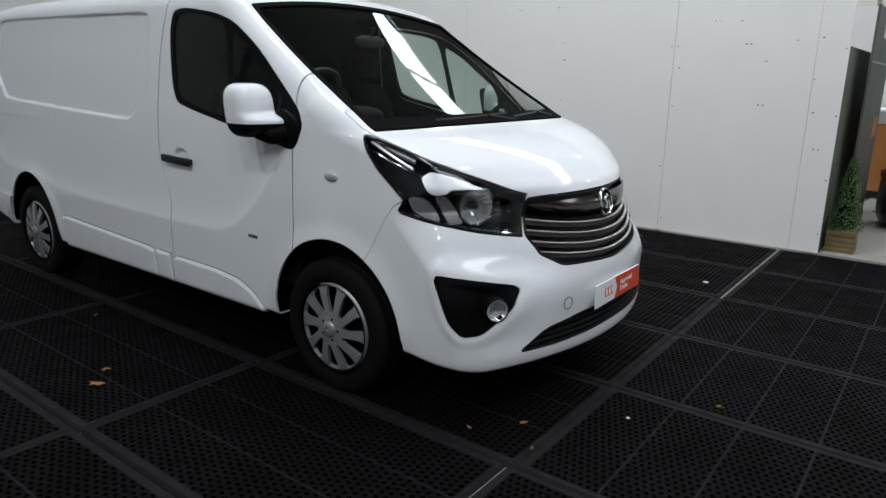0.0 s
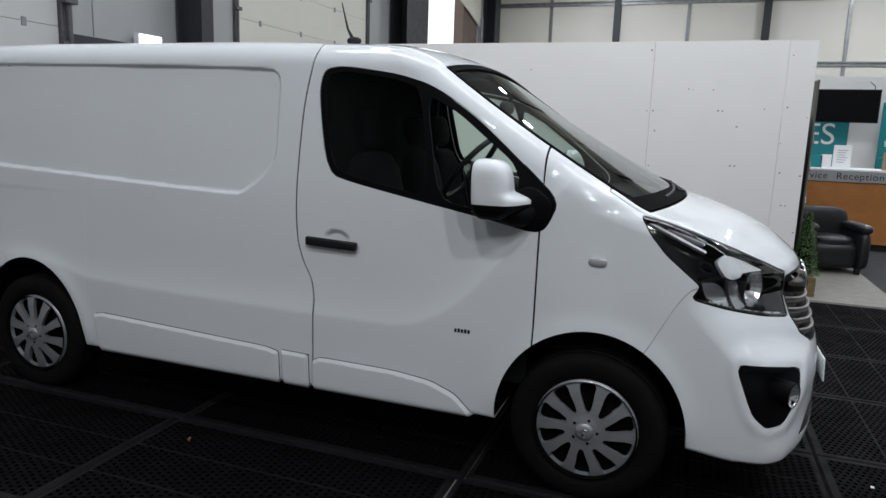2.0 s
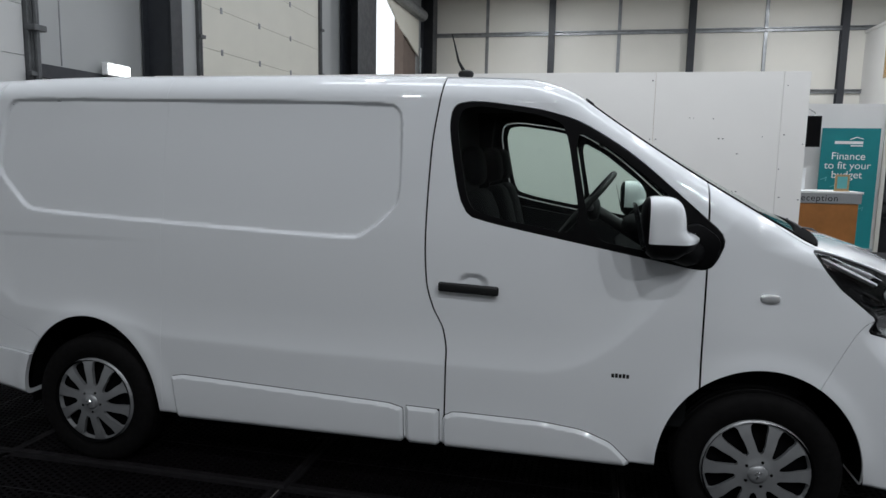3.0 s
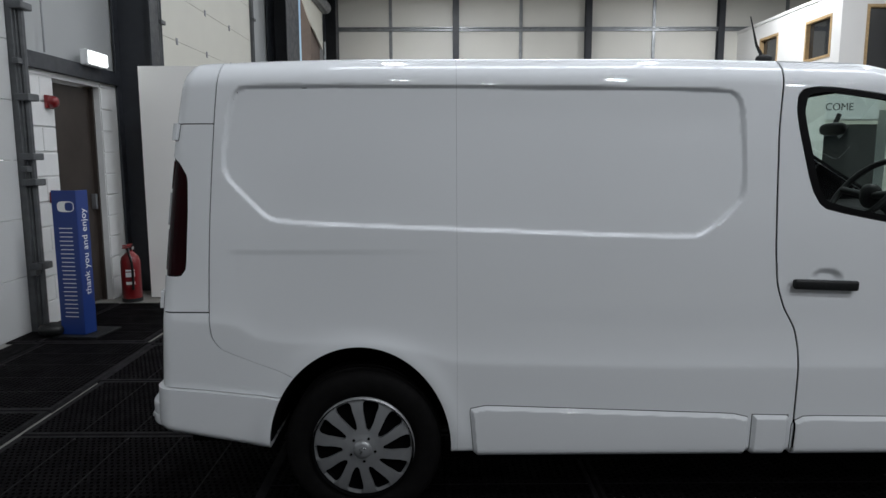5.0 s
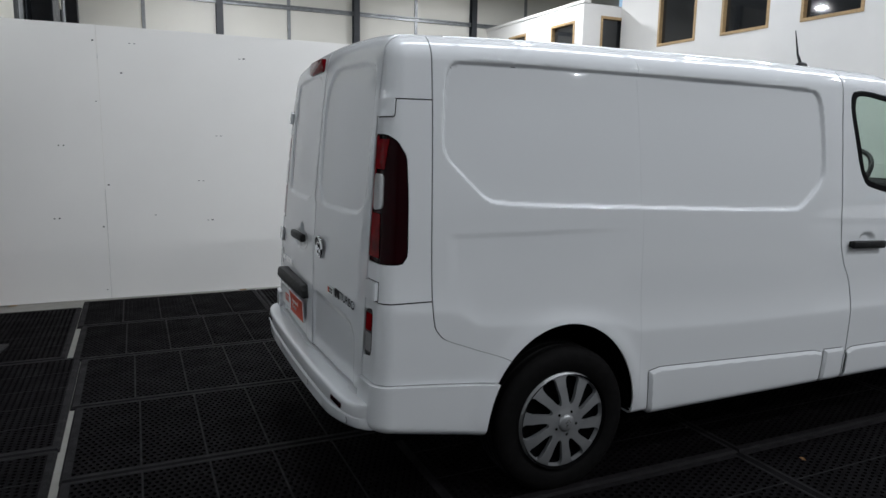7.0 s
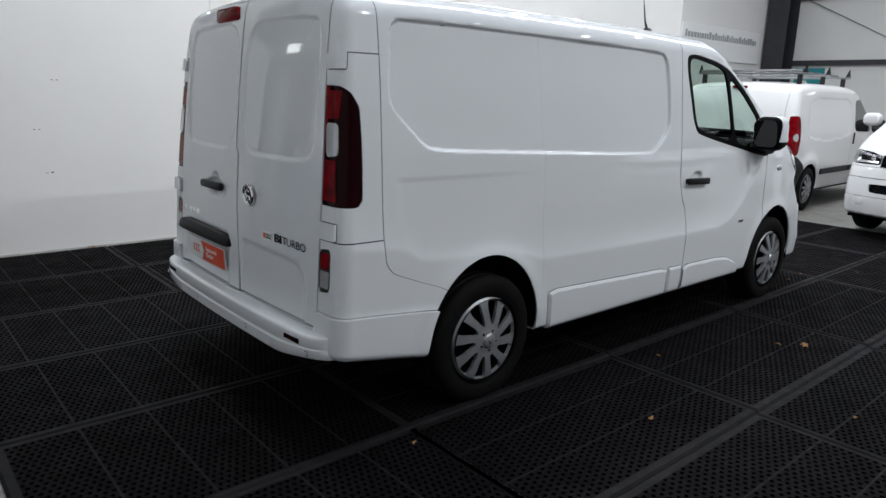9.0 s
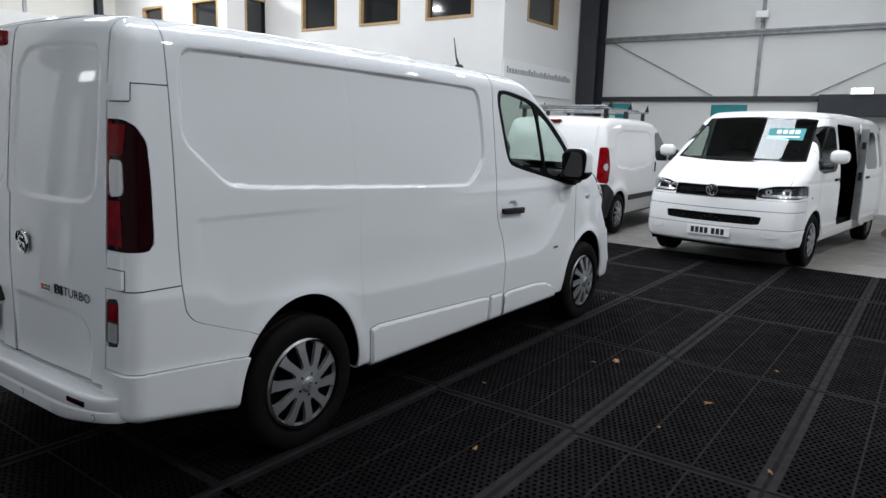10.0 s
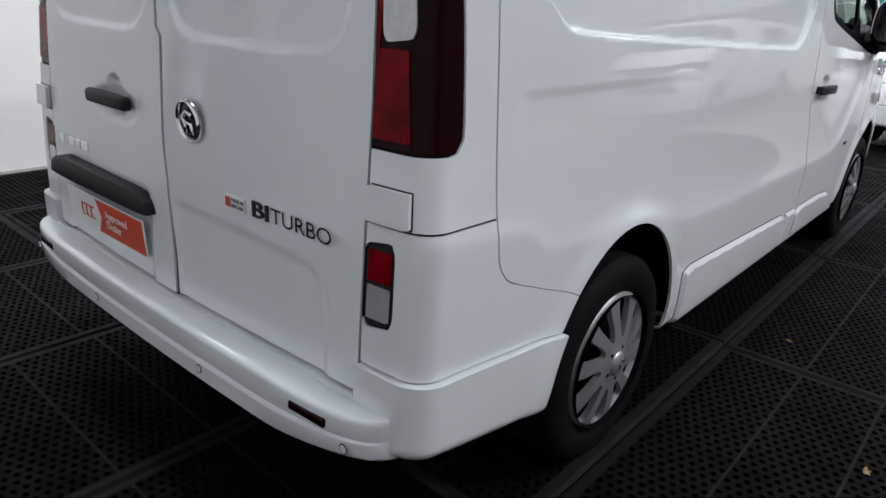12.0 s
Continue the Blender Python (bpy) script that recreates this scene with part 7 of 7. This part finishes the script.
    lowg = both_of(poly_front(chaikin([(-0.56, 0.535), (0.56, 0.535), (0.58, 0.635), (-0.58, 0.635)], 2, 0.08)), ahead)
    parts = {}
    for key, f, g in (("screen", screen, 0.004), ("win", win, 0.004), ("lamp", lamp, 0.004), ("gril", gril, 0.004), ("lowg", lowg, 0.003)):
        parts[key], skin = skin.split(f, g)
    bump, skin = skin.split(both_of(lambda p: 0.828 - p[:, 2], lambda p: p[:, 0] - 0.33), 0.005)
    bon, skin = skin.split(both_of(lambda p: p[:, 0] - 0.18, lambda p: 0.80 - A(p), lambda p: p[:, 2] - 0.965), 0.004)
    door, skin = skin.split(both_of(lambda p: -0.16 - p[:, 0], lambda p: p[:, 0] + 1.12, lambda p: 1.84 - p[:, 2], lambda p: p[:, 2] - 0.36, on_side), 0.006)
    paint = PAINT_OLD

    def add(nm, s, mt=paint, lab=""):
        return piece(nm, s.rim(0.012).mesh(nm, mt), van2, lab)

    upper, bump = bump.split(lambda p: p[:, 2] - 0.700, 0.007)
    middle, bump = bump.split(lambda p: p[:, 2] - 0.485, 0.006)
    for s in (upper, middle, bump):
        add("front_bumper", s.both())
    add("bonnet", bon.both())
    add("front_door", door)
    add("front_door", door.mirror())
    opening = both_of(poly_side(chaikin([(-1.15, 0.42), (-2.22, 0.42), (-2.22, 1.76), (-1.15, 1.78)], 2, 0.05)), on_side)
    right = skin
    left = skin.mirror().cut(lambda p: -opening(p))
    w2, right = right.split(win2, 0.004)
    w3, left = left.split(win2, 0.004)
    add("body", right.plus(left))
    lining = skin.sunk(0.03)
    piece("inner_shell", lining.plus(lining.mirror().cut(lambda p: -opening(p))).mesh("inner_shell", GAP_BLACK), van2, "dark cabin lining")
    for s in (w2, w3):
        piece("side_glass", s.sunk(0.003).mesh("side_glass", DARK_GLASS), van2)
    sc = parts["screen"].both()
    g = piece("windscreen", sc.cut(lambda p: screen(p) - 0.02).sunk(0.003).mesh("windscreen", GLASS_SCREEN), van2, "curved windscreen with a teal price card")
    g.visible_shadow = False
    piece("windscreen_border", sc.cut(lambda p: 0.02 - screen(p)).mesh("windscreen_border", GLOSS_BLACK), van2)
    for s in (parts["win"], parts["win"].mirror()):
        o = piece("door_glass", s.sunk(0.004).cut(lambda p: win(p) - 0.02).mesh("door_glass", GLASS), van2)
        o.visible_shadow = False
        piece("window_surround", s.cut(lambda p: 0.02 - win(p)).rim(0.01).mesh("window_surround", BLACK_PLASTIC), van2)
    for s in (parts["lamp"], parts["lamp"].mirror()):
        h = piece("headlight", s.sunk(0.04).rim(0.02).mesh("headlight", GLOSS_BLACK), van2, "clear headlight")
        piece("lens", s.mesh("lens", LAMP_GLASS), h).visible_shadow = False
        k = 1 if s is not parts["lamp"] else -1
        for y, r in ((0.60, 0.038), (0.78, 0.050)):
            part("reflector", lathe([(0, -0.03), (r * 0.6, -0.02), (r, 0.012)], 24, "x", None, pose(0.815 - 0.33 * y * y, k * y, 0.932, 0, 0, k * 20)), REFLECTOR, h, smooth=50)
        strip = s.sunk(0.02).cut(lambda p: np.min([p[:, 2] - 0.868, 0.895 - p[:, 2], A(p) - 0.54], 0))
        piece("indicator", strip.mesh("indicator", REFLECTOR), h)
    gs = parts["gril"].both()
    gr = piece("grille", gs.sunk(0.03).mesh("grille", FOG_BLACK), van2, "black grille")
    piece("grille_frame", gs.sunk(0.002).cut(lambda p: 0.010 - gril(p)).rim(0.03).mesh("grille_frame", FOG_BLACK), gr)
    for z0 in (0.855, 0.888, 0.921, 0.952):
        piece("slat", gs.sunk(0.010).cut(lambda p: 0.006 - np.abs(p[:, 2] - z0)).rim(0.02).mesh("slat", FOG_BLACK), gr)
    ls = parts["lowg"].both()
    lg = piece("lower_grille", ls.sunk(0.03).mesh("lower_grille", FOG_BLACK), van2, "black lower grille")
    for z0 in (0.56, 0.585, 0.61):
        piece("slat", ls.sunk(0.008).cut(lambda p: 0.006 - np.abs(p[:, 2] - z0)).rim(0.02).mesh("slat", BLACK_PLASTIC), lg)
    em = part("emblem", lathe([(0.058, 0.0), (0.058, 0.014), (0.072, 0.014), (0.072, 0.0)], 32, "x", None, pose(0.868, 0, 0.918)), CHROME, van2, "round chrome emblem", smooth=40)
    bm = tube([(0.871, -0.045, 0.948), (0.871, -0.018, 0.873), (0.871, 0.0, 0.923), (0.871, 0.018, 0.873), (0.871, 0.045, 0.948)], 0.007, 6)
    part("emblem_figure", tube([(0.871, -0.025, 0.966), (0.871, 0.0, 0.923), (0.871, 0.025, 0.966)], 0.007, 6, bm), CHROME, em)
    bars_plate(van2, pose(0.897, 0.0, 0.415, 90, 0, 90))
    for k in (1, -1):
        part("fog_cover", lathe([(0.0, 0.0), (0.05, 0.002), (0.062, 0.0), (0.066, 0.006), (0.07, 0.0)], 24, "x", None, pose(0.785, k * 0.69, 0.42, 0, 0, k * 18) @ Matrix.Diagonal((1, 1.2, 0.55, 1))), paint, van2, smooth=40)
        mb = rounded_block(-0.24, 1.10 * k, 1.355, 0.14, 0.215, 0.165, 3.0, 14)
        mm = part("door_mirror", mb, paint, van2, "white door mirror", smooth=60)
        part("mirror_arm", tube([(-0.20, 0.88 * k, 1.22), (-0.21, 1.06 * k, 1.24)], 0.035, 8, box(-0.30, -0.08, 0.89 * k - 0.02, 0.89 * k + 0.03, 1.15, 1.30, 0.01, 1)), BLACK_PLASTIC, mm)
        part("door_handle", box(-1.02, -0.86, 0.950 * k - 0.012, 0.950 * k + 0.02, 1.03, 1.065, 0.008, 2), BLACK_PLASTIC, van2)
        part("side_repeater", rounded_block(0.16, 0.942 * k, 0.86, 0.05, 0.02, 0.03, 3, 8), LENS_CLEAR, van2, smooth=60)
    # open sliding door, held off the side behind its opening
    sd = skin.mirror().cut(both_of(poly_side(chaikin([(-1.16, 0.36), (-2.24, 0.36), (-2.24, 1.80), (-1.16, 1.80)], 2, 0.04)), on_side))
    sd = Skin(sd.V + np.array([-1.02, 0.085, 0]), sd.N, sd.T)
    dwin = poly_side(chaikin([(-2.30, 1.16), (-3.12, 1.16), (-3.12, 1.70), (-2.30, 1.71)], 2, 0.1))
    so = add("sliding_door", sd.cut(lambda p: -dwin(p)), paint, "open white sliding door")
    piece("pane", sd.cut(dwin).sunk(0.005).mesh("pane", DARK_GLASS), so)
    part("door_edge", box(-2.195, -2.165, 0.92, 1.02, 0.42, 1.74, 0.01, 2), GALV, so, "grey inner edge of the sliding door")
    part("edge_lock", box(-2.165, -2.15, 0.95, 1.0, 1.0, 1.12, 0.005, 1, box(-2.165, -2.15, 0.95, 1.0, 1.45, 1.55, 0.005, 1)), BLACK_PLASTIC, so)
    part("door_handle", box(-2.40, -2.26, 1.035, 1.062, 1.03, 1.065, 0.008, 2), BLACK_PLASTIC, so)
    part("cab_floor", box(-4.2, 0.1, -0.86, 0.86, 0.38, 0.44), CABIN, van2)
    part("dashboard", prism([(-0.5, 0.95), (-0.2, 1.10), (0.15, 1.14), (0.15, 0.5), (-0.4, 0.5)], -0.84, 0.84, "y", 0.02), CABIN, van2, smooth=40)
    for y in (-0.45, 0.45):
        b = rounded_block(-0.95, y, 0.72, 0.5, 0.5, 0.16, 4, 10)
        b = merge(b, rounded_block(0, 0, 0, 0.14, 0.5, 0.64, 4, 10), pose(-1.18, y, 1.06, 0, -12, 0))
        b = merge(b, rounded_block(0, 0, 0, 0.10, 0.26, 0.18, 3, 8), pose(-1.26, y, 1.48, 0, -10, 0))
        part("seat", b, SEAT_CLOTH, van2, "dark cloth seat", smooth=60)
    part("bulkhead", box(-4.15, -4.12, -0.80, 0.80, 0.44, 1.80), CABIN, van2)
    # price card behind the glass
    pc = part("price_card", box(-0.006, 0.0, -0.22, 0.22, -0.10, 0.10), TEAL, van2, "teal price card behind the windscreen", pose(-0.36, 0.42, 1.62, 0, -42, 0))
    for i in range(4):
        part("bar", box(0.0, 0.002, -0.12 + i * 0.075, -0.065 + i * 0.075, 0.005, 0.07), WHITE_PRINT, pc)
    part("bar", box(0.0, 0.002, -0.17, 0.17, -0.06, -0.035), WHITE_PRINT, pc)
    for y0, y1 in ((-0.60, 0.0), (0.0, 0.62)):
        pts = [(float(front(1.30)) - float(bow(1.30)) * y * y + 0.015, y, 1.295) for y in np.linspace(y0, y1, 5)]
        part("wiper", tube(pts, 0.007, 6), BLACK_PLASTIC, van2)
    bm = None
    for u0 in (0.0, -3.4):
        for k in (1, -1):
            bm = box(u0 - 0.38, u0 + 0.38, k * 0.55 - 0.02, k * 0.55 + 0.02, 0.25, 0.70, bm=bm)
    bm = box(-4.2, 0.7, -0.80, 0.80, 0.22, 0.34, bm=bm)
    part("underbody", bm, GAP_BLACK, van2)
    for u0 in (0.0, -3.4):
        for k in (1, -1):
            q = bmesh.new()
            rings = [[q.verts.new((u0 + 0.378 * math.cos(a), k * v, 0.325 + 0.378 * math.sin(a))) for a in np.linspace(-0.1, math.pi + 0.1, 20)] for v in (0.925, 0.55)]
            for i in range(19):
                q.faces.new((rings[0][i], rings[0][i + 1], rings[1][i + 1], rings[1][i]))
            part("arch_liner", q, GAP_BLACK, van2, smooth=40)
    plain_wheels(van2, [(0.0, -0.845, 0.325), (-3.4, -0.845, 0.325), (0.0, 0.845, 0.325), (-3.4, 0.845, 0.325)], SILVER, 0.33)
    return van2


crew_van = people_carrier()
# one more stands alongside, mirrored in the paint
beside = copy_thing(crew_van, pose(2.7, -1.6, 0, 0, 0, 178))
tagged(beside, "white crew van parked alongside another on bare concrete", "van")


def small_van():
    front = curve([0.16, 0.35, 0.60, 0.80, 0.95, 1.05, 1.15, 1.35, 1.60, 1.75, 1.9], [0.80, 0.90, 0.92, 0.86, 0.72, 0.50, 0.25, -0.05, -0.45, -0.72, -1.1])
    slope = curve([0.2, 0.8, 1.0, 1.2, 1.9], [1, 0.9, 0.5, 0.55, 0.5])
    bow = curve([0.15, 0.8, 1.2, 2.0], [0.30, 0.34, 0.2, 0.15])
    wide = curve([0.2, 0.4, 0.7, 1.0, 1.3, 1.6, 1.9], [0.86, 0.895, 0.912, 0.912, 0.895, 0.860, 0.81])
    taper = curve([-3.5, -3.0, -2.5, 0.0, 0.5, 0.9], [0.05, 0.012, 0.0, 0.0, 0.04, 0.12])
    rear = curve([0.2, 0.5, 0.9, 1.4, 1.7, 1.9], [3.38, 3.45, 3.45, 3.39, 3.30, 3.18])
    roof = curve([-3.4, -2.8, -1.8, -0.9, 0.0], [1.78, 1.835, 1.845, 1.81, 1.70])

    def half(u, w, hw):
        for c in (0.0, -2.755):
            d = np.hypot(u - c, w - 0.32) - 0.40
            hw = hw + 0.022 * np.exp(-(d / 0.09) ** 2)
        hw = hw - 0.009 * step(-0.005, 0.03, inside(SMALL_PANEL, u, w))
        return hw

    van3 = thing("small_van", "small white van with a roof rack and red tail lamps", "van", pose(5.505, 4.865, 0, 0, 0, 2.5))
    skin = shell(soft_van(front, slope, bow, wide, taper, rear, roof, half, 0.27, 0.09, 0.10, 0.11), (-3.6, -1.0, 0.2), (1.02, 0.06, 1.95), 0.028)
    arch = lambda p: np.max([0.36 - np.hypot(p[:, 0], p[:, 2] - 0.32), 0.36 - np.hypot(p[:, 0] + 2.755, p[:, 2] - 0.32)], 0)
    skin = skin.cut(lambda p: -arch(p))
    A = lambda p: np.abs(p[:, 1])
    on_side = lambda p: A(p) - 0.55
    piece("inner_shell", skin.sunk(0.03).cut(lambda p: 0.9 - p[:, 2]).both().mesh("inner_shell", GAP_BLACK), van3, "dark lining")
    win = both_of(poly_side(chaikin([(-0.10, 1.10), (-0.95, 1.12), (-0.98, 1.60), (-0.65, 1.62), (-0.45, 1.52)], 2, 0.12)), on_side)
    screen = lambda p: np.min([0.76 - A(p), p[:, 2] - 1.16, 1.70 - p[:, 2], p[:, 0] + 0.9], 0)
    tail = both_of(poly_side(chaikin([(-3.50, 0.84), (-3.20, 0.80), (-3.17, 1.05), (-3.22, 1.36), (-3.5, 1.34)], 2, 0.15)), lambda p: A(p) - 0.775)
    black = both_of(below([-3.6, -3.3, -3.05, -2.9], [0.80, 0.80, 0.70, 0.40]), lambda p: -2.95 - p[:, 0])
    for nm, f, mt, lab in (("door_glass", win, DARK_GLASS, "dark door glass"), ("tail_lamp", tail, LENS_RED, "tall red tail lamp"), ("rear_bumper", black, BLACK_PLASTIC, "black plastic rear bumper")):
        s, skin = skin.split(f, 0.005)
        if nm == "rear_bumper":
            piece(nm, s.both().rim(0.01).mesh(nm, mt), van3, lab)
        else:
            for q in (s, s.mirror()):
                o = piece(nm, q.rim(0.01).mesh(nm, mt), van3, lab)
                if nm == "tail_lamp":
                    c = q.cut(lambda p: 0.055 - np.hypot(p[:, 0] + 3.30, p[:, 2] - 1.06))
                    if len(c.T):
                        piece("indicator", c.sunk(-0.002).mesh("indicator", LENS_CLEAR), o)
    s, skin = skin.split(screen, 0.005)
    piece("windscreen", s.both().mesh("windscreen", DARK_GLASS), van3)
    door, skin = skin.split(both_of(lambda p: -0.02 - p[:, 0], lambda p: p[:, 0] + 1.04, lambda p: 1.70 - p[:, 2], lambda p: p[:, 2] - 0.34, on_side), 0.006)
    piece("front_door", door.rim(0.012).mesh("front_door", PAINT_OLD), van3)
    piece("front_door", door.mirror().rim(0.012).mesh("front_door", PAINT_OLD), van3)
    rd, skin = skin.split(both_of(lambda p: -p[:, 0] - 3.20, lambda p: 0.70 - A(p), lambda p: p[:, 2] - 0.62, lambda p: 1.74 - p[:, 2]), 0.006)
    full = rd.both()
    piece("rear_door", full.cut(lambda p: p[:, 1] - 0.10, 0.006).rim(0.012).mesh("rear_door", PAINT_OLD), van3)
    piece("rear_door", full.cut(lambda p: 0.10 - p[:, 1], 0.006).rim(0.012).mesh("rear_door", PAINT_OLD), van3)
    piece("body", skin.both().rim(0.012).mesh("body", PAINT_OLD), van3)
    part("brake_lamp", box(-3.33, -3.27, -0.10, 0.10, 1.72, 1.76, 0.006, 1), LENS_RED, van3)
    for k in (1, -1):
        part("side_strip", box(-2.30, -1.08, 0.918 * k - 0.010, 0.918 * k + 0.012, 0.50, 0.585, 0.006, 2), BLACK_PLASTIC, van3, "black rubbing strip")
        part("side_strip", box(-1.02, -0.42, 0.918 * k - 0.010, 0.918 * k + 0.012, 0.50, 0.585, 0.006, 2), BLACK_PLASTIC, van3, "black rubbing strip")
        part("door_handle", box(-0.98, -0.94, 0.915 * k - 0.012, 0.915 * k + 0.018, 0.92, 1.10, 0.008, 2), BLACK_PLASTIC, van3)
        mm = part("door_mirror", rounded_block(-0.16, 1.03 * k, 1.20, 0.13, 0.20, 0.24, 3.0, 12), BLACK_PLASTIC, van3, "black door mirror", smooth=60)
    rack = thing("roof_rack", "silver roof bars with black end stops on a van", "roof rack", pose(5.505, 4.865, 0, 0, 0, 2.5))
    for u in (-3.0, -2.1, -1.2):
        part("cross_bar", box(u - 0.025, u + 0.025, -0.80, 0.80, 1.925, 1.955, 0.006, 1), GALV, rack)
        for k in (1, -1):
            part("foot", box(u - 0.03, u + 0.03, k * 0.70 - 0.03, k * 0.70 + 0.03, 1.79, 1.93, 0.008, 1), BLACK_PLASTIC, rack)
            part("end_stop", prism([(k * 0.80, 1.955), (k * 0.73, 1.955), (k * 0.775, 2.07)], u - 0.015, u + 0.015, "x"), BLACK_PLASTIC, rack)
    part("roller", tube([(-3.05, -0.74, 1.975), (-3.05, 0.74, 1.975)], 0.02, 8), GALV, rack)
    part("side_bar", box(-3.1, -1.1, -0.60, -0.57, 1.955, 1.985, 0.005, 1), GALV, rack)
    bm = box(-3.2, 0.7, -0.75, 0.75, 0.22, 0.33)
    for u0 in (0.0, -2.755):
        for k in (1, -1):
            bm = box(u0 - 0.36, u0 + 0.36, k * 0.55 - 0.02, k * 0.55 + 0.02, 0.25, 0.68, bm=bm)
    part("underbody", bm, GAP_BLACK, van3)
    for u0 in (0.0, -2.755):
        for k in (1, -1):
            q = bmesh.new()
            rings = [[q.verts.new((u0 + 0.362 * math.cos(a), k * v, 0.32 + 0.362 * math.sin(a))) for a in np.linspace(-0.1, math.pi + 0.1, 20)] for v in (0.90, 0.55)]
            for i in range(19):
                q.faces.new((rings[0][i], rings[0][i + 1], rings[1][i + 1], rings[1][i]))
            part("arch_liner", q, GAP_BLACK, van3, smooth=40)
    plain_wheels(van3, [(0.0, -0.82, 0.312), (-2.755, -0.82, 0.312), (0.0, 0.82, 0.312), (-2.755, 0.82, 0.312)], SILVER, 0.315)


SMALL_PANEL = chaikin([(-2.95, 1.62), (-1.12, 1.64), (-1.12, 1.05), (-2.2, 0.98), (-2.95, 1.05)], 3, 0.15)
small_van()

# timber wedge on the floor beside the open van
wedge = prism([(0, 0), (0.5, 0), (0.5, 0.06), (0.12, 0.22)], -0.05, 0.05, "y", 0.004)
solo("timber_wedge", wedge, PINE, "yellow timber wedge lying on the concrete floor", "wedge", pose(5.9, 0.25, -0.018, 0, 0, 20))
